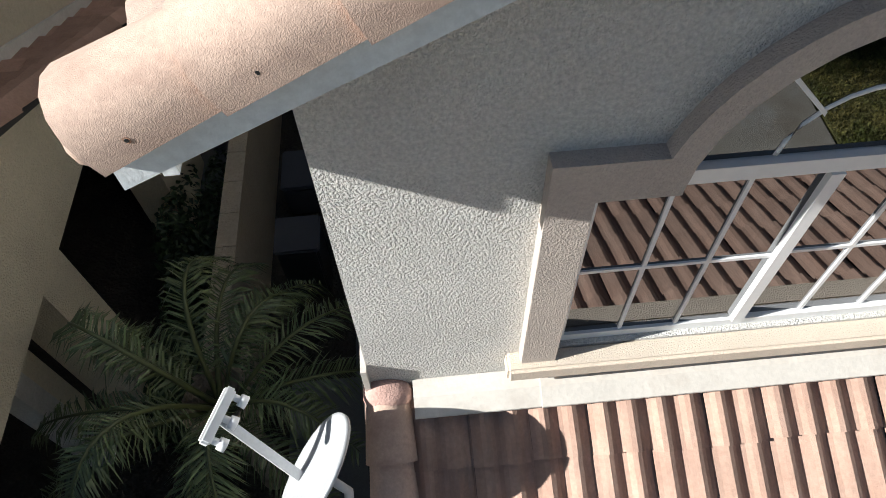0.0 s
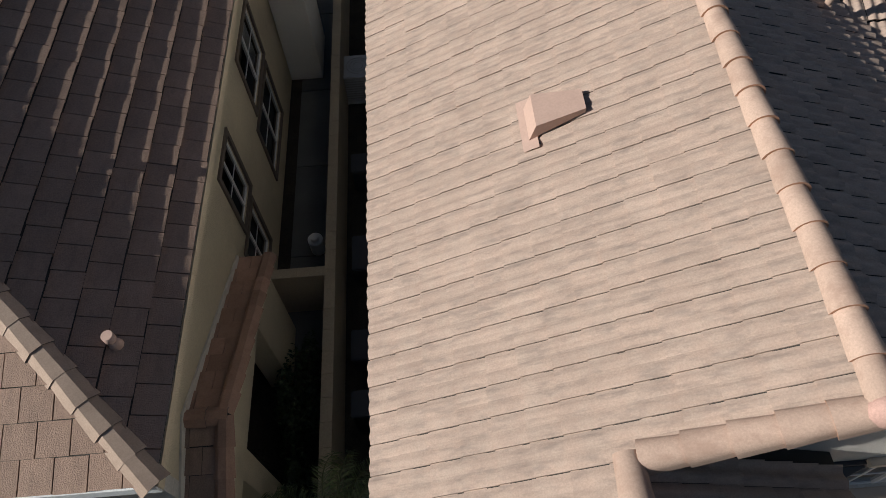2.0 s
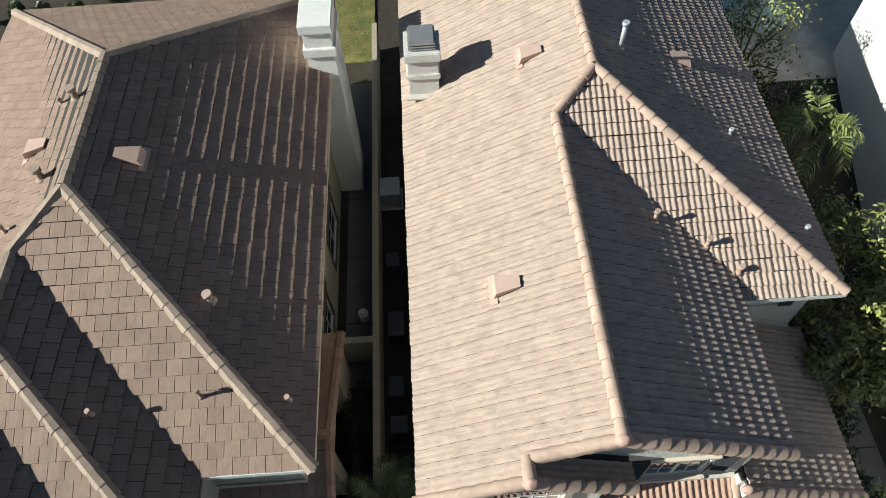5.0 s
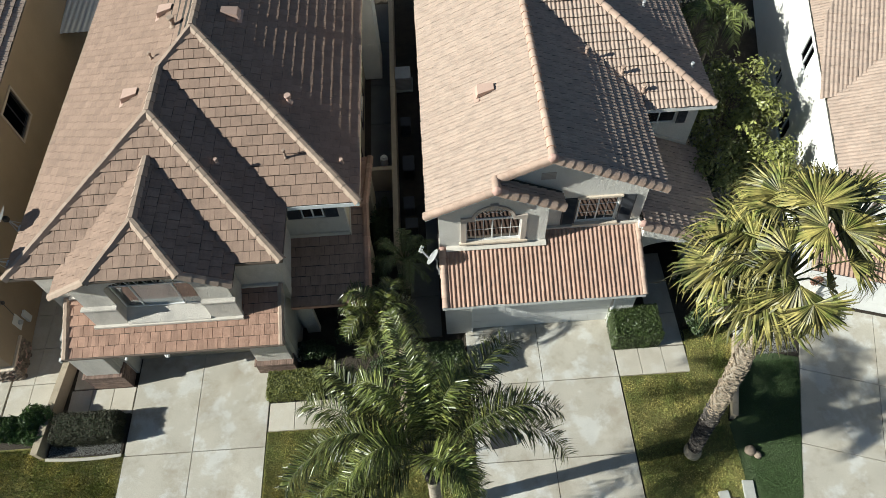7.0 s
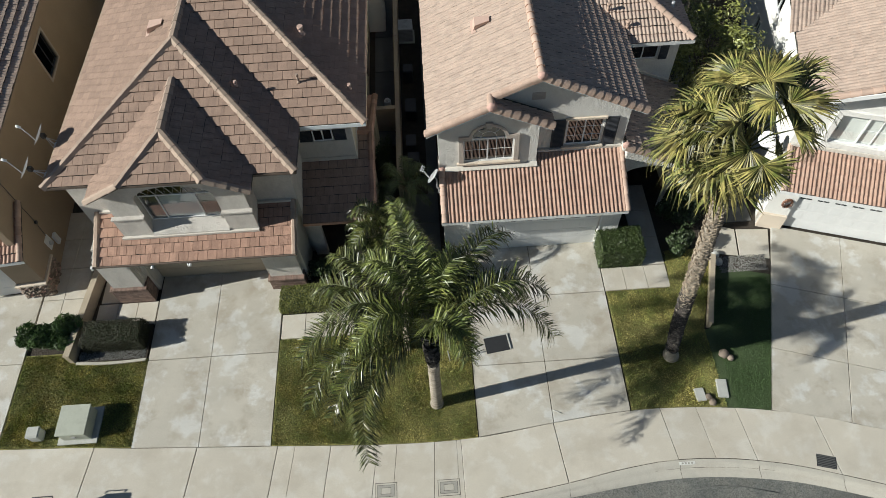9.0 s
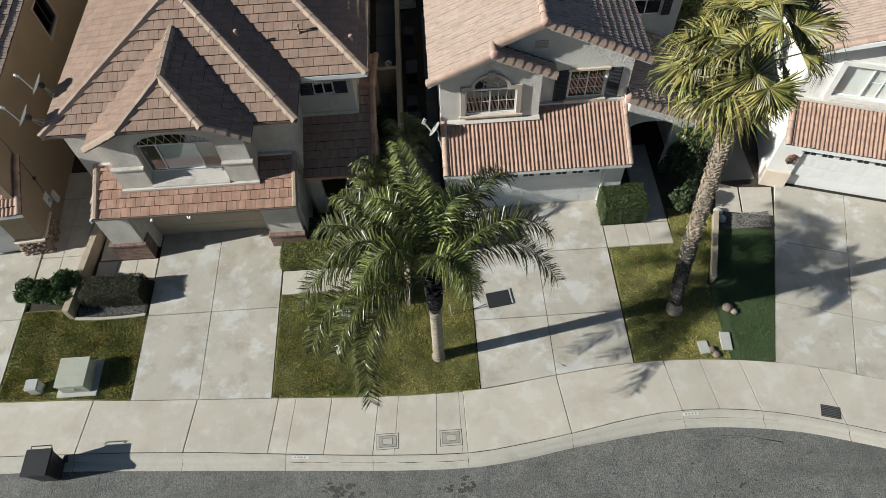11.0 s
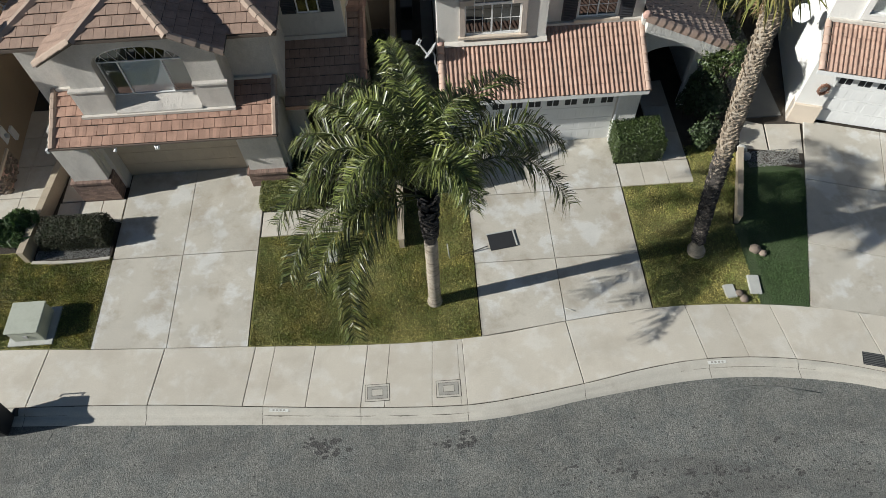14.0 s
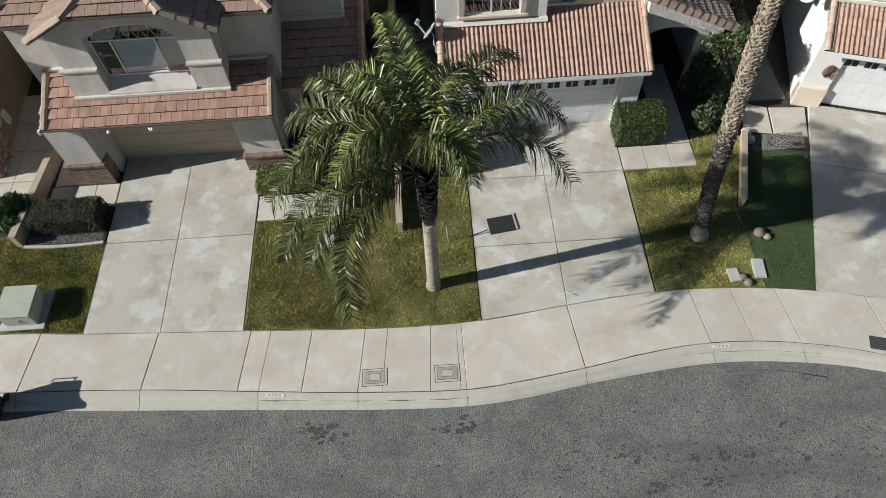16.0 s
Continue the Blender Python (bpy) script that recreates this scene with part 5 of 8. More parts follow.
lay(bay_roof, (JC + JH, JY, JZ), (0, 1, 0), (-1, 0, 0), sJ, [[(JC + JH, JY), (JC + JH, yv0), (JC, yv), (JC, JAY), (JC + JC1, JY)]], TILE_A, FW, FE, 22, lambda u, v: True, bud3)
lay(bay_roof, (JC - JC1, JY, zc), (1, 0, 0), (0, 1, 0), (JR - zc) / (JAY - JY), [[(JC - JC1, JY), (JC + JC1, JY), (JC, JAY)]], TILE_A, FW, FE, 23, lambda u, v: True, bud3)
for a_, b_ in (((JC - JC1, JY, zc), (JC, JAY, JR)), ((JC + JC1, JY, zc), (JC, JAY, JR)), ((JC, JAY, JR), (JC, yv - 0.15, JR))):
    ridge_caps(bay_roof, a_, b_, CAP_A, "ridge", 0.115, 0.36, 0.01)
for sgn in (-1, 1):
    ridge_caps(bay_roof, (JC + sgn * JH, JY + 0.02, JZ + 0.02), (JC + sgn * JC1, JY + 0.02, zc + 0.02), CAP_A, "ridge", 0.10, 0.34, 0.0, "rake_tile")
    beam("barge_board", (JC + sgn * JH, JY + 0.01, JZ), (JC + sgn * JC1, JY + 0.01, zc), 0.04, 0.10, FASCIA_BR_CAP_SHADE, house_2, drop=0.03)
beam("fascia", (JC - JC1, JY + 0.01, zc), (JC + JC1, JY + 0.01, zc), 0.04, 0.09, FASCIA_BR_CAP_SHADE, house_2, drop=0.03)
bay_2 = prism("bay_wall", [(-11.38, 3.1), (-6.82, 3.1), (-6.82, 5.62), (JC + JC1, zc - 0.12), (JC - JC1, zc - 0.12), (-11.38, 5.62)], "y", -0.45, 0.35, STUCCO_A2, house_2, "pale grey stucco bay with a deep window recess")
arch_w = [(-10.40, 3.42), (-7.78, 3.42), (-7.78, 5.02)] + [(-9.09 + 1.31 * math.cos(math.pi * i / 20), 5.02 + 0.62 * math.sin(math.pi * i / 20)) for i in range(1, 20)] + [(-10.40, 5.02)]
cut(bay_2, arch_w, "y", -0.8, 0.6)
FY = -0.20                                  # the glass stands back in the arched recess
window(house_2, Matrix.Translation((0, FY, 0)), -10.36, -7.84, 3.68, 4.96, [-10.36, -9.78, -8.50, -7.84], [(1, 1), (1, 1), (1, 1)], VINYL, glass=GLASS_CLEAR, blind=[(-9.76, -8.52, CURTAIN), (-10.3, -9.80, SHUTTER), (-8.48, -7.88, SHUTTER)], rail=0.03)
fl = prism("window", [(-9.10 + 1.27 * math.cos(math.pi * i / 20), 4.97 + 0.5 * math.sin(math.pi * i / 20)) for i in range(21)], "y", FY, FY + 0.006, GLASS, house_2, "low arched fanlight with lattice bars")
fl.visible_shadow = False
for k in range(9):
    x = -10.28 + k * 0.27
    for xa, xb, yy in ((x, x + 0.17, FY - 0.012), (x + 0.27, x + 0.08, FY - 0.016)):
        z_top = 4.97 + 0.5 * math.sqrt(max(0.02, 1 - ((xb + 9.10) / 1.27) ** 2))
        beam("bar", (xa, yy, 4.97), (xb, yy + 0.001, z_top), 0.014, 0.014, VINYL, fl)
for k in range(20):
    t0, t1 = math.pi * k / 20, math.pi * (k + 1) / 20
    beam("arch_rail", (-9.10 + 1.27 * math.cos(t0), FY - 0.01, 4.97 + 0.5 * math.sin(t0)), (-9.10 + 1.27 * math.cos(t1), FY - 0.0099, 4.97 + 0.5 * math.sin(t1)), 0.03, 0.03, VINYL, fl)
prism("fan_surround", [(-10.42, 4.97)] + [(-9.10 - 1.27 * math.cos(math.pi * i / 20), 4.97 + 0.5 * math.sin(math.pi * i / 20)) for i in range(21)] + [(-7.76, 4.97), (-7.76, 5.66), (-10.42, 5.66)], "y", FY, FY + 0.08, STUCCO_A2, house_2)
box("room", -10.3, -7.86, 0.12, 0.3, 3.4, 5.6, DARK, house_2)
# base blocks and ledges of the bay's corners
for xa, xb in ((-11.46, -10.40), (-7.76, -6.76)):
    box("pillar_base", xa, xb, -0.56, -0.44, 3.1, 4.16, STUCCO_A2, house_2, bevel=0.01)
    box("ledge", xa - 0.03, xb + 0.03, -0.60, -0.43, 4.16, 4.24, STUCCO_A2, house_2, bevel=0.012)
bm = bmesh.new()
sv = [bm.verts.new(p) for p in ((-10.4, -0.62, 3.22), (-7.76, -0.62, 3.22), (-7.76, -0.62, 3.32), (-10.4, -0.62, 3.32), (-10.4, -0.17, 3.22), (-7.76, -0.17, 3.22), (-7.76, -0.17, 3.66), (-10.4, -0.17, 3.66))]
for f in ((0, 1, 2, 3), (3, 2, 6, 7), (0, 3, 7, 4), (1, 5, 6, 2), (4, 7, 6, 5), (0, 4, 5, 1)):
    bm.faces.new([sv[i] for i in f])
bmesh.ops.recalc_face_normals(bm, faces=bm.faces)
part("window_sill", bm, STUCCO_A2, house_2, "sloping pale stucco sill")
beam("flashing", (-11.5, -0.62, 3.27), (-6.75, -0.62, 3.27), 0.1, 0.09, FLASH, house_2)

# garage
GAX0, GAX1, GAY, GAZ, sG = -12.55, -5.52, -1.45, 2.80, 0.42
zg = GAZ + sG * (0.36 - GAY)
roof_ga = deck("garage_roof", [[(GAX0, GAY, GAZ), (GAX1, GAY, GAZ), (GAX1, 0.36, zg), (GAX0, 0.36, zg)]], DECK, house_2, 0.1)
lay(roof_ga, (GAX0, GAY, GAZ), (1, 0, 0), (0, 1, 0), sG, [[(GAX0 + 0.2, GAY), (GAX1 - 0.12, GAY), (GAX1 - 0.12, 0.36), (GAX0 + 0.2, 0.36)]], TILE_A2, FW, FE, 17, lambda u, v: True, [300])
ridge_caps(roof_ga, (GAX0 + 0.1, GAY, GAZ + 0.01), (GAX0 + 0.1, 0.34, zg), CAP_A, "ridge", 0.09, 0.34, 0.02, "rake_tile")
ridge_caps(roof_ga, (GAX1 - 0.06, GAY, GAZ + 0.01), (GAX1 - 0.06, 0.34, zg), CAP_A, "ridge", 0.08, 0.34, 0.02, "rake_tile")
beam("gutter", (GAX0 - 0.02, GAY - 0.02, GAZ + 0.0), (GAX1, GAY - 0.02, GAZ + 0.0), 0.05, 0.06, FASCIA_BR_CAP_SHADE, house_2)
box("gutter_end", GAX0 - 0.09, GAX0 - 0.02, GAY - 0.07, GAY + 0.05, GAZ - 0.12, GAZ + 0.02, WHITE, house_2)
beam("flashing", (GAX0 + 0.2, 0.30, zg + 0.08), (-11.4, 0.30, zg + 0.08), 0.1, 0.09, FLASH, house_2)
beam("flashing", (-6.8, 0.30, zg + 0.08), (-5.62, 0.30, zg + 0.08), 0.1, 0.09, FLASH, house_2)
head = box("garage_wall", -12.75, -5.75, -1.02, -0.80, -0.05, 2.75, STUCCO_A2, house_2)
cut(head, rect(-11.55, -6.95, -0.3, 2.30), "y", -1.3, -0.5)
box("garage_side_wall", -12.75, -12.55, -0.80, 0.55, -0.1, 2.9, STUCCO_A2, house_2)
box("garage_side_wall", -5.82, -5.62, -0.80, 0.55, -0.1, 2.92, STUCCO_A2, house_2)
box("reveal", -11.56, -11.40, -0.80, -0.15, -0.05, 2.4, STUCCO_A2, house_2)
box("reveal", -7.10, -6.94, -0.80, -0.15, -0.05, 2.4, STUCCO_A2, house_2)
garage_door(house_2, Matrix.Translation((0, -0.28, 0)), -11.42, -7.08, 2.28, GARAGE_A, 8)
box("room", -11.4, -7.1, -0.18, -0.1, -0.05, 2.3, DARK, house_2)


def brick_pier(x0, x1, y0, y1, h):
    """A pier faced with small courses of brick, a rowlock on top."""
    base = box("pier", x0 + 0.02, x1 - 0.02, y0 + 0.02, y1 - 0.02, -0.08, h, MORTAR, house_2, "dark brick pier")
    shared = None
    bw, bh = 0.20, 0.065
    for r in range(int(h / 0.075)):
        z = r * 0.075
        for fx in range(int((x1 - x0) / 0.21) + 1):
            xa = x0 + fx * 0.21 + (0.1 if r % 2 else 0) - 0.1
            a, b = max(xa, x0), min(xa + bw, x1)
            if b - a > 0.05:
                o = mesh_object("brick", *box_data(b - a, 0.03, bh), BRICK, base) if shared is None else new("brick", shared)
                shared = shared or o.data
                o.parent = base
                o.location, o.scale = (a, y0 - 0.004, z), ((b - a) / shared_w[0], 1, 1)
        for fy in range(int((y1 - y0) / 0.21) + 1):
            ya = y0 + fy * 0.21 + (0.1 if r % 2 == 0 else 0) - 0.1
            a, b = max(ya, y0), min(ya + bw, y1)
            if b - a > 0.05:
                for xx in (x0 - 0.004 + 0.03, x1 + 0.004):
                    o = new("brick", shared)
                    o.parent = base
                    o.rotation_euler, o.location, o.scale = (0, 0, radians(90)), (xx, a, z), ((b - a) / shared_w[0], 1, 1)
    for fx in range(int((x1 - x0 + 0.06) / 0.08)):
        bx = box("brick", x0 - 0.03 + fx * 0.08, x0 - 0.03 + fx * 0.08 + 0.07, y0 - 0.04, y1 + 0.02, h, h + 0.10, BRICK, base)
    return base


shared_w = [0.2]


def box_data(w, d, h):
    shared_w[0] = w
    v = [(x, y, z) for z in (0, h) for y in (0, d) for x in (0, w)]
    return v, [(0, 2, 3, 1), (4, 5, 7, 6), (0, 1, 5, 4), (2, 6, 7, 3), (0, 4, 6, 2), (1, 3, 7, 5)]


brick_pier(-12.82, -11.50, -1.32, -0.80, 0.86)
brick_pier(-7.02, -5.70, -1.16, -0.80, 0.62)
box("pier_shaft", -12.72, -11.58, -1.24, -0.80, 0.96, 2.72, STUCCO_A2, house_2, bevel=0.01)
for x_, lean_ in ((-10.55, -0.05), (-9.35, 0.06), (-9.22, -0.06)):
    lamp_ = tube("flood_lamp", [(x_, -1.42, 2.66), (x_ + lean_, -1.50, 2.56)], 0.035, VINYL, house_2, r_end=0.055)
for i in range(4):
    box("number_bar", -6.62 + i * 0.085, -6.56 + i * 0.085, -1.035, -1.022, 2.42, 2.54, BLACK_PL, house_2)
box("number_plate", -6.67, -6.26, -1.028, -1.02, 2.38, 2.58, VINYL, house_2)

# porch with its own low roof
PX0, PX1, PR_Y, PR_Z, PF_Y, PF_Z, PB_Y, PB_Z = -5.44, -2.80, 3.25, 3.62, 0.02, 2.50, 6.5, 2.32
sP, sP2 = (PR_Z - PF_Z) / (PR_Y - PF_Y), (PR_Z - PB_Z) / (PB_Y - PR_Y)
roof_p = deck("porch_roof", [[(PX0, PF_Y, PF_Z), (PX1, PF_Y, PF_Z), (PX1, PR_Y, PR_Z), (PX0, PR_Y, PR_Z)],
                             [(-3.45, PR_Y, PR_Z), (PX1, PR_Y, PR_Z), (PX1, PB_Y, PB_Z), (-3.45, PB_Y, PB_Z)]], DECK, house_2, 0.1)
lay(roof_p, (PX0, PF_Y, PF_Z), (1, 0, 0), (0, 1, 0), sP, [[(PX0, PF_Y), (PX1 - 0.1, PF_Y), (PX1 - 0.1, PR_Y), (PX0, PR_Y)]], TILE_A, FW, FE, 18, lambda u, v: True, [300])
lay(roof_p, (PX1, PB_Y, PB_Z), (-1, 0, 0), (0, -1, 0), sP2, [[(PX1 - 0.1, PB_Y), (-3.4, PB_Y), (-3.4, PR_Y), (PX1 - 0.1, PR_Y)]], TILE_A2, FW, FE, 19)
ridge_caps(roof_p, (PX1 - 0.05, PF_Y, PF_Z + 0.01), (PX1 - 0.05, PR_Y, PR_Z + 0.01), TILE_A2, "ridge", 0.10, 0.36, 0.02, "rake_tile")
ridge_caps(roof_p, (PX1 - 0.05, PB_Y, PB_Z + 0.01), (PX1 - 0.05, PR_Y, PR_Z + 0.01), TILE_A2, "ridge", 0.10, 0.36, 0.02, "rake_tile")
ridge_caps(roof_p, (PX1, PR_Y, PR_Z), (-3.36, PR_Y, PR_Z), TILE_A2, "ridge", 0.10, 0.36, 0.03)
beam("fascia", (PX0, PF_Y, PF_Z), (PX1, PF_Y, PF_Z), 0.05, 0.14, TILE_A2, house_2)
beam("flashing", (-3.36, 2.25, 3.42), (-3.36, PR_Y, PR_Z + 0.14), 0.03, 0.14, FLASH, house_2)
beam("flashing", (-3.36, PR_Y, PR_Z + 0.14), (-3.36, PB_Y, PB_Z + 0.14), 0.03, 0.14, FLASH, house_2)
beam("flashing", (-5.42, 2.26, 3.46), (-3.40, 2.26, 3.46), 0.03, 0.16, FLASH, house_2)
porch = prism("porch_wall", [(0.30, -0.1), (6.3, -0.1), (6.3, PB_Z), (PR_Y, PR_Z - 0.12), (0.30, PF_Z + 0.02)], "x", -3.31, -2.90, STUCCO_A, house_2)
cut(porch, rect(0.75, 2.74, -0.3, 2.44), "x", -3.6, -2.6)
cut(porch, rect(3.18, 5.12, -0.3, 2.42), "x", -3.6, -2.6)
front_p = box("porch_wall", -5.42, -3.32, 0.35, 0.55, -0.1, 2.52, STUCCO_A2, house_2)
cut(front_p, rect(-4.95, -3.5, -0.3, 2.1), "y", 0.1, 0.8)

# windows
cut(wing_2, rect(-5.28, -3.60, 4.28, 4.86), "y", 2.1, 2.7)
window(house_2, Matrix.Translation((0, 2.36, 0)), -4.80, -4.08, 4.28, 4.86, [-4.80, -4.44, -4.08], (1, 1), VINYL)
shutter(-5.28, -4.84, 2.36, 4.26, 4.88, house_2)
shutter(-4.04, -3.60, 2.36, 4.26, 4.88, house_2)
M_SIDE = Matrix.Translation((-3.43, 0, 0)) @ Matrix.Rotation(radians(90), 4, "Z")
for y0, y1, z0, z1 in ((7.25, 8.2, 2.2, 3.6), (10.05, 11.75, 2.3, 3.6), (6.85, 8.0, 0.65, 1.98), (9.75, 11.65, 0.62, 2.05)):
    cut(side_2, rect(y0, y1, z0, z1), "x", -3.8, -3.1)
    window(house_2, M_SIDE, y0, y1, z0, z1, [y0, (y0 + y1) / 2, y1], (1, 2), VINYL, rail=0.03)
    tr = prism("window_trim", rect(y0 - 0.09, y1 + 0.09, z0 - 0.09, z1 + 0.09), "x", -3.385, -3.34, FASCIA_BR_CAP_SHADE, house_2)
    cut(tr, rect(y0, y1, z0, z1), "x", -3.8, -3.1)

# chimney, vents, pipes
ch2 = box("chimney", -3.35, -2.55, 13.4, 15.0, 0.0, 7.0, STUCCO_C, house_2, "pale stucco chimney on the side wall", bevel=0.01)
box("band", -3.42, -2.48, 13.33, 15.07, 6.2, 6.5, STUCCO_C, ch2, bevel=0.02)
box("band", -3.42, -2.48, 13.33, 15.07, 7.0, 7.3, STUCCO_C, ch2, bevel=0.02)


def zr2(x):
    return AEZ + sBx * (AX1 - x)


def zl2(x):
    return AEZ + sL * (x - AX0)


roof_vent(roof_2, (-6.65, 8.75, zr2(-6.65)), (-1, 0), sBx, VENT_PINK, 0.5)
roof_vent(roof_2, (-9.6, 9.4, zl2(-9.6)), (1, 0), sL, VENT_PINK, 0.5)
roof_vent(roof_2, (-10.2, 5.6, zl2(-10.2)), (1, 0), sL, VENT_PINK, 0.5)
vent_pipe(roof_2, (-4.93, 5.35, zr2(-4.93)), 0.3, 0.07, VENT_PINK)
vent_pipe(roof_2, (-3.3, 3.3, zr2(-3.3)), 0.18, 0.04, VENT_PINK)
vent_pipe(roof_2, (-5.0, 3.35, AEZ + sB * (3.35 - B_Y)), 0.35, 0.035, CAP_A)
vent_pipe(roof_2, (-7.0, 3.0, AEZ + sMx * (M1 + 7.0)), 0.2, 0.035, VENT_PINK)
vent_pipe(roof_2, (-8.5, 10.6, zl2(-8.5)), 0.35, 0.08, CAP_A)
vent_pipe(roof_2, (-8.75, 8.2, zl2(-8.75)), 0.35, 0.08, CAP_A)
vent_pipe(roof_2, (-9.4, 7.0, zl2(-9.4)), 0.25, 0.035, CAP_A)
vent_pipe(roof_2, (-9.0, 10.7, zl2(-9.0)), 0.2, 0.035, CAP_A)

# ---- low walls, fences and the neighbours ----
def wall_run(name, label, a, b, w, h, mat=BLOCK, cap=True):
    """A masonry wall from a to b with a rounded cap."""
    a, b = Vector((*a, 0)), Vector((*b, 0))
    ob = thing(name, label, "wall", kind="structure")
    beam("masonry", a + Vector((0, 0, h)), b + Vector((0, 0, h)), w, h + 0.1, mat, ob)
    if cap:
        d = (b - a).normalized()
        n_ = max(1, round((b - a).length / 0.42))
        st = (b - a) / n_
        for i in range(n_):
            p = a + st * i + Vector((0, 0, h + 0.045))
            c = beam("coping", p + d * 0.004, p + st - d * 0.004, w + 0.05, 0.05, mat, ob)
    return ob


wall_run("low_wall_1", "low tan masonry wall with a rounded coping between two gardens", (-1.95, -4.1), (-1.95, -0.3), 0.16, 0.45)
wall_run("fence_wall_1", "tan block wall along the shaded side passage", (-1.98, 2.6), (-1.98, 21.0), 0.15, 1.3)
wall_run("fence_wall_2", "tan block wall across the side passage", (-3.1, 6.75), (-2.06, 6.75), 0.15, 1.3)
wall_run("low_wall_2", "pale concrete edging between lawn and turf", (8.92, -3.95), (9.8, -1.1), 0.13, 0.3, BLOCK)
wall_run("low_wall_3", "tan masonry garden wall beside a pebble bed", (-14.1, -3.7), (-13.75, 0.2), 0.18, 0.5)
wall_run("fence_wall_3", "low block wall in the side garden", (10.1, 5.9), (10.1, 21.0), 0.15, 0.9)
wall_run("fence_wall_4", "tan block wall at the back of the gardens", (-30, 26.5), (34, 26.5), 0.18, 1.7)

ROT_C = math.atan2(C_DIR.y, C_DIR.x) - math.pi / 2
house_3 = thing("house", "two-storey white stucco house with rose barrel tiles", "house", at=(*c_pt(-0.22, 7.75), 0))
house_3.rotation_euler = (0, 0, ROT_C)
# local plan: x across, y back from the garage front
box("side_wall", -0.35, -0.1, 1.2, 19.0, -0.1, 5.75, STUCCO_C, house_3)
box("garage_pier", -0.35, 0.55, -0.1, 0.35, -0.1, 0.75, SILL_B, house_3)
c_front = box("garage_wall", -0.35, 7.0, 0.0, 0.25, -0.1, 2.65, STUCCO_C, house_3)
cut(c_front, rect(0.55, 5.4, -0.3, 2.15), "y", -0.4, 0.6)
garage_door(house_3, Matrix.Translation((0, 0.12, 0)), 0.55, 5.4, 2.12, GARAGE_W, 8)
box("room", 0.55, 5.4, 0.26, 0.4, 0, 2.2, DARK, house_3)
box("garage_side_wall", -0.35, -0.1, 0.25, 1.2, -0.1, 2.9, STUCCO_C, house_3)
roof_c = deck("garage_roof", [[(-0.35, -0.45, 2.62), (7.2, -0.45, 2.62), (7.2, 1.25, 3.33), (-0.35, 1.25, 3.33)]], DECK, house_3, 0.1)
lay(roof_c, (-0.35, -0.45, 2.62), (1, 0, 0), (0, 1, 0), 0.42, [[(-0.15, -0.45), (7.2, -0.45), (7.2, 1.22), (-0.15, 1.22)]], TILE_G, TW, TE, 61, lambda u, v: u < 4, [150], "barrel_fine")
ridge_caps(roof_c, (-0.27, -0.45, 2.64), (-0.27, 1.2, 3.35), CAP_B, "round", 0.1, TE, -0.02, "rake_tile")
beam("fascia", (-0.38, -0.45, 2.62), (7.2, -0.45, 2.62), 0.04, 0.15, WHITE, house_3)
c_up = prism("front_wall", [(-0.35, 3.0), (7.0, 3.0), (7.0, 5.7), (3.3, 7.2), (-0.35, 5.7)], "y", 1.2, 1.42, STUCCO_C, house_3)
cut(c_up, rect(0.75, 2.65, 3.75, 5.1), "y", 0.9, 1.7)
window(house_3, Matrix.Translation((0, 1.28, 0)), 0.75, 2.65, 3.75, 5.1, [0.75, 1.7, 2.65], [(1, 1), (2, 2)], VINYL, glass=GLASS_CLEAR, blind=[(0.8, 2.6, BLIND)])
trc = prism("window_trim", rect(0.55, 2.85, 3.55, 5.28), "y", 1.12, 1.205, STUCCO_C, house_3)
cut(trc, rect(0.75, 2.65, 3.75, 5.1), "y", 0.9, 1.7)
beam("flashing", (-0.3, 1.15, 3.44), (7, 1.15, 3.44), 0.1, 0.09, FLASH, house_3)
wx, wy = (house_3.matrix_basis @ Vector((0.25, -0.05, 0))).xy
wreath = thing("wreath", "dry reddish-brown twig wreath hanging on the white wall", "wreath", at=(wx, wy, 1.55))
TWIG = material("dry_twigs", (0.20, 0.105, 0.07), 0.9, 0.3, 6, 40, 0.2, piece=0.5)
ring_c = [Vector((math.cos(k * 0.7854 * 0.97) * 0.17, -0.03 - 0.04 * math.sin(k * 1.9), math.sin(k * 0.7854 * 0.97) * 0.2)) for k in range(260)]
leaf_mesh("foliage", ring_c, [c.normalized() for c in ring_c], 0.11, TWIG, wreath, 12, 0.3, 1.2)
tube("hoop", [(math.cos(k * math.pi / 8) * 0.17, 0.0, math.sin(k * math.pi / 8) * 0.2) for k in range(17)], 0.03, TWIG, wreath, sides=6)
roof_c2 = deck("roof", [[(-0.75, 0.75, 5.72), (3.3, 0.75, 7.42), (3.3, 12, 7.42), (-0.75, 12, 5.72)],
                        [(3.3, 0.75, 7.42), (7.4, 0.75, 5.72), (7.4, 12, 5.72), (3.3, 12, 7.42)],
                        [(-0.75, 5.4, 5.72), (3.3, 9.4, 7.42), (7.4, 5.4, 5.74)],
                        [(-0.75, 5.4, 5.73), (-0.75, 19, 5.73), (3.3, 15, 7.43), (3.3, 9.4, 7.43)]], DECK, house_3, 0.1)
sc = 1.70 / 4.05
lay(roof_c2, (-0.75, 19.0, 5.72), (0, -1, 0), (1, 0, 0), sc, [[(-0.75, 0.75), (3.3, 0.75), (3.3, 12), (-0.75, 12)], [(-0.75, 12), (3.3, 12), (3.3, 15), (-0.75, 19)]], TILE_B, TW, TE, 62, None, None, "barrel_even")
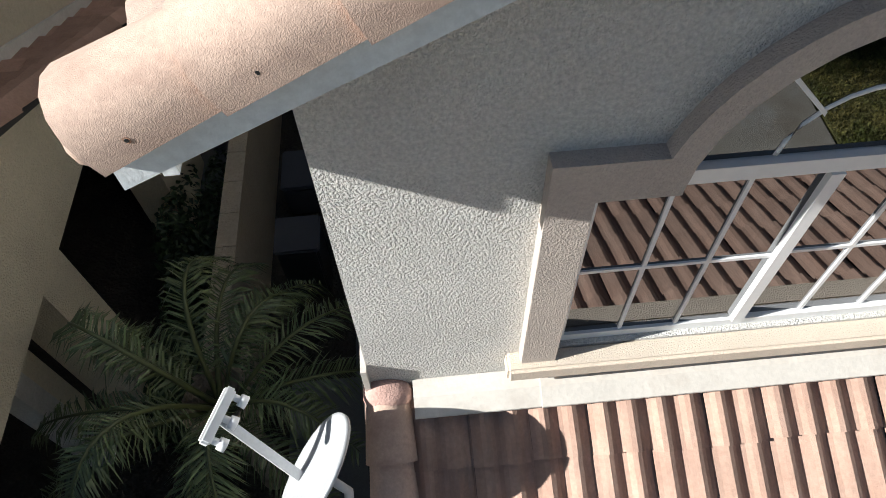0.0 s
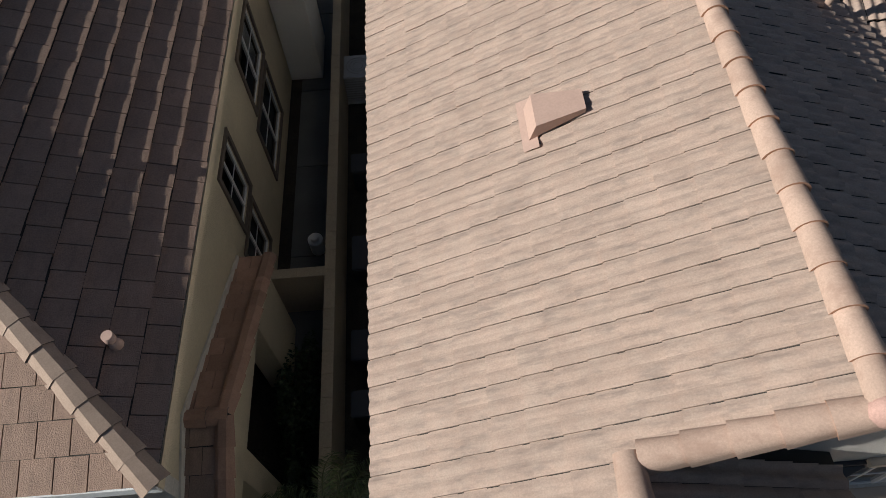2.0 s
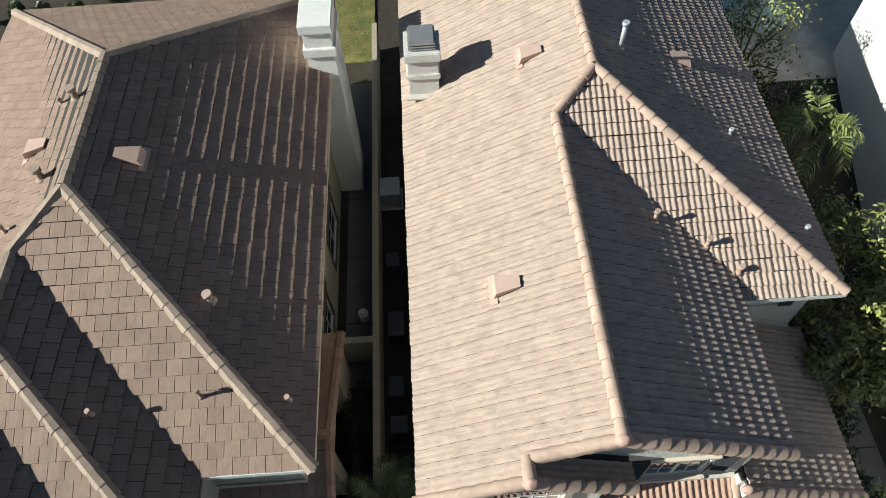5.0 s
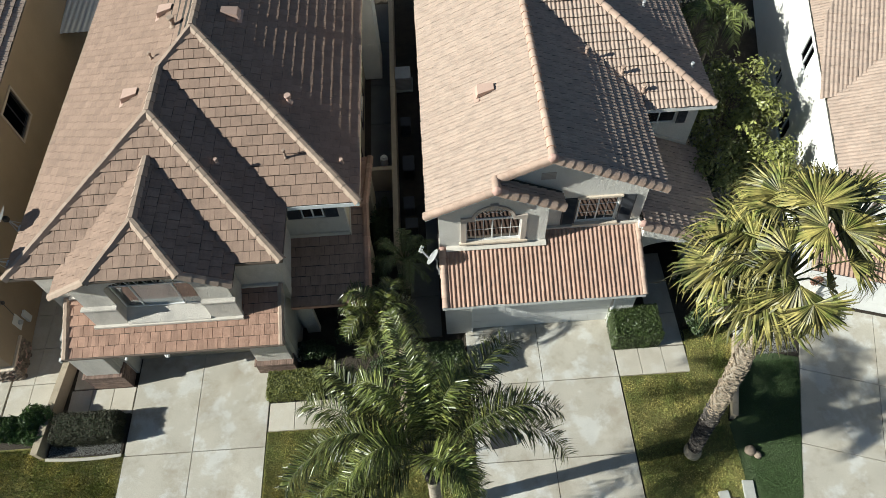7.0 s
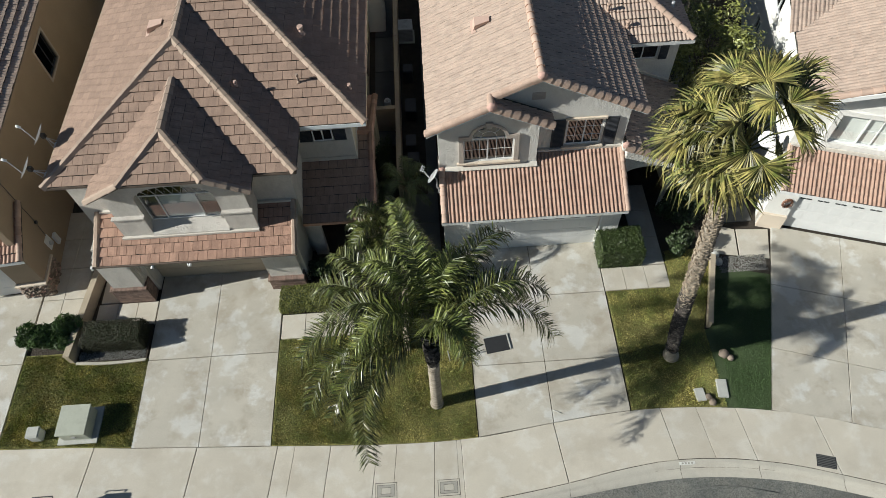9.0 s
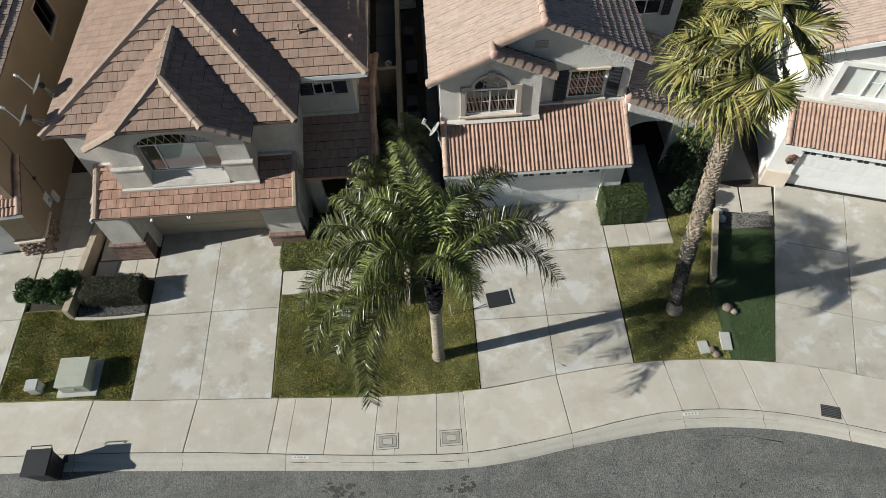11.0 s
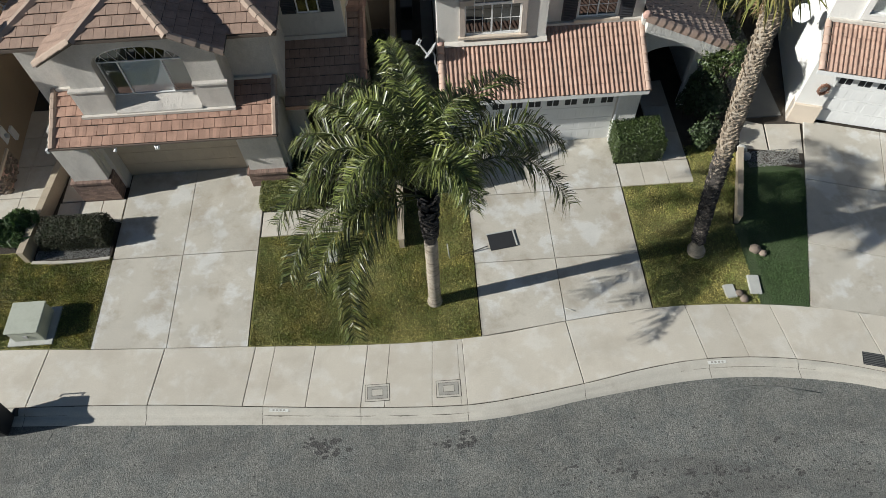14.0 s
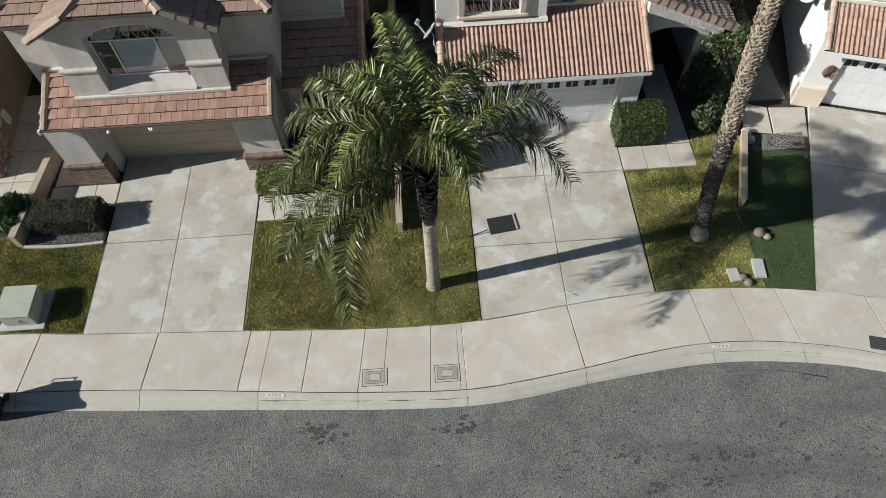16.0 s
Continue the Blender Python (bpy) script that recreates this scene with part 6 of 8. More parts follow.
lay(roof_c2, (7.4, 0.75, 5.72), (0, 1, 0), (-1, 0, 0), sc, [[(7.4, 0.75), (7.4, 15), (3.3, 15), (3.3, 0.75)]], TILE_B, TW, TE, 63, None, None, "barrel")
lay(roof_c2, (-1.0, 4.2, 5.76), (1, 0, 0), (0, 1, 0), 0.40, [[(-1.0, 4.2), (1.0, 4.9), (5.0, 9.4), (0.0, 9.4), (-1.0, 7.0)]], TILE_B, TW, TE, 64, None, None, "barrel_even")
beam("fascia", (-0.75, 0.75, 5.72), (3.3, 0.75, 7.42), 0.04, 0.17, WHITE, house_3, drop=0.02)
beam("fascia", (-0.75, 0.75, 5.72), (-0.75, 19, 5.72), 0.04, 0.14, WHITE, house_3)
ridge_caps(roof_c2, (-0.72, 0.8, 5.76), (3.3, 0.8, 7.46), CAP_B, "round", 0.115, TE, -0.02, "rake_tile")
ridge_caps(roof_c2, (3.3, 0.8, 7.46), (3.3, 15, 7.46), CAP_B, "round", 0.125, 0.37, 0.04)
csw = bpy.data.objects["side_wall.001"]
M_CS = Matrix.Translation((-0.28, 0, 0)) @ Matrix.Rotation(radians(-90), 4, "Z")
for y0, y1, z0, z1 in ((7.9, 9.1, 3.6, 4.7), (6.6, 7.9, 0.9, 2.1), (9.6, 10.4, 1.2, 2.0)):
    cut(csw, rect(y0, y1, z0, z1), "x", -0.6, 0.2)
    window(house_3, M_CS, -y1, -y0, z0, z1, [-y1, -(y0 + y1) / 2, -y0], (1, 1), VINYL)
TURN_C = Matrix.Translation((-0.35, 1.2, 0)) @ Matrix.Rotation(radians(3.9), 4, "Z") @ Matrix.Translation((0.35, -1.2, 0))
for ob_ in [csw, roof_c2] + [o for o in house_3.children if o.name.startswith("window") and o.matrix_basis.to_euler().z < -1]:
    ob_.matrix_basis = TURN_C @ ob_.matrix_basis
c_dish = thing("satellite_dish", "white satellite dish on the white house", "satellite dish", at=(11.55, 1.65, 3.55))
bm = bmesh.new()
bmesh.ops.create_uvsphere(bm, u_segments=24, v_segments=12, radius=0.6)
for v in [v for v in bm.verts if v.co.z > -0.44]:
    bm.verts.remove(v)
for v in bm.verts:
    v.co.z = (v.co.z + 0.6) * 1.0
bmesh.ops.solidify(bm, geom=bm.faces[:], thickness=0.012)
for f in bm.faces:
    f.smooth = True
rf = part("reflector", bm, VINYL, c_dish)
rf.rotation_euler = (radians(35), radians(-40), 0)
tube("mast", [(0.25, 0.3, -0.45), (0.1, 0.08, -0.15), (0, 0, 0)], 0.02, GREY_METAL, c_dish)

# the tan house
house_4 = thing("house", "two-storey tan stucco house with barrel tiles", "house", at=(-15.55, -0.35, 0))
house_4.rotation_euler = (0, 0, radians(5))
d_side = box("side_wall", -0.25, 0.0, 0.0, 21.0, -0.1, 5.4, STUCCO_D, house_4)
cut(d_side, rect(8.3, 9.7, 3.1, 4.5), "x", -0.5, 0.2)
M_DS = Matrix.Translation((-0.06, 0, 0)) @ Matrix.Rotation(radians(90), 4, "Z")
window(house_4, M_DS, 8.3, 9.7, 3.1, 4.5, [8.3, 9.0, 9.7], (1, 1), BRONZE)
dtr = prism("window_trim", rect(8.2, 9.8, 3.0, 4.6), "x", -0.005, 0.03, TRIM_B, house_4)
cut(dtr, rect(8.3, 9.7, 3.1, 4.5), "x", -0.5, 0.2)
d_front = box("garage_wall", -6.5, 0.0, -0.25, -0.002, -0.1, 2.65, STUCCO_D, house_4)
cut(d_front, rect(-5.8, -1.0, -0.3, 2.15), "y", -0.6, 0.4)
garage_door(house_4, Matrix.Translation((0, -0.1, 0)), -5.8, -1.0, 2.12, GARAGE_W, 8)
box("room", -5.8, -1.0, 0.0, 0.2, 0, 2.2, DARK, house_4)
roof_d = deck("garage_roof", [[(-6.8, -0.55, 2.62), (0.22, -0.55, 2.62), (0.22, 1.5, 3.48), (-6.8, 1.5, 3.48)]], DECK, house_4, 0.1)
lay(roof_d, (-6.8, -0.55, 2.62), (1, 0, 0), (0, 1, 0), 0.42, [[(-6.8, -0.55), (0.05, -0.55), (0.05, 1.5), (-6.8, 1.5)]], TILE_G, TW, TE, 71, lambda u, v: u > 4, [100], "barrel")
ridge_caps(roof_d, (0.14, -0.55, 2.64), (0.14, 1.5, 3.5), CAP_B, "round", 0.1, TE, -0.02, "rake_tile")
beam("fascia", (-6.8, -0.55, 2.62), (0.25, -0.55, 2.62), 0.04, 0.15, WHITE, house_4)
roof_d2 = deck("roof", [[(0.35, 1.0, 5.45), (0.35, 21, 5.45), (-4, 17, 7.3), (-4, 5.4, 7.3)], [(0.35, 1.0, 5.45), (-4, 5.4, 7.3), (-8.4, 1.0, 5.45)]], DECK, house_4, 0.1)
lay(roof_d2, (0.35, 1.0, 5.45), (0, 1, 0), (-1, 0, 0), 1.85 / 4.35, [[(0.35, 1.0), (0.35, 21), (-4, 17), (-4, 5.4)]], TILE_B, TW, TE, 72, None, None, "barrel")
lay(roof_d2, (-8.4, 1.0, 5.45), (1, 0, 0), (0, 1, 0), 1.85 / 4.4, [[(-8.4, 1.0), (0.35, 1.0), (-4, 5.4)]], TILE_B, TW, TE, 73, None, None, "barrel")
ridge_caps(roof_d2, (0.35, 1.0, 5.47), (-4, 5.4, 7.32), CAP_B, "round", 0.125, 0.37, 0.04)
beam("fascia", (0.36, 1.0, 5.45), (0.36, 21, 5.45), 0.04, 0.14, STUCCO_D, house_4)
# stone base at the corner
rnd7 = random.Random(77)
pier = box("pier", -1.0, 0.03, -0.36, 0.9, -0.1, 0.75, MORTAR, house_4, "rough field-stone pier base")
for i in range(150):
    bm = bmesh.new()
    bmesh.ops.create_icosphere(bm, subdivisions=1, radius=rnd7.uniform(0.05, 0.09))
    if i % 2:
        c_ = Vector((rnd7.uniform(-1.0, 0.05), -0.36, rnd7.uniform(0, 0.75)))
    else:
        c_ = Vector((0.03, rnd7.uniform(-0.36, 0.9), rnd7.uniform(0, 0.75)))
    for v in bm.verts:
        v.co = Vector((v.co.x * 1.2, v.co.y * 1.2, v.co.z * 0.9)) + c_
    part("stone", bm, STONE, pier)
box("pier_cap", -1.05, 0.08, -0.41, 0.95, 0.75, 0.83, SILL_B, house_4)
box("meter_plate", 0.0, 0.03, 1.16, 1.56, 0.78, 1.34, VINYL, house_4, bevel=0.006)
tube("meter", [(0.03, 1.37, 1.0), (0.13, 1.37, 1.0)], 0.085, GREY_METAL, house_4, sides=18)
box("meter_box", 0.0, 0.10, 1.66, 1.92, 0.45, 0.95, VINYL, house_4, bevel=0.01)
tube("conduit", [(0.02, 1.62, 4.9), (0.02, 1.57, 2.1), (0.02, 1.48, 1.34)], 0.012, IRON, house_4, sides=6)
tube("junction_box", [(0.0, 1.57, 2.1), (0.07, 1.57, 2.1)], 0.07, BRONZE, house_4, sides=14)


def eave_dish(c, mount):
    """A dish turned to the low sun, its mast bent down to a bracket on the eave."""
    dd = thing("satellite_dish", "grey satellite dish on a bent mast at the tiled eave", "satellite dish", "dishes on the eave", at=mount)
    c = Vector(c) - Vector(mount)
    axis = Vector((-0.80, 0.0, 0.58)).normalized()
    turn = axis.to_track_quat("Z", "Y").to_matrix().to_4x4()
    bm = bmesh.new()
    rings = []
    for j in range(7):
        r = 0.41 * j / 6
        rings.append([bm.verts.new((math.cos(k * math.pi / 14) * r * 0.92, math.sin(k * math.pi / 14) * r, 0.32 * r * r)) for k in range(28)] if j else [bm.verts.new((0, 0, 0))])
    for k in range(28):
        bm.faces.new([rings[0][0], rings[1][k], rings[1][(k + 1) % 28]])
    for p, q in zip(rings[1:], rings[2:]):
        for k in range(28):
            bm.faces.new([p[k], q[k], q[(k + 1) % 28], p[(k + 1) % 28]])
    bmesh.ops.solidify(bm, geom=bm.faces[:], thickness=0.014)
    for f in bm.faces:
        f.smooth = True
    bmesh.ops.transform(bm, matrix=Matrix.Translation(c) @ turn, verts=bm.verts)
    part("reflector", bm, GREY_METAL, dd)
    low = c + turn.to_3x3() @ Vector((0, -0.38, 0.05))
    feed = c + axis * 0.58 + Vector((0, 0.05, 0))
    tube("arm", [low, low.lerp(feed, 0.55) - axis * 0.02, feed], 0.018, GREY_METAL, dd)
    tube("receiver", [feed - axis * 0.02, feed + axis * 0.14], 0.045, VINYL, dd, sides=12)
    box("clamp", c.x + 0.02, c.x + 0.16, c.y - 0.07, c.y + 0.07, c.z - 0.14, c.z + 0.02, BLACK_PL, dd, bevel=0.01)
    tube("mast", [c - axis * 0.05, c - axis * 0.16 - Vector((0, 0, 0.06)), Vector((0.0, 0.02, 0.06)), Vector((0.05, 0.02, -0.04))], 0.022, GREY_METAL, dd)
    for dy in (-0.16, 0.2):
        tube("strut", [c - axis * 0.13 - Vector((0, 0, 0.05)), Vector((0.03, dy, 0.0))], 0.010, GREY_METAL, dd, sides=6)
    box("bracket", -0.02, 0.10, -0.09, 0.12, -0.05, 0.035, GREY_METAL, dd, bevel=0.006)


eave_dish((-13.60, 1.88, 5.97), (-13.29, 1.78, 5.52))
eave_dish((-13.65, 0.46, 5.95), (-13.28, 0.49, 5.52))

# ---- plants ----
def feather_frond(pts, rows, leaf, seed, width, plume):
    """Leaflets of one pinnate frond along the rachis points: vertices and faces."""
    rnd = random.Random(seed)
    verts, faces = [], []
    last = len(pts) - 1
    for i in range(rows):
        s = 0.13 + 0.87 * i / rows
        k = min(last - 1, int(s * last))
        p, d = pts[k].lerp(pts[k + 1], s * last - k), (pts[k + 1] - pts[k]).normalized()
        across = d.cross(Vector((0, 0, 1)))
        across = across.normalized() if across.length > 0.05 else Vector((1, 0, 0))
        up = across.cross(d)
        ln = leaf * (0.5 + 0.9 * math.sin(math.pi * min(1, 0.18 + s * 0.76))) * rnd.uniform(0.8, 1.2)
        for side in (-1, 1):
            out = (across * side + d * rnd.uniform(0.45, 0.95) + up * rnd.uniform(-0.3 * plume, plume)).normalized()
            sag = Vector((0, 0, -1)) * ln * rnd.uniform(0.15, 0.85)
            mid = p + out * ln * 0.5 + sag * 0.12
            tip = p + out * ln * 0.88 + sag
            w = (d * 0.8 + up * rnd.uniform(-0.6, 0.6)).normalized() * width * 0.5 * rnd.uniform(0.7, 1.3)
            q = len(verts)
            verts += [p - w * 0.5, p + w * 0.5, mid + w, mid - w, tip]
            faces += [(q, q + 1, q + 2, q + 3), (q + 3, q + 2, q + 4)]
    return verts, faces


def arch(azimuth, swing, mid_out, mid_up, tip_out, tip_up, steps=14):
    """Rachis points from the crown through its mid point to its tip; swing turns the tip sideways."""
    a, b = radians(azimuth), radians(azimuth + swing)
    mid = Vector((math.cos(a) * mid_out, math.sin(a) * mid_out, mid_up))
    tip = Vector((math.cos(b) * tip_out, math.sin(b) * tip_out, tip_up))
    bend = mid * 2 - tip * 0.5
    return [bend * (2 * t * (1 - t)) + tip * (t * t) for t in (i / steps for i in range(steps + 1))]


def ring_fronds(count, length, seed):
    """Arches of a small evenly spread crown."""
    rnd = random.Random(seed)
    out = []
    for k in range(count):
        ln, up = length * rnd.uniform(0.85, 1.1), (0.10, 0.32, 0.55)[k % 3]
        out.append((360 * k / count + rnd.uniform(-9, 9), rnd.uniform(-12, 12), ln * (0.52 - 0.25 * up), ln * (up + 0.08), ln * (0.95 - 0.3 * up), ln * (up * 0.8 - 0.22)))
    return out


def feather_palm(name, label, base, top, crown, r0, r1, fronds, seed, trunk_mat, leaf_mat, leaf=0.42, rows=60, width=0.035, plume=0.6, young_mat=None):
    """A feather palm: ringed trunk, old leaf bases and arched fronds."""
    rnd = random.Random(seed)
    palm = thing(name, label, "palm tree", at=base)
    base, top, crown = Vector(base), Vector(top), Vector(crown)
    n_ = max(8, int((top - base).length / 0.09))
    bm = bmesh.new()
    rings = []
    for i in range(n_ + 1):
        s = i / n_
        p = base.lerp(top, s) - base
        rr = r0 + (r1 - r0) * s
        rr *= 1.0 + (0.08 if i % 2 else -0.03) + rnd.uniform(-0.03, 0.03) + 0.35 * max(0, 0.06 - s) / 0.06
        rings.append([bm.verts.new(p + Vector((math.cos(k * math.pi / 8) * rr, math.sin(k * math.pi / 8) * rr, 0))) for k in range(16)])
    for a, b in zip(rings, rings[1:]):
        for k in range(16):
            f = bm.faces.new([a[k], a[(k + 1) % 16], b[(k + 1) % 16], b[k]])
            f.smooth = True
    bm.faces.new(rings[-1])
    bm.faces.new(rings[0][::-1])
    part("trunk", bm, trunk_mat, palm)
    bm = bmesh.new()
    span = crown - top
    for i in range(int(50 + 90 * max(0.0, span.length - 0.6))):
        s = rnd.random()
        a = rnd.random() * 2 * math.pi
        p = top - base + span * s
        out = Vector((math.cos(a), math.sin(a), 0))
        m = Matrix.Translation(p + out * (r1 * 0.75)) @ (out * (0.25 + 0.4 * s) + Vector((0, 0, 1))).to_track_quat("Z", "Y").to_matrix().to_4x4()
        add_box(bm, -0.055, 0.055, -0.02, 0.02, -0.16, 0.3, m)
    part("crownshaft", bm, BURNT if span.length > 1.2 else TRUNK2, palm)
    for i, f_ in enumerate(fronds):
        pts = arch(*f_)
        v, f = feather_frond(pts, rows, leaf, seed * 100 + i, width, plume)
        fr = mesh_object("frond", v, f, young_mat if young_mat and f_[2] < 1.25 else leaf_mat, palm)
        fr.location = crown - base + Vector((0, 0, rnd.uniform(-0.1, 0.1)))
        tube("stalk", pts, 0.024, RACHIS, fr, sides=5, r_end=0.004)
    return palm


def fan_leaf(seed, radius, stalk, blades=58):
    """A fan leaf: a stalk along +y, folded blades spreading from its tip, split and drooping in their outer half."""
    rnd = random.Random(seed)
    verts, faces = [], []
    hub = Vector((0, stalk, 0))
    for i in range(blades):
        t = radians(-100 + 200 * i / (blades - 1) + rnd.uniform(-2, 2))
        d = Vector((math.sin(t), math.cos(t), 0))
        s = Vector((math.cos(t), -math.sin(t), 0))
        ln = radius * (0.74 + 0.26 * math.cos(t * 0.6)) * rnd.uniform(0.88, 1.1)
        w = radius * 0.027
        cup = Vector((0, 0, 1)) * (abs(math.sin(t)) * 0.30 * ln)
        bend = Vector((0, 0, -1)) * ln * rnd.uniform(0.1, 0.6)
        swing = s * ln * rnd.uniform(-0.12, 0.12)
        q = len(verts)
        p1 = hub + d * ln * 0.42 + cup * 0.38 + Vector((0, 0, rnd.uniform(-0.03, 0.03) * ln))
        p2 = hub + d * ln * 0.78 + cup * 0.75 + bend * 0.35 + swing * 0.4
        p3 = hub + d * ln * 0.97 + cup * 0.65 + bend * 1.15 + swing
        verts += [hub, p1 - s * w, p1 + Vector((0, 0, w * 0.9)), p1 + s * w, p2 - s * w * 0.42, p2 + s * w * 0.42, p3]
        faces += [(q, q + 1, q + 2), (q, q + 2, q + 3), (q + 1, q + 4, q + 2), (q + 2, q + 5, q + 3), (q + 2, q + 4, q + 5), (q + 4, q + 6, q + 5)]
        if rnd.random() < 0.55:
            tip = p2 + d * ln * 0.1 + Vector((0, 0, -1)) * ln * rnd.uniform(0.1, 0.36) + s * rnd.uniform(-0.05, 0.05)
            m2 = p1.lerp(p2, 0.7) + s * w * 0.9
            q = len(verts)
            verts += [m2, m2 + s * w * 0.5, tip]
            faces.append((q, q + 1, q + 2))
    return verts, faces


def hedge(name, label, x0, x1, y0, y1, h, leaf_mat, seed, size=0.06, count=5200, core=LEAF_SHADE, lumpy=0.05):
    """A clipped box hedge: a dark box that paints the shade inside, and a skin of small leaves with an uneven outline.
    """
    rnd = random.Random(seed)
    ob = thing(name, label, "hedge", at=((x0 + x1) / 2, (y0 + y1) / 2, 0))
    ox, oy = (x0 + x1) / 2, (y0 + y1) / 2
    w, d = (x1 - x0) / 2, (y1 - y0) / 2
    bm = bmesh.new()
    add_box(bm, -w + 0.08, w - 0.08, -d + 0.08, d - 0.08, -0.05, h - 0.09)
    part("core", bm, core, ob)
    cs_, ns_ = [], []
    areas = [(2 * w * 2 * d, 0), (2 * w * h, 1), (2 * w * h, 2), (2 * d * h, 3), (2 * d * h, 4)]
    tot = sum(a for a, _ in areas)
    for a, face in areas:
        for _ in range(int(count * a / tot)):
            u, v = rnd.uniform(-1, 1), rnd.uniform(-1, 1)
            if face == 0:
                p, n_ = Vector((u * w, v * d, h)), Vector((0, 0, 1))
            elif face in (1, 2):
                sg = -1 if face == 1 else 1
                p, n_ = Vector((u * w, sg * d, (v + 1) / 2 * h)), Vector((0, sg, 0.3))
            else:
                sg = -1 if face == 3 else 1
                p, n_ = Vector((sg * w, u * d, (v + 1) / 2 * h)), Vector((sg, 0, 0.3))
            edge = max(abs(p.x) / w, abs(p.y) / d) * 0.5 + (p.z / h) * 0.5
            rnd_in = noise.noise(Vector((p.x + ox, p.y + oy, p.z)) * 2.5) * lumpy + rnd.uniform(-0.07, 0.03) - 0.05 * max(0, edge - 0.9) * 10
            cs_.append(p + n_.normalized() * rnd_in)
            ns_.append(n_)
    leaf_mesh("leaves", cs_, ns_, size, leaf_mat, ob, seed, 0.6, 0.9)
    return ob


def bush(name, label, c, radii, leaf_mat, seed, size=0.09, count=2500, category="shrub", lobes=9, strap=False):
    """A loose shrub: leaves over several lumps, with a few stems."""
    rnd = random.Random(seed)
    ob = thing(name, label, category, at=(c[0], c[1], 0))
    cz = c[2]
    lumps = []
    for i in range(lobes):
        d = Vector((rnd.gauss(0, 1), rnd.gauss(0, 1), rnd.gauss(0, 0.8))).normalized() * rnd.uniform(0.25, 0.68)
        lumps.append((Vector((d.x * radii[0], d.y * radii[1], cz + d.z * radii[2])), rnd.uniform(0.32, 0.52)))
    cs_, ns_ = [], []
    for i in range(count):
        p, k = lumps[i % lobes]
        d = Vector((rnd.gauss(0, 1), rnd.gauss(0, 1), rnd.gauss(0, 1) + 0.25)).normalized()
        q = p + Vector((d.x * radii[0], d.y * radii[1], d.z * radii[2])) * k * rnd.uniform(0.65, 1.08)
        if q.z < 0.02:
            q.z = rnd.uniform(0.02, 0.2)
        cs_.append(q)
        ns_.append(d)
    leaf_mesh("leaves", cs_, ns_, size, leaf_mat, ob, seed, 0.22 if strap else 0.55, 0.8)
    for i in range(min(lobes, 6)):
        p, k = lumps[i]
        tube("stem", [(rnd.uniform(-0.1, 0.1), rnd.uniform(-0.1, 0.1), -0.05), p * 0.5 + Vector((0, 0, 0.0)), p], 0.03, BARK, ob, sides=6, r_end=0.01)
    return ob


def tree(name, label, base, height, spread, leaf_mat, seed, count=7000, size=0.13, lean=(0, 0), gaps=0.5):
    """A small tree: trunk, limbs, twigs and leaf clumps at the twig ends."""
    rnd = random.Random(seed)
    ob = thing(name, label, "tree", at=base)
    trunk_top = Vector((lean[0], lean[1], height * 0.42))
    tube("trunk", [(0, 0, -0.1), trunk_top * 0.5 + Vector((0.06, -0.04, 0)), trunk_top], 0.11, BARK, ob, r_end=0.075)
    ends = []
    for i in range(8):
        a = 2 * math.pi * i / 8 + rnd.uniform(-0.4, 0.4)
        e = trunk_top + Vector((math.cos(a) * spread * rnd.uniform(0.35, 0.8), math.sin(a) * spread * rnd.uniform(0.35, 0.8), height * rnd.uniform(0.12, 0.5)))
        m = trunk_top.lerp(e, 0.5) + Vector((0, 0, 0.15))
        limb = tube("limb", [trunk_top - Vector((0, 0, 0.15)), m, e], 0.05, BARK, ob, sides=7, r_end=0.02)
        for j in range(4):
            t = m.lerp(e, rnd.uniform(0.3, 1.0))
            q = t + Vector((rnd.uniform(-1, 1), rnd.uniform(-1, 1), rnd.uniform(-0.2, 0.9))) * spread * 0.32
            tube("twig", [t, q], 0.018, BARK, limb, sides=5, r_end=0.006)
            ends.append(q)
    cs_, ns_ = [], []
    for i in range(count):
        p = ends[rnd.randrange(len(ends))]
        d = Vector((rnd.gauss(0, 1), rnd.gauss(0, 1), rnd.gauss(0, 0.8)))
        q = p + d * spread * 0.125
        cs_.append(q)
        ns_.append(d.normalized() + Vector((0, 0, 0.5)))
    leaf_mesh("crown", cs_, ns_, size, leaf_mat, ob, seed, 0.5, 0.7)
    return ob


# the feather palm on the lawn: azimuth, swing, mid reach and rise, tip reach and rise of each frond
P1 = [(217, 23, 2.05, -0.05, 3.65, -1.0), (190, 14, 2.3, 0.25, 3.8, -1.0), (176, 12, 2.2, 0.95, 3.65, -0.02), (16, -15, 2.1, 0.65, 3.55, -0.75),
      (17, -4, 1.9, 1.75, 3.35, 0.7), (50, -2, 1.9, 1.75, 3.5, 1.0), (102, 2, 1.2, 2.2, 3.1, 2.25), (144, -6, 1.9, 1.75, 3.5, 0.9),
      (158, -2, 2.0, 1.5, 3.5, 0.45), (293, 25, 0.7, 2.1, 1.6, 1.3), (192, 6, 1.0, 1.8, 2.1, 0.7), (61, -11, 1.1, 2.0, 2.1, 1.3), (130, 10, 1.2, 2.0, 2.4, 1.3), (172, 4, 1.5, 1.7, 2.9, 0.6),
      (205, 10, 1.9, 0.5, 3.4, -0.7), (30, -8, 1.6, 1.2, 2.9, 0.2), (88, 8, 1.0, 1.7, 2.3, 1.5), (318, -14, 0.8, 1.9, 1.7, 1.2)]
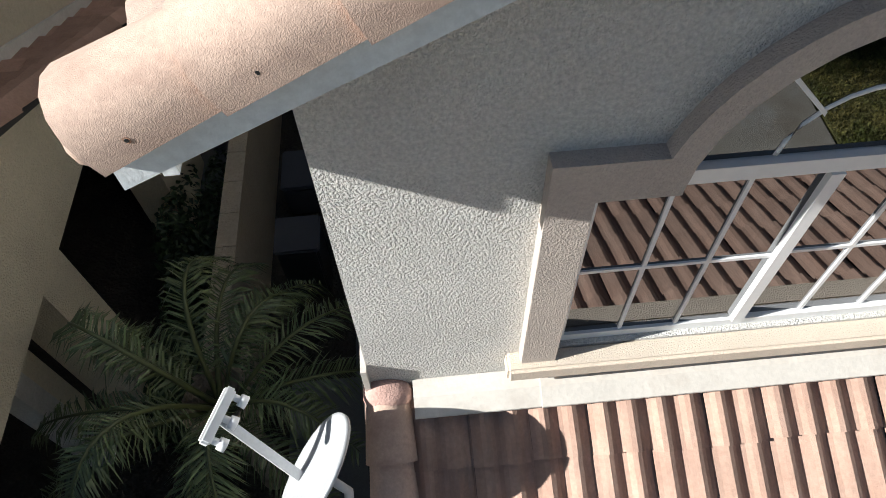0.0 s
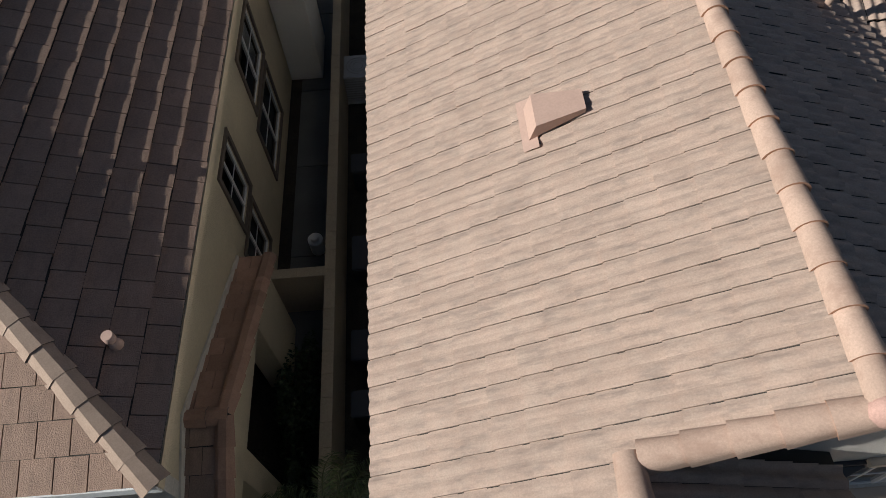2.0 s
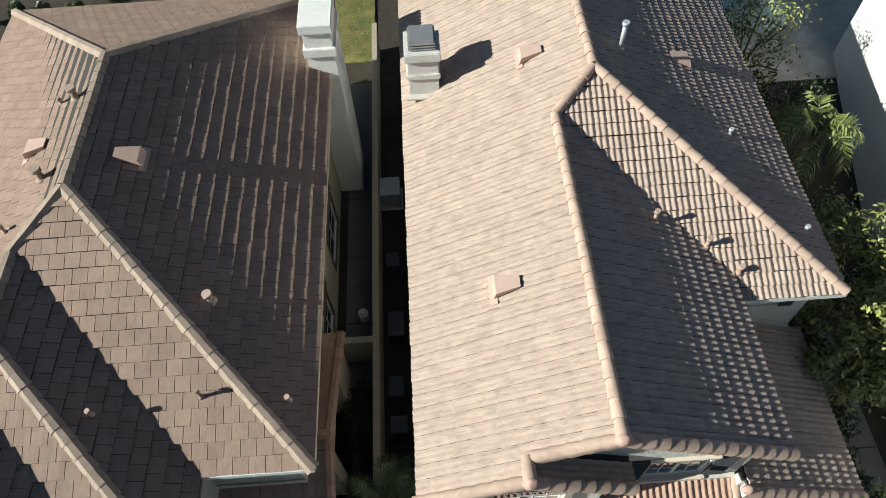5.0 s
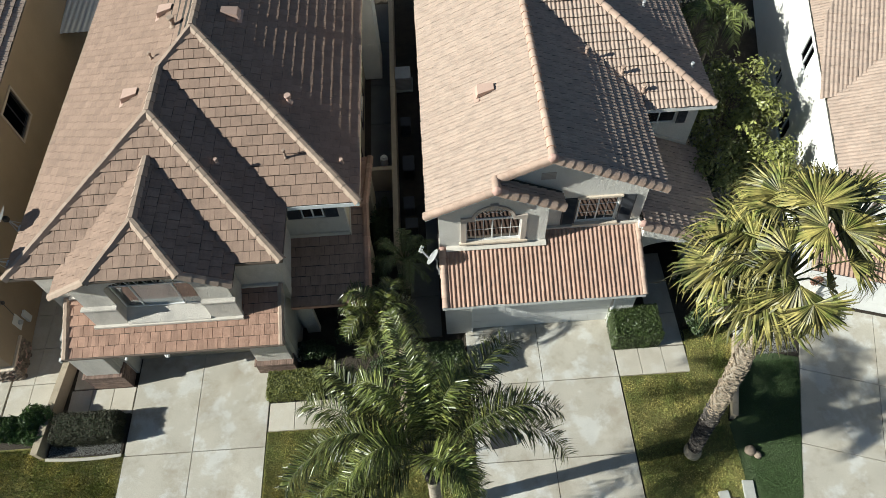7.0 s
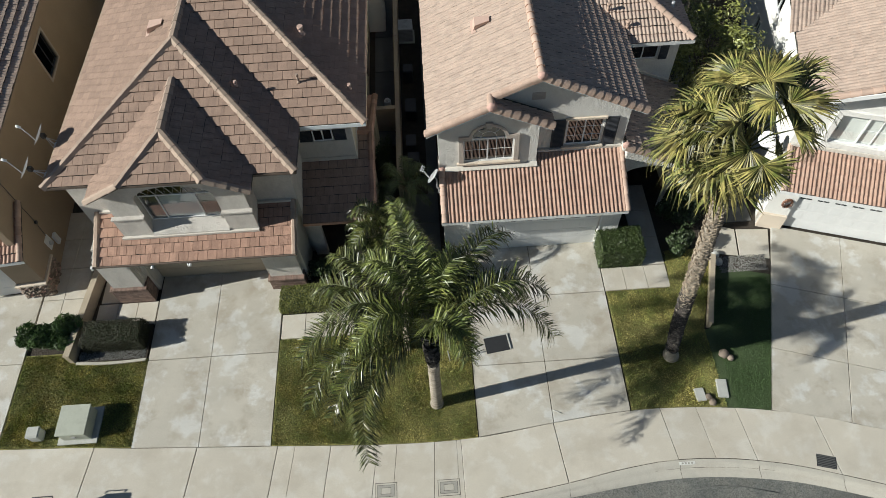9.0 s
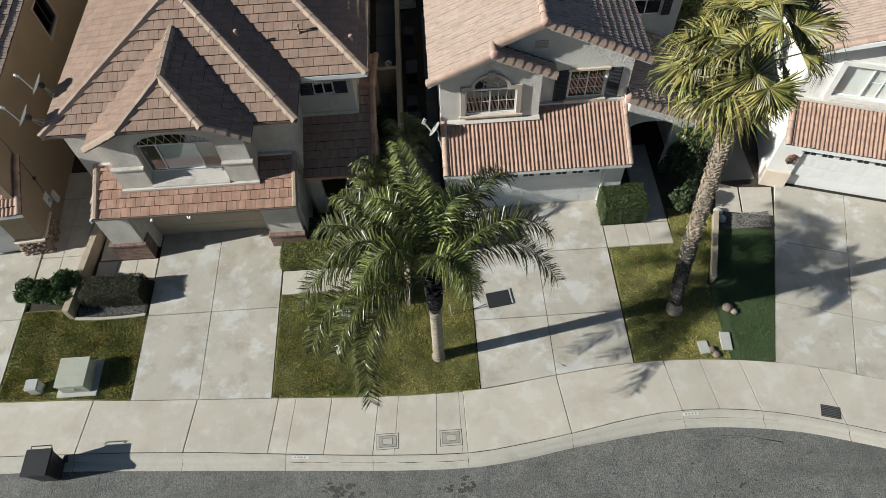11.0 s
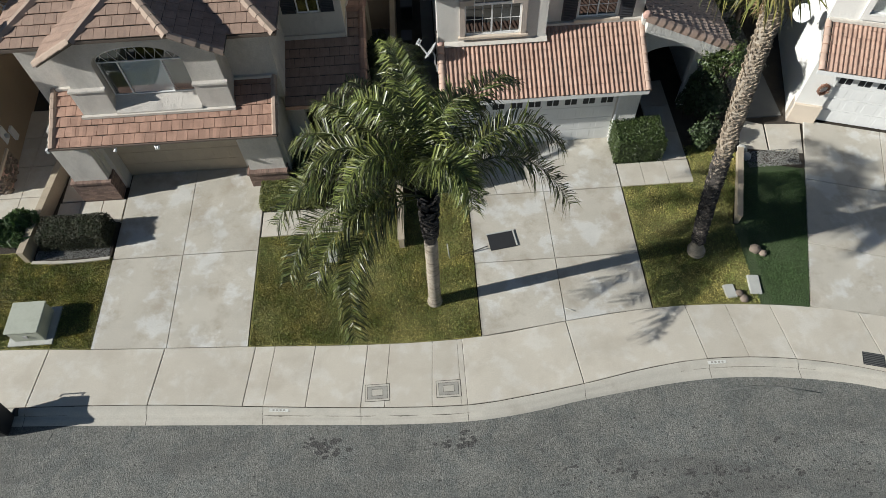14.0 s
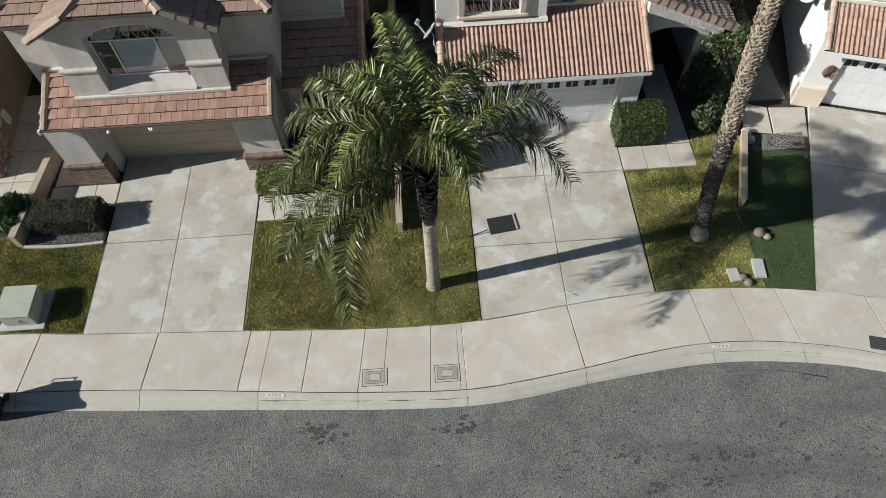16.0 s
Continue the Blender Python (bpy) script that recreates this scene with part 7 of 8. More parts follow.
feather_palm("palm", "feather palm with a ringed grey trunk on the lawn", (-1.0, -6.12, -0.02), (-0.97, -6.08, 3.3), (-0.95, -6.05, 5.2), 0.18, 0.17, P1, 3, TRUNK, FROND, 0.54, 150, 0.033, 1.2, FROND_NEW)
# the low date palm in the side passage
feather_palm("palm", "low date palm in the shaded side passage", (-1.70, 2.05, -0.05), (-1.68, 2.0, 1.45), (-1.66, 1.95, 1.85), 0.13, 0.12, ring_fronds(17, 1.5, 5), 5, TRUNK2, DATE, 0.20, 70, 0.016, 0.25)
feather_palm("palm", "shaded feather palm among shrubs beside the porch", (-2.5, -0.55, -0.02), (-2.5, -0.5, 1.7), (-2.48, -0.48, 2.3), 0.12, 0.11, ring_fronds(13, 1.55, 4), 4, TRUNK2, FROND, 0.42, 80, 0.034, 0.8)

# the fan palm
fan = thing("palm", "tall leaning fan palm with a skirt of dry leaf bases", "palm tree", at=(7.33, -4.95, -0.02))
FB = Vector((7.33, -4.95, -0.02))
rnd5 = random.Random(55)


def stem_at(s):
    """The leaning, gently curved trunk."""
    return Vector((-1.0 * (1 - (1 - s) ** 2.2), 0.25 * s - 0.3 * math.sin(s * math.pi), 10.0 * s))


bm = bmesh.new()
rings = []
n5 = 70
for i in range(n5 + 1):
    s = i / n5
    rr = (0.165 + 0.02 * s + 0.13 * math.exp(-(s / 0.035) ** 2)) * (1 + rnd5.uniform(-0.05, 0.05))
    rings.append([bm.verts.new(stem_at(s) + Vector((math.cos(k * math.pi / 8) * rr, math.sin(k * math.pi / 8) * rr, 0))) for k in range(16)])
for a, b in zip(rings, rings[1:]):
    for k in range(16):
        f = bm.faces.new([a[k], a[(k + 1) % 16], b[(k + 1) % 16], b[k]])
        f.smooth = True
bm.faces.new(rings[-1])
part("trunk", bm, TRUNK, fan)
for mat_b, s0, s1, count, wide in ((BURNT, 0.07, 0.50, 1000, 1.5), (TRUNK, 0.07, 0.50, 80, 1.0), (TRUNK2, 0.46, 1.0, 900, 1.0)):
    bm = bmesh.new()
    for i in range(count):
        s = s0 + (s1 - s0) * (i + rnd5.random()) / count
        a = i * 2.39996 + rnd5.uniform(-0.3, 0.3)
        out = Vector((math.cos(a), math.sin(a), 0))
        m = Matrix.Translation(stem_at(s) + out * (0.165 + 0.025 * s)) @ (out * rnd5.uniform(0.3, 0.9) + Vector((rnd5.uniform(-0.2, 0.2), rnd5.uniform(-0.2, 0.2), 1))).to_track_quat("Z", "Y").to_matrix().to_4x4()
        w_ = rnd5.uniform(0.022, 0.042) * wide
        add_box(bm, -w_, w_, -0.010, 0.010, -0.07, rnd5.uniform(0.03, 0.10), m)
    tagged(part("leaf_base_sheath", bm, mat_b, fan), kind="stuff")
CR = Vector((6.40, -4.5, 10.6)) - FB
# each leaf: where its stalk ends, seen from the crown; then azimuth, rise and length of its blade
FANS = [((-0.37, 0.96, 0.15), 144, -12, 1.5), ((-1.17, 0.3, 0.1), 150, -25, 1.25), ((-0.48, -0.03, -0.1), 180, -28, 1.55), ((-0.38, -0.37, -0.2), 240, -40, 1.35),
        ((0.05, -0.85, 0.3), 300, -45, 0.9), ((0.9, -0.1, 0.5), 8, -14, 0.95), ((0.88, 0.39, 0.8), 22, 15, 1.15), ((0.75, 1.0, 0.9), 91, 12, 1.1),
        ((1.2, 1.1, 0.8), 56, 12, 1.0), ((0.06, 1.4, 0.7), 100, 2, 1.05), ((-0.1, 0.98, 0.8), 137, -16, 1.15), ((0.46, 0.36, 1.0), 170, -22, 0.95),
        ((-0.24, 0.05, 0.7), 145, -20, 1.25), ((-0.6, 0.5, 0.35), 165, -22, 1.35), ((-0.1, -0.45, 0.35), 212, -34, 1.25), ((0.4, 0.8, 1.1), 75, 25, 0.95),
        ((1.05, 0.5, 0.3), 40, -5, 1.0), ((-0.7, 0.75, -0.15), 158, -30, 1.2), ((0.2, 1.3, 0.3), 80, -8, 1.1), ((0.55, -0.4, 0.1), 335, -45, 0.85)]
for i, (hub, az, el, size) in enumerate(FANS):
    v, f = fan_leaf(700 + i, size, 0.0)
    lf = mesh_object("fan_leaf", v, f, FAN, fan)
    lf.matrix_basis = Matrix.Translation(CR + Vector(hub)) @ Matrix.Rotation(radians(az - 90), 4, "Z") @ Matrix.Rotation(radians(el), 4, "X") @ Matrix.Rotation(radians(rnd5.uniform(-38, 38)), 4, "Y")
    back = lf.matrix_basis.inverted()
    tube("stalk", [back @ (CR - Vector((0, 0, 0.35))), back @ (CR + Vector(hub) * 0.5 + Vector((0, 0, 0.06))), Vector((0, 0, 0))], 0.03, STALK, lf, sides=6, r_end=0.014)
for i in range(16):
    v, f = fan_leaf(760 + i, rnd5.uniform(0.5, 0.8), 0.35, 24)
    lf = mesh_object("dry_leaf", v, f, DEADLEAF, fan)
    lf.matrix_basis = Matrix.Translation(CR - Vector((0.02, 0.0, 0.55 + 0.3 * (i % 3)))) @ Matrix.Rotation(radians(i * 47), 4, "Z") @ Matrix.Rotation(radians(rnd5.uniform(-84, -60)), 4, "X")

# hedges and shrubs
hedge("hedge", "clipped square green hedge beside the garage", 5.45, 7.1, -1.2, 0.0, 1.05, LEAF_DARK, 31, 0.065, 9000)
hedge("hedge", "clipped dense green hedge beside the driveway and garage", -1.25, 0.2, -2.0, -0.95, 1.2, LEAF_DARK, 34, 0.065, 8000)
hedge("hedge", "clipped dark hedge in a pebble bed", -13.65, -11.5, -3.35, -2.4, 0.75, LEAF_BROWN, 32, 0.06, 9000)
hedge("hedge", "low yellow-green clipped hedge beside the driveway", -6.62, -4.75, -2.25, -1.3, 0.5, LEAF_YEL, 33, 0.06, 7000)
bush("shrub", "strap-leaved green shrub in a bed", (-15.45, -2.75, 0.45), (0.85, 0.65, 0.5), STRAP, 41, 0.26, 2600, strap=True)
bush("shrub", "strap-leaved green shrub in a bed", (-14.5, -2.65, 0.48), (0.8, 0.7, 0.55), STRAP, 42, 0.26, 2600, strap=True)
# shrubs between the houses take the shade-darkened leaf colour
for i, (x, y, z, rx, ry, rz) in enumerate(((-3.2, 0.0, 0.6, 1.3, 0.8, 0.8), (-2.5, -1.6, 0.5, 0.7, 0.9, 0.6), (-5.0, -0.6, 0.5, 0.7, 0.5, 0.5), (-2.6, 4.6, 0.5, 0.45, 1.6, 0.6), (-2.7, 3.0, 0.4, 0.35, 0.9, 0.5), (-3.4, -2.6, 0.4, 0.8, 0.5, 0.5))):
    bush("shrub", "green shrub between houses, the shade put into its dark leaf colour", (x, y, z), (rx, ry, rz), LEAF_SHADE, 50 + i, 0.09, 2200)
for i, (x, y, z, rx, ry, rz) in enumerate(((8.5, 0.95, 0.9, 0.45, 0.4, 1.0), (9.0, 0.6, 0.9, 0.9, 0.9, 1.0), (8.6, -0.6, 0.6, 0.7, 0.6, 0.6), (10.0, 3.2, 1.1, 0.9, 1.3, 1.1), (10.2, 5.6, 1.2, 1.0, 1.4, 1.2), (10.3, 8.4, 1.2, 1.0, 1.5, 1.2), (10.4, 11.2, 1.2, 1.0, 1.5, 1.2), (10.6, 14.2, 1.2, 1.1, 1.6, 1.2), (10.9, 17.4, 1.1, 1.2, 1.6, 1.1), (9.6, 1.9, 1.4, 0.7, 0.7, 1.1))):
    bush("shrub", "dense side-garden shrub, the shade put into its dark leaf colour", (x, y, z), (rx, ry, rz), LEAF_SHADE, 70 + i, 0.12, 2600)
tree("tree", "broad-leaved tree with sunlit yellow-green leaves", (10.9, 6.6, 0), 5.0, 1.9, LEAF_TREE, 81, 5200, 0.17)
tree("tree", "broad-leaved tree with sunlit yellow-green leaves", (10.9, 4.3, 0), 4.5, 1.6, LEAF_TREE, 82, 3900, 0.17)
tree("tree", "leafy small tree beside the porch", (9.3, 1.0, 0), 3.2, 1.0, LEAF_DARK, 83, 3200, 0.12)
tree("tree", "sparse bare-branched garden tree", (10.9, 13.2, 0), 4.6, 1.8, LEAF_SHADE, 84, 900, 0.16)
tree("tree", "sparse bare-branched garden tree", (11.4, 16.4, 0), 4.6, 2.0, LEAF_TREE, 85, 1300, 0.16)
feather_palm("palm", "yellowing slender palm in the side garden", (11.6, 11.4, -0.05), (11.6, 11.4, 3.0), (11.6, 11.4, 3.5), 0.09, 0.07, ring_fronds(9, 1.7, 6), 6, TRUNK, FROND_TIP, 0.45, 34, 0.06)

# grass blades
def blades(name, label, x0, x1, lo, hi, count, mat, seed, h=0.05):
    rnd = random.Random(seed)
    verts, faces = [], []
    n_ = 0
    while n_ < count:
        x = rnd.uniform(x0, x1)
        a, b = lo(x), hi(x)
        y = rnd.uniform(min(a, b), max(a, b))
        k = noise.noise(Vector((x * 0.9, y * 0.9, seed)))
        if rnd.random() > 0.75 + 0.5 * k:
            n_ += 0.3
            continue
        n_ += 1
        t = rnd.random() * math.pi
        dx, dy = math.cos(t) * 0.010, math.sin(t) * 0.010
        lx, ly = rnd.uniform(-1, 1) * h * 0.7, rnd.uniform(-1, 1) * h * 0.7
        hh = h * rnd.uniform(0.5, 1.3) * (1 + 0.4 * k)
        q = len(verts)
        verts += [(x - dx, y - dy, 0), (x + dx, y + dy, 0), (x + lx, y + ly, hh)]
        faces.append((q, q + 1, q + 2))
    ob = mesh_object(name, verts, faces, mat)
    return tagged(ob, label, "grass", kind="stuff")


blades("grass", "short mown grass blades, green and straw", -6.58, 0.3, lambda x: back_line(x) + 0.03, lambda x: -3.34 if x < -3.9 else (-2.05 if x > -2.9 else -3.34 + 1.3 * (x + 3.9)), 72000, BLADE, 1, 0.06)
blades("grass", "short mown grass blades, green and straw", 5.58, 9.7, lambda x: back_line(x) + 0.03 if x < 8.77 else -3.95 + (x - 8.77) * 2.9, lambda x: -2.25 if x < 8.0 else -0.65, 34000, BLADE, 2, 0.06)
blades("grass", "short mown grass blades, green and straw", -15.9, -11.4, lambda x: back_line(x) + 0.03, lambda x: -3.35 if x < -14.2 else -3.75, 36000, BLADE, 3, 0.06)
blades("turf", "even dark artificial turf pile", 9.08, 10.2, lambda x: back_line(x) + 0.03, lambda x: -2.0, 9000, BLADE_T, 4, 0.035)
blades("turf", "even dark artificial turf pile", 10.2, 11.6, lambda x: -7.1 + (x - 10.2) * 3.1, lambda x: -2.0, 7000, BLADE_T, 5, 0.035)

# ---- things on the ground ----
util = thing("utility_cabinet", "pale green metal utility cabinet on a concrete pad", "utility cabinet", at=(-13.15, -6.1, 0))
box("pad", -0.72, 0.62, -0.62, 0.66, -0.05, 0.06, PLATE, util, bevel=0.01)
bm = bmesh.new()
vs_ = add_box(bm, -0.52, 0.42, -0.48, 0.52, 0.06, 0.60)
bmesh.ops.bevel(bm, geom=bm.edges[:], offset=0.02, segments=2, affect="EDGES")
part("cabinet", bm, UTIL_GREEN, util)
box("lid", -0.55, 0.45, -0.51, 0.55, 0.60, 0.65, UTIL_GREEN, util, bevel=0.015)
box("lock", -0.1, 0.02, -0.515, -0.485, 0.28, 0.40, GALV, util)
ped = thing("utility_pedestal", "small pale grey utility pedestal on the lawn", "utility box", at=(-14.6, -6.35, 0))
box("body", -0.2, 0.2, -0.18, 0.18, -0.03, 0.42, PLATE, ped, bevel=0.03)
box("cover", -0.22, 0.22, -0.2, 0.2, 0.36, 0.46, PLATE, ped, bevel=0.03)
bin_ = thing("wheeled_bin", "black plastic wheeled bin standing in the gutter", "bin", at=(-13.35, -9.15, -0.1))
bm = bmesh.new()
for zz, k in ((0.06, 0.78), (0.98, 1.0)):
    for sx, sy in ((-1, -1), (1, -1), (1, 1), (-1, 1)):
        bm.verts.new((sx * 0.30 * k, sy * 0.34 * k, zz))
bm.verts.ensure_lookup_table()
for f in ((3, 2, 1, 0), (4, 5, 6, 7), (0, 1, 5, 4), (1, 2, 6, 5), (2, 3, 7, 6), (3, 0, 4, 7)):
    bm.faces.new([bm.verts[i] for i in f])
bmesh.ops.bevel(bm, geom=bm.edges[:], offset=0.02, segments=2, affect="EDGES")
bin_.scale = (1.22, 1.12, 1.08)
part("body", bm, BLACK_PL, bin_)
box("lid", -0.33, 0.33, -0.37, 0.37, 0.98, 1.05, BLACK_PL, bin_, bevel=0.02)
tube("handle", [(-0.26, 0.40, 0.96), (-0.26, 0.46, 0.99), (0.26, 0.46, 0.99), (0.26, 0.40, 0.96)], 0.016, BLACK_PL, bin_)
for sx in (-0.26, 0.26):
    tube("wheel", [(sx - 0.03, 0.33, 0.11), (sx + 0.03, 0.33, 0.11)], 0.11, BLACK_PL, bin_, sides=18)
# flat near-black rectangle with pale raised edges on two sides
dark_rect = thing("mat", "flat dark rectangle with a pale rim on the driveway", "mat", at=(1.26, -4.08, 0.0))
dark_rect.rotation_euler = (0, 0, radians(8))
box("sheet", -0.42, 0.42, -0.30, 0.30, 0.003, 0.03, NEAR_BLACK, dark_rect, bevel=0.008)
box("rim", -0.44, 0.47, 0.30, 0.345, 0.003, 0.045, PLATE, dark_rect)
box("rim", 0.42, 0.465, -0.28, 0.30, 0.003, 0.045, PLATE, dark_rect)
stake = thing("stake", "thin pale stake in the lawn edge", "stake", at=(-0.45, -4.6, 0))
tube("rod", [(0, 0, -0.05), (-0.06, 0.05, 0.75)], 0.018, PLATE, stake)
# thin black line from the stake to the dark rectangle
tube("hose", [(0.05, 0.02, 0.015), (0.4, 0.1, 0.012), (0.8, 0.2, 0.015), (1.25, 0.36, 0.02)], 0.010, BLACK_PL, stake)
stick = thing("stick", "short pale stick lying on the driveway", "stick", at=(3.05, -6.7, 0.012))
tube("rod", [(-0.14, 0.06, 0.0), (0.14, -0.07, 0.0)], 0.012, PLATE, stick)
for x_, y_ in ((-2.78, -8.92), (-0.76, -8.94)):
    cov = thing("meter_cover", "grey concrete meter cover set in the pavement", "meter cover", "meter covers in the pavement", at=(x_, y_, 0))
    box("joint", -0.355, 0.355, -0.255, 0.255, -0.02, 0.003, SOIL, cov)
    box("frame", -0.34, 0.34, -0.24, 0.24, -0.02, 0.008, KERB, cov, bevel=0.003)
    box("seam", -0.285, 0.285, -0.185, 0.185, -0.01, 0.0095, SOIL, cov)
    box("lid", -0.275, 0.275, -0.175, 0.175, -0.02, 0.014, COVER, cov, bevel=0.003)
    box("hatch_seam", -0.16, 0.16, -0.10, 0.10, -0.01, 0.0155, SOIL, cov)
    box("hatch", -0.15, 0.15, -0.09, 0.09, -0.01, 0.02, KERB, cov, bevel=0.003)
grate = thing("drain_grate", "dark rectangular drain cover in the pavement", "drain cover", at=(11.36, -8.93, 0))
grate.rotation_euler = (0, 0, radians(-15))
box("plate", -0.3, 0.3, -0.2, 0.2, -0.02, 0.006, NEAR_BLACK, grate)
for k in range(7):
    box("bar", -0.28, 0.28, -0.18 + k * 0.055, -0.155 + k * 0.055, 0.006, 0.012, IRON, grate)
for i, (x_, y_, w_, h_, a_) in enumerate(((7.96, -6.45, 0.34, 0.46, 4), (8.76, -6.28, 0.36, 0.66, -6), (-4.2, -4.25, 0.34, 0.46, 2))):
    st = thing("stepping_stone", "pale flat concrete stone set in the lawn", "stepping stone", at=(x_, y_, 0))
    st.rotation_euler = (0, 0, radians(a_))
    box("slab", -w_ / 2, w_ / 2, -h_ / 2, h_ / 2, -0.04, 0.055, PLATE, st, bevel=0.02)


def rock(x, y, r, seed, label="rounded grey rock lying in the garden"):
    bm = bmesh.new()
    bmesh.ops.create_icosphere(bm, subdivisions=3, radius=r)
    for v in bm.verts:
        k = noise.noise(v.co * (2.2 / r) + Vector((seed, 0, 0)))
        v.co = v.co * (1 + 0.25 * k)
        v.co.z = v.co.z * 0.7 + r * 0.4
    for f in bm.faces:
        f.smooth = True
    ob = part("rock", bm, STONE if seed % 2 else PLATE)
    ob.location = (x, y, 0)
    return tagged(ob, label, "rock")


rock(8.22, -6.55, 0.11, 1)
rock(8.3, -6.75, 0.12, 7)
rock(9.15, -5.05, 0.17, 3)
rock(9.35, -5.2, 0.12, 5)
rock(9.98, -0.95, 0.17, 4)
rock(10.02, -1.3, 0.16, 6)


def pebbles(name, label, x0, x1, y0, y1, n_, seed, shear=0.0):
    rnd = random.Random(seed)
    verts, faces = [], []
    for _ in range(n_):
        y = rnd.uniform(y0, y1)
        x = rnd.uniform(x0, x1) + shear * (y - y0)
        r = rnd.uniform(0.012, 0.032)
        q = len(verts)
        verts += [(x - r, y, 0.005), (x, y - r * 0.8, 0.005), (x + r, y, 0.005), (x, y + r * 0.8, 0.005), (x + rnd.uniform(-0.3, 0.3) * r, y, r * 0.9 + 0.005)]
        faces += [(q, q + 1, q + 4), (q + 1, q + 2, q + 4), (q + 2, q + 3, q + 4), (q + 3, q, q + 4)]
    ob = mesh_object(name, verts, faces, PEBBLE)
    return tagged(ob, label, "gravel", kind="stuff")


box_bed = box("pebble_bed_1", -13.95, -11.42, -3.72, -2.3, -0.1, 0.004, SOIL)
tagged(box_bed, "planting bed with grey pebbles", "planting bed", kind="structure")
pebbles("gravel", "loose pale grey pebbles in a planting bed", -13.9, -11.48, -3.66, -3.3, 1500, 91)
edge_ = strip("bed_edge", lambda x: -3.70 - 0.06 * math.sin((x + 13.9) * 1.25), lambda x: -3.80 - 0.06 * math.sin((x + 13.9) * 1.25), [-13.95 + 0.18 * i for i in range(15)], 0.06, 0.06, KERB)
tagged(edge_, "curved pale concrete bed edging", "edging", kind="structure")
bm = bmesh.new()
bm.faces.new([bm.verts.new((x, y, 0.002)) for x, y in ((9.95, -1.42), (11.84, -1.93), (12.02, -1.3), (9.95, -0.86))])
g2 = part("pebble_bed_2", bm, SOIL)
tagged(g2, "planting bed with dark pebbles", "planting bed", kind="structure")
pebbles("gravel", "loose dark grey pebbles beside the turf", 10.0, 11.8, -1.75, -1.05, 1500, 92, 0.1)

# stains on the street
rnd9 = random.Random(99)
STAIN = material("oil_stain", (0.078, 0.075, 0.07), 0.85, 0.3, 8, 24, 0.5, 0.01, 40)
for x_, y_, r_ in ((-4.25, -10.4, 0.38), (-4.6, -10.25, 0.16), (-0.35, -10.4, 0.30), (-1.0, -10.5, 0.16), (3.67, -11.5, 0.12), (4.0, -11.6, 0.14), (4.7, -11.6, 0.10), (5.45, -11.65, 0.17), (6.2, -11.7, 0.22), (6.95, -11.75, 0.16), (8.3, -11.85, 0.13), (4.3, -12.4, 0.2), (5.8, -12.3, 0.22), (2.4, -11.3, 0.1), (8.0, -10.9, 0.1), (-6.5, -12.2, 0.12)):
    spot = thing("oil_stain", "dark speckled oil stain on the asphalt", "stain", "oil stains on the street", at=(x_, y_, -0.1))
    for k in range(26 if r_ > 0.2 else 9):
        cx, cy, rr = rnd9.gauss(0, r_) * 0.75, rnd9.gauss(0, r_) * 0.42, r_ * (rnd9.uniform(0.05, 0.24) if r_ > 0.2 else rnd9.uniform(0.10, 0.38))
        zz = -0.125 + 0.075 * (gutter_line(x_) - (y_ + cy)) / (60 + gutter_line(x_)) + 0.1 + 0.003 + k * 0.0003
        n_ = 12
        pts = [(cx + math.cos(2 * math.pi * i / n_) * rr * (1.3 + 0.7 * noise.noise(Vector((i * 0.9, x_, k)))), cy + math.sin(2 * math.pi * i / n_) * rr * 0.8 * (1 + 0.7 * noise.noise(Vector((i * 1.1, y_, k)))), zz) for i in range(n_)]
        mesh_object("blot", pts, [tuple(range(n_))], STAIN, spot)
verts, faces = [], []
for k in range(420):
    if k < 260:
        cx, cy, rr = rnd9.uniform(1.5, 10.5), -11.75 + rnd9.gauss(0, 0.55), rnd9.uniform(0.01, 0.035)
    else:
        cx, cy, rr = rnd9.uniform(-13, 11), rnd9.uniform(-13.0, -10.1), rnd9.uniform(0.008, 0.028)
    if cy > gutter_line(cx) - 0.15:
        continue
    zz = -0.125 + 0.075 * (gutter_line(cx) - cy) / (60 + gutter_line(cx)) + 0.003
    q = len(verts)
    verts += [(cx + math.cos(i * math.pi / 4) * rr * rnd9.uniform(0.8, 1.9), cy + math.sin(i * math.pi / 4) * rr * rnd9.uniform(0.7, 1.2), zz) for i in range(8)]
    faces.append(tuple(range(q, q + 8)))
tagged(mesh_object("oil_specks", verts, faces, STAIN), "small dark oil specks scattered over the asphalt", "stain", kind="stuff")
# uneven dark streaks along the gutter's low line
KERB_DARK = material("kerb_dark_brown", (0.13, 0.115, 0.095), 0.95, 0.3, 5, 40, 0.3)
dirt = thing("kerb_foot_line", "thin uneven dark line along the foot of the kerb", "dirt", at=(0, 0, 0))
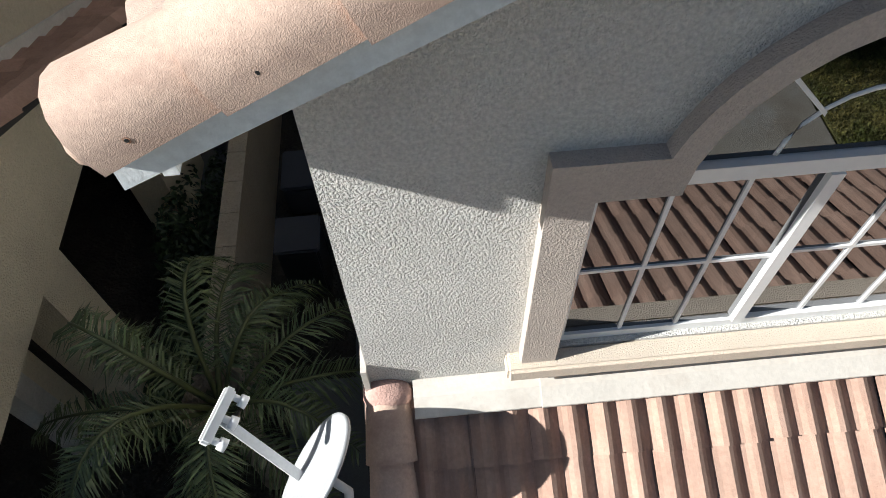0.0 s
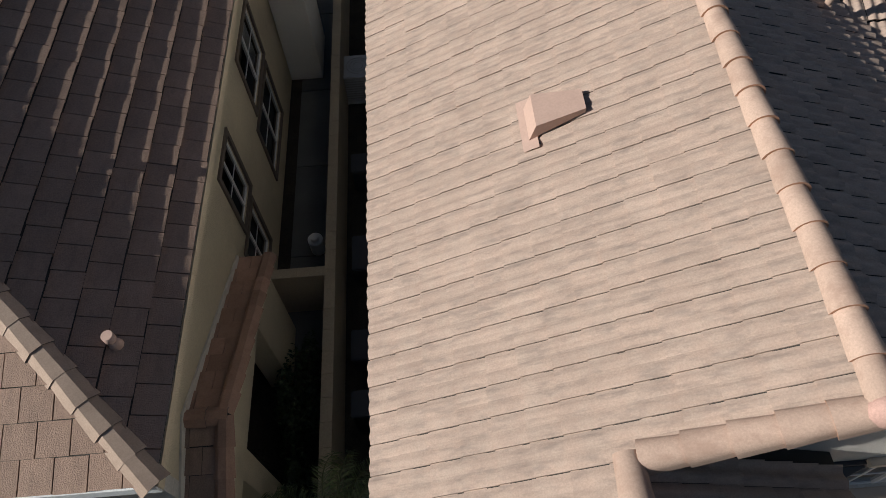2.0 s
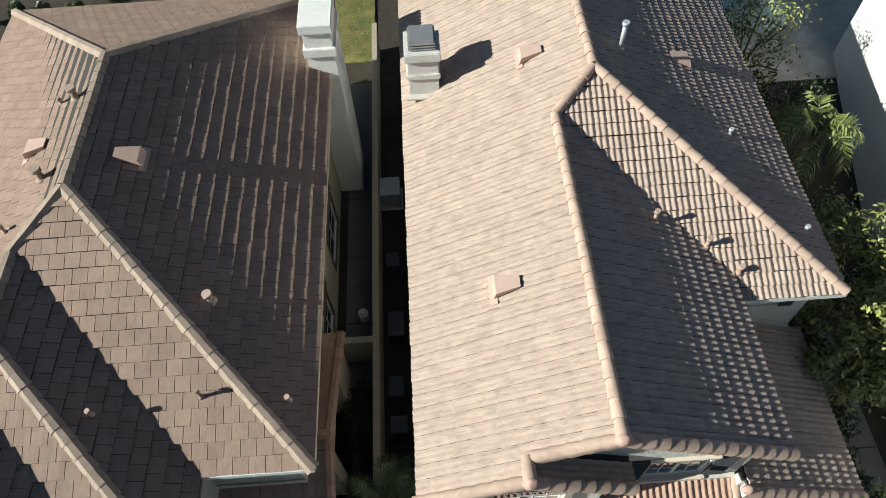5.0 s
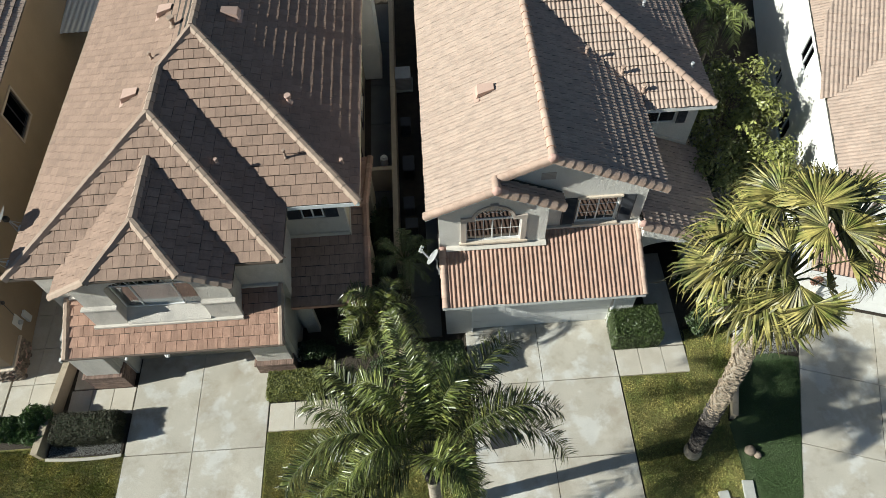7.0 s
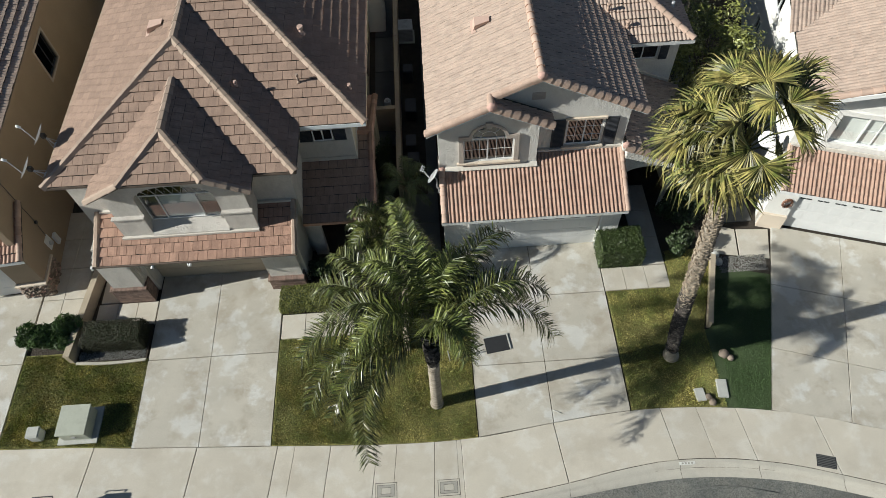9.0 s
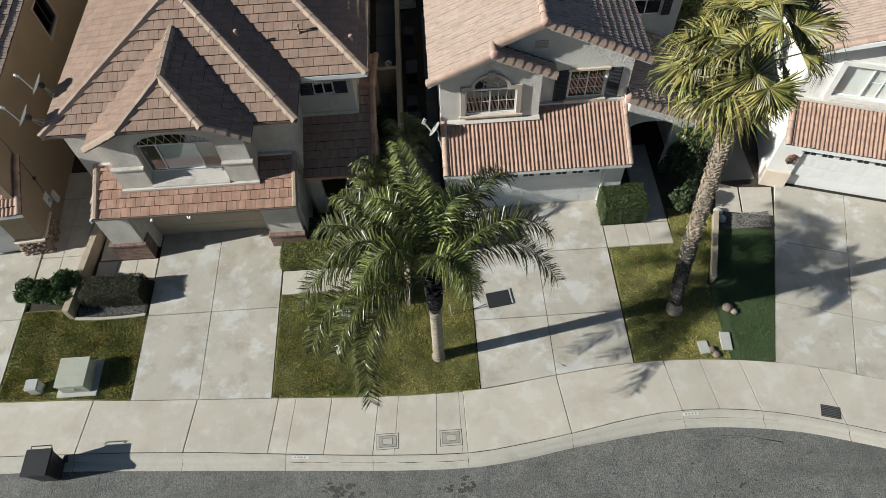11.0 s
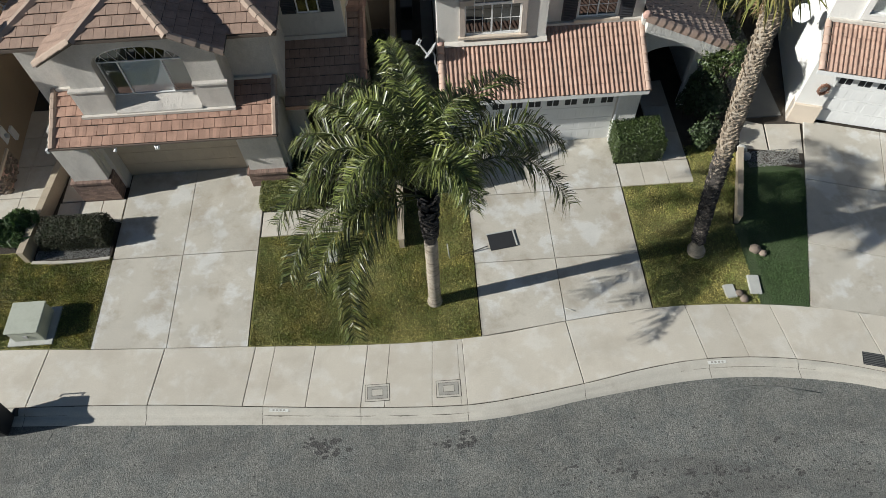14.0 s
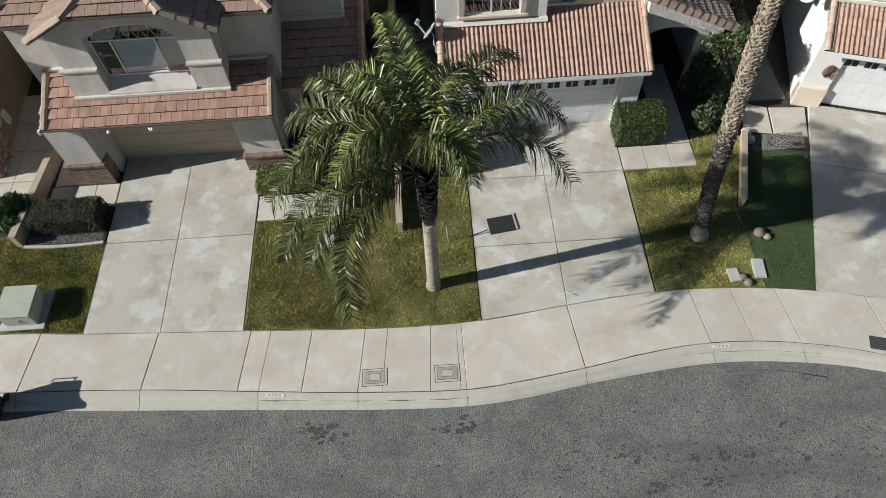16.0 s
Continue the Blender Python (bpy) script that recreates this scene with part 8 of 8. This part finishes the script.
for xa, xb, wd in ((-6.0, -3.2, 0.11), (-3.18, -0.1, 0.11), (-13.0, -6.1, 0.035), (0.0, 5.8, 0.035), (5.9, 8.6, 0.06), (8.7, 14.0, 0.035)):
    n_ = round((xb - xa) * 20)
    verts, faces = [], []
    for i in range(n_ + 1):
        x = xa + (xb - xa) * i / n_
        k0, d = kerb_line(x), gutter_line(x) - kerb_line(x)
        wv = max(0.0, noise.noise(Vector((x * 1.7, 3, 0))) + 0.35) * (0.6 + 0.4 * noise.noise(Vector((x * 9, 1, 0))))
        verts += [(x, k0 + d * 0.45, -0.098), (x, k0 + d * (0.452 + wd * wv), -0.106)]
        if i and wv > 0.04:
            faces.append((2 * i - 2, 2 * i - 1, 2 * i + 1, 2 * i))
    mesh_object("streak", verts, faces, KERB_DARK, dirt)
# painted number patches on the kerb, their figures as bars
PAINT = material("kerb_paint", (0.62, 0.62, 0.58), 0.8, 0.12, 6, 50, 0.15)
for x0_, x1_, f0 in ((-5.82, -5.28, 0.10), (6.68, 7.2, 0.12)):
    sign = thing("kerb_number", "faded white paint patch with grey marks on the kerb", "painted sign", "painted kerb patches", at=(0, 0, 0))
    at_ = lambda x, f: (x, kerb_line(x) + (gutter_line(x) - kerb_line(x)) * f, 0.003)
    mesh_object("patch", [at_(x0_, f0 + 0.02), at_(x0_, f0 + 0.2), at_(x1_, f0 + 0.2), at_(x1_, f0 + 0.02)], [(0, 1, 2, 3)], PAINT, sign)
    for k in range(4):
        xa = x0_ + 0.09 + k * 0.1
        mesh_object("mark", [(p[0], p[1], 0.006) for p in (at_(xa, f0 + 0.06), at_(xa, f0 + 0.16), at_(xa + 0.06, f0 + 0.16), at_(xa + 0.06, f0 + 0.06))], [(0, 1, 2, 3)], COVER, sign)
crack = thing("crack_seal", "dark sealed crack in the asphalt", "crack", at=(0, 0, -0.1))
for pts in ([(7.0, -9.5), (7.8, -9.42), (8.6, -9.5), (9.6, -9.75)], [(-7.9, -9.6), (-7.92, -10.0)], [(-11.9, -9.4), (-12.05, -9.9)], [(-2.7, -13.5), (-2.74, -12.6), (-2.68, -11.9)]):
    tube("seam", [(x, y, 0.1 - 0.125 + 0.075 * (gutter_line(x) - y) / (60 + gutter_line(x)) + 0.001) for x, y in pts], 0.013 if pts[0][0] > 0 else 0.006, IRON, crack, sides=5)

# side passage clutter
ac = thing("air_conditioner", "grey air-conditioning unit in the side passage", "air conditioner", at=(-1.55, 12.9, -0.05))
box("casing", -0.35, 0.35, -0.4, 0.4, 0.05, 0.8, GREY_METAL, ac, bevel=0.02)
box("pad", -0.42, 0.42, -0.47, 0.47, 0.0, 0.05, PLATE, ac)
for k in range(8):
    box("louvre", -0.36, 0.36, -0.405, -0.395, 0.12 + k * 0.075, 0.15 + k * 0.075, GALV, ac)
for r_ in (0.12, 0.2, 0.28):
    tube("grille", [(math.cos(i * math.pi / 10) * r_, math.sin(i * math.pi / 10) * r_, 0.81) for i in range(21)], 0.008, GALV, ac, sides=5)
pot = thing("gas_bottle", "white gas bottle standing on the paving", "gas bottle", at=(-2.5, 8.15, -0.03))
tube("body", [(0, 0, 0), (0, 0, 0.05), (0, 0, 0.34), (0, 0, 0.4)], 0.16, VINYL, pot, sides=18)
tube("collar", [(0, 0, 0.4), (0, 0, 0.5)], 0.09, VINYL, pot, sides=14)
for i, (x_, y_, w_, d_, h_) in enumerate(((-1.5, 9.9, 0.4, 0.5, 0.7), (-1.45, 7.6, 0.45, 0.8, 0.6), (-1.5, 5.6, 0.4, 0.6, 0.5), (-1.4, 4.3, 0.45, 0.45, 0.9))):
    cr = thing("crate", "dark plastic storage crate in the passage", "crate", "crates in the passage", at=(x_, y_, -0.08))
    box("tub", -w_ / 2, w_ / 2, -d_ / 2, d_ / 2, 0, h_, BLACK_PL if i % 2 else SHUTTER, cr, bevel=0.03)
    box("lid", -w_ / 2 - 0.02, w_ / 2 + 0.02, -d_ / 2 - 0.02, d_ / 2 + 0.02, h_, h_ + 0.05, SHUTTER, cr, bevel=0.02)

# back gardens
patio = thing("patio_cover", "white corrugated patio cover behind the tan house", "patio cover", at=(-16.2, 16.8, 0))
verts, faces = [], []
for i in range(41):
    x = -1.3 + 2.6 * i / 40
    z = 2.6 + (0.03 if i % 4 in (0, 1) else 0.0)
    verts += [(x, -1.9, z), (x, 1.9, z + 0.15)]
for i in range(40):
    faces.append((2 * i, 2 * i + 2, 2 * i + 3, 2 * i + 1))
mesh_object("sheet", verts, faces, WHITE, patio)
for sx in (-1.2, 1.2):
    for sy in (-1.8, 1.8):
        box("post", sx - 0.05, sx + 0.05, sy - 0.05, sy + 0.05, -0.1, 2.62, WHITE, patio)
back_lawn = box("lawn_5", -4.2, -2.1, 20.3, 26, -0.3, -0.02, GRASS)
tagged(back_lawn, "sunlit green back lawn", "lawn", kind="structure")
blades("grass", "sunlit green grass blades behind the houses", -4.2, -2.1, lambda x: 20.4, lambda x: 25.8, 4000, BLADE, 9)
back_patio = box("pavement_back", 10.2, 20, 17.5, 24, -0.3, -0.03, CONCRETE)
tagged(back_patio, "pale concrete patio behind the houses", "patio", kind="structure")
back_patio2 = box("pavement_back_2", -24, -4.4, 18.2, 24, -0.3, -0.04, SOIL)
tagged(back_patio2, "bare garden soil behind the houses", "ground", kind="structure")
for i, (x_, y_) in enumerate(((-19.5, 24.5), (-18.2, 24.8), (-16.9, 24.6), (-15.5, 24.7), (-13.5, 24.7), (-11.5, 24.6), (14, 25.2), (16.5, 25.3), (19, 25.0))):
    bush("shrub", "low green garden shrub along the back wall", (x_, y_, 0.4), (0.6, 0.5, 0.5), LEAF_DARK, 130 + i, 0.12, 900)
umb = thing("umbrella", "pale green patio umbrella behind the house", "umbrella", at=(12.9, 19.3, -0.03))
tube("pole", [(0, 0, 0), (0, 0, 2.4)], 0.025, VINYL, umb)
verts, faces = [(0, 0, 2.45)], []
for i in range(8):
    a = 2 * math.pi * i / 8
    verts.append((math.cos(a) * 1.25, math.sin(a) * 1.25, 2.0))
for i in range(8):
    faces.append((0, 1 + i, 1 + (i + 1) % 8))
CANVAS = material("pale_green_canvas", (0.42, 0.50, 0.46), 0.8, 0.06, 2, 30, 0.05)
mesh_object("canopy", verts, faces, CANVAS, umb)
tube("base", [(0, 0, 0), (0, 0, 0.08)], 0.25, PLATE, umb, sides=18)
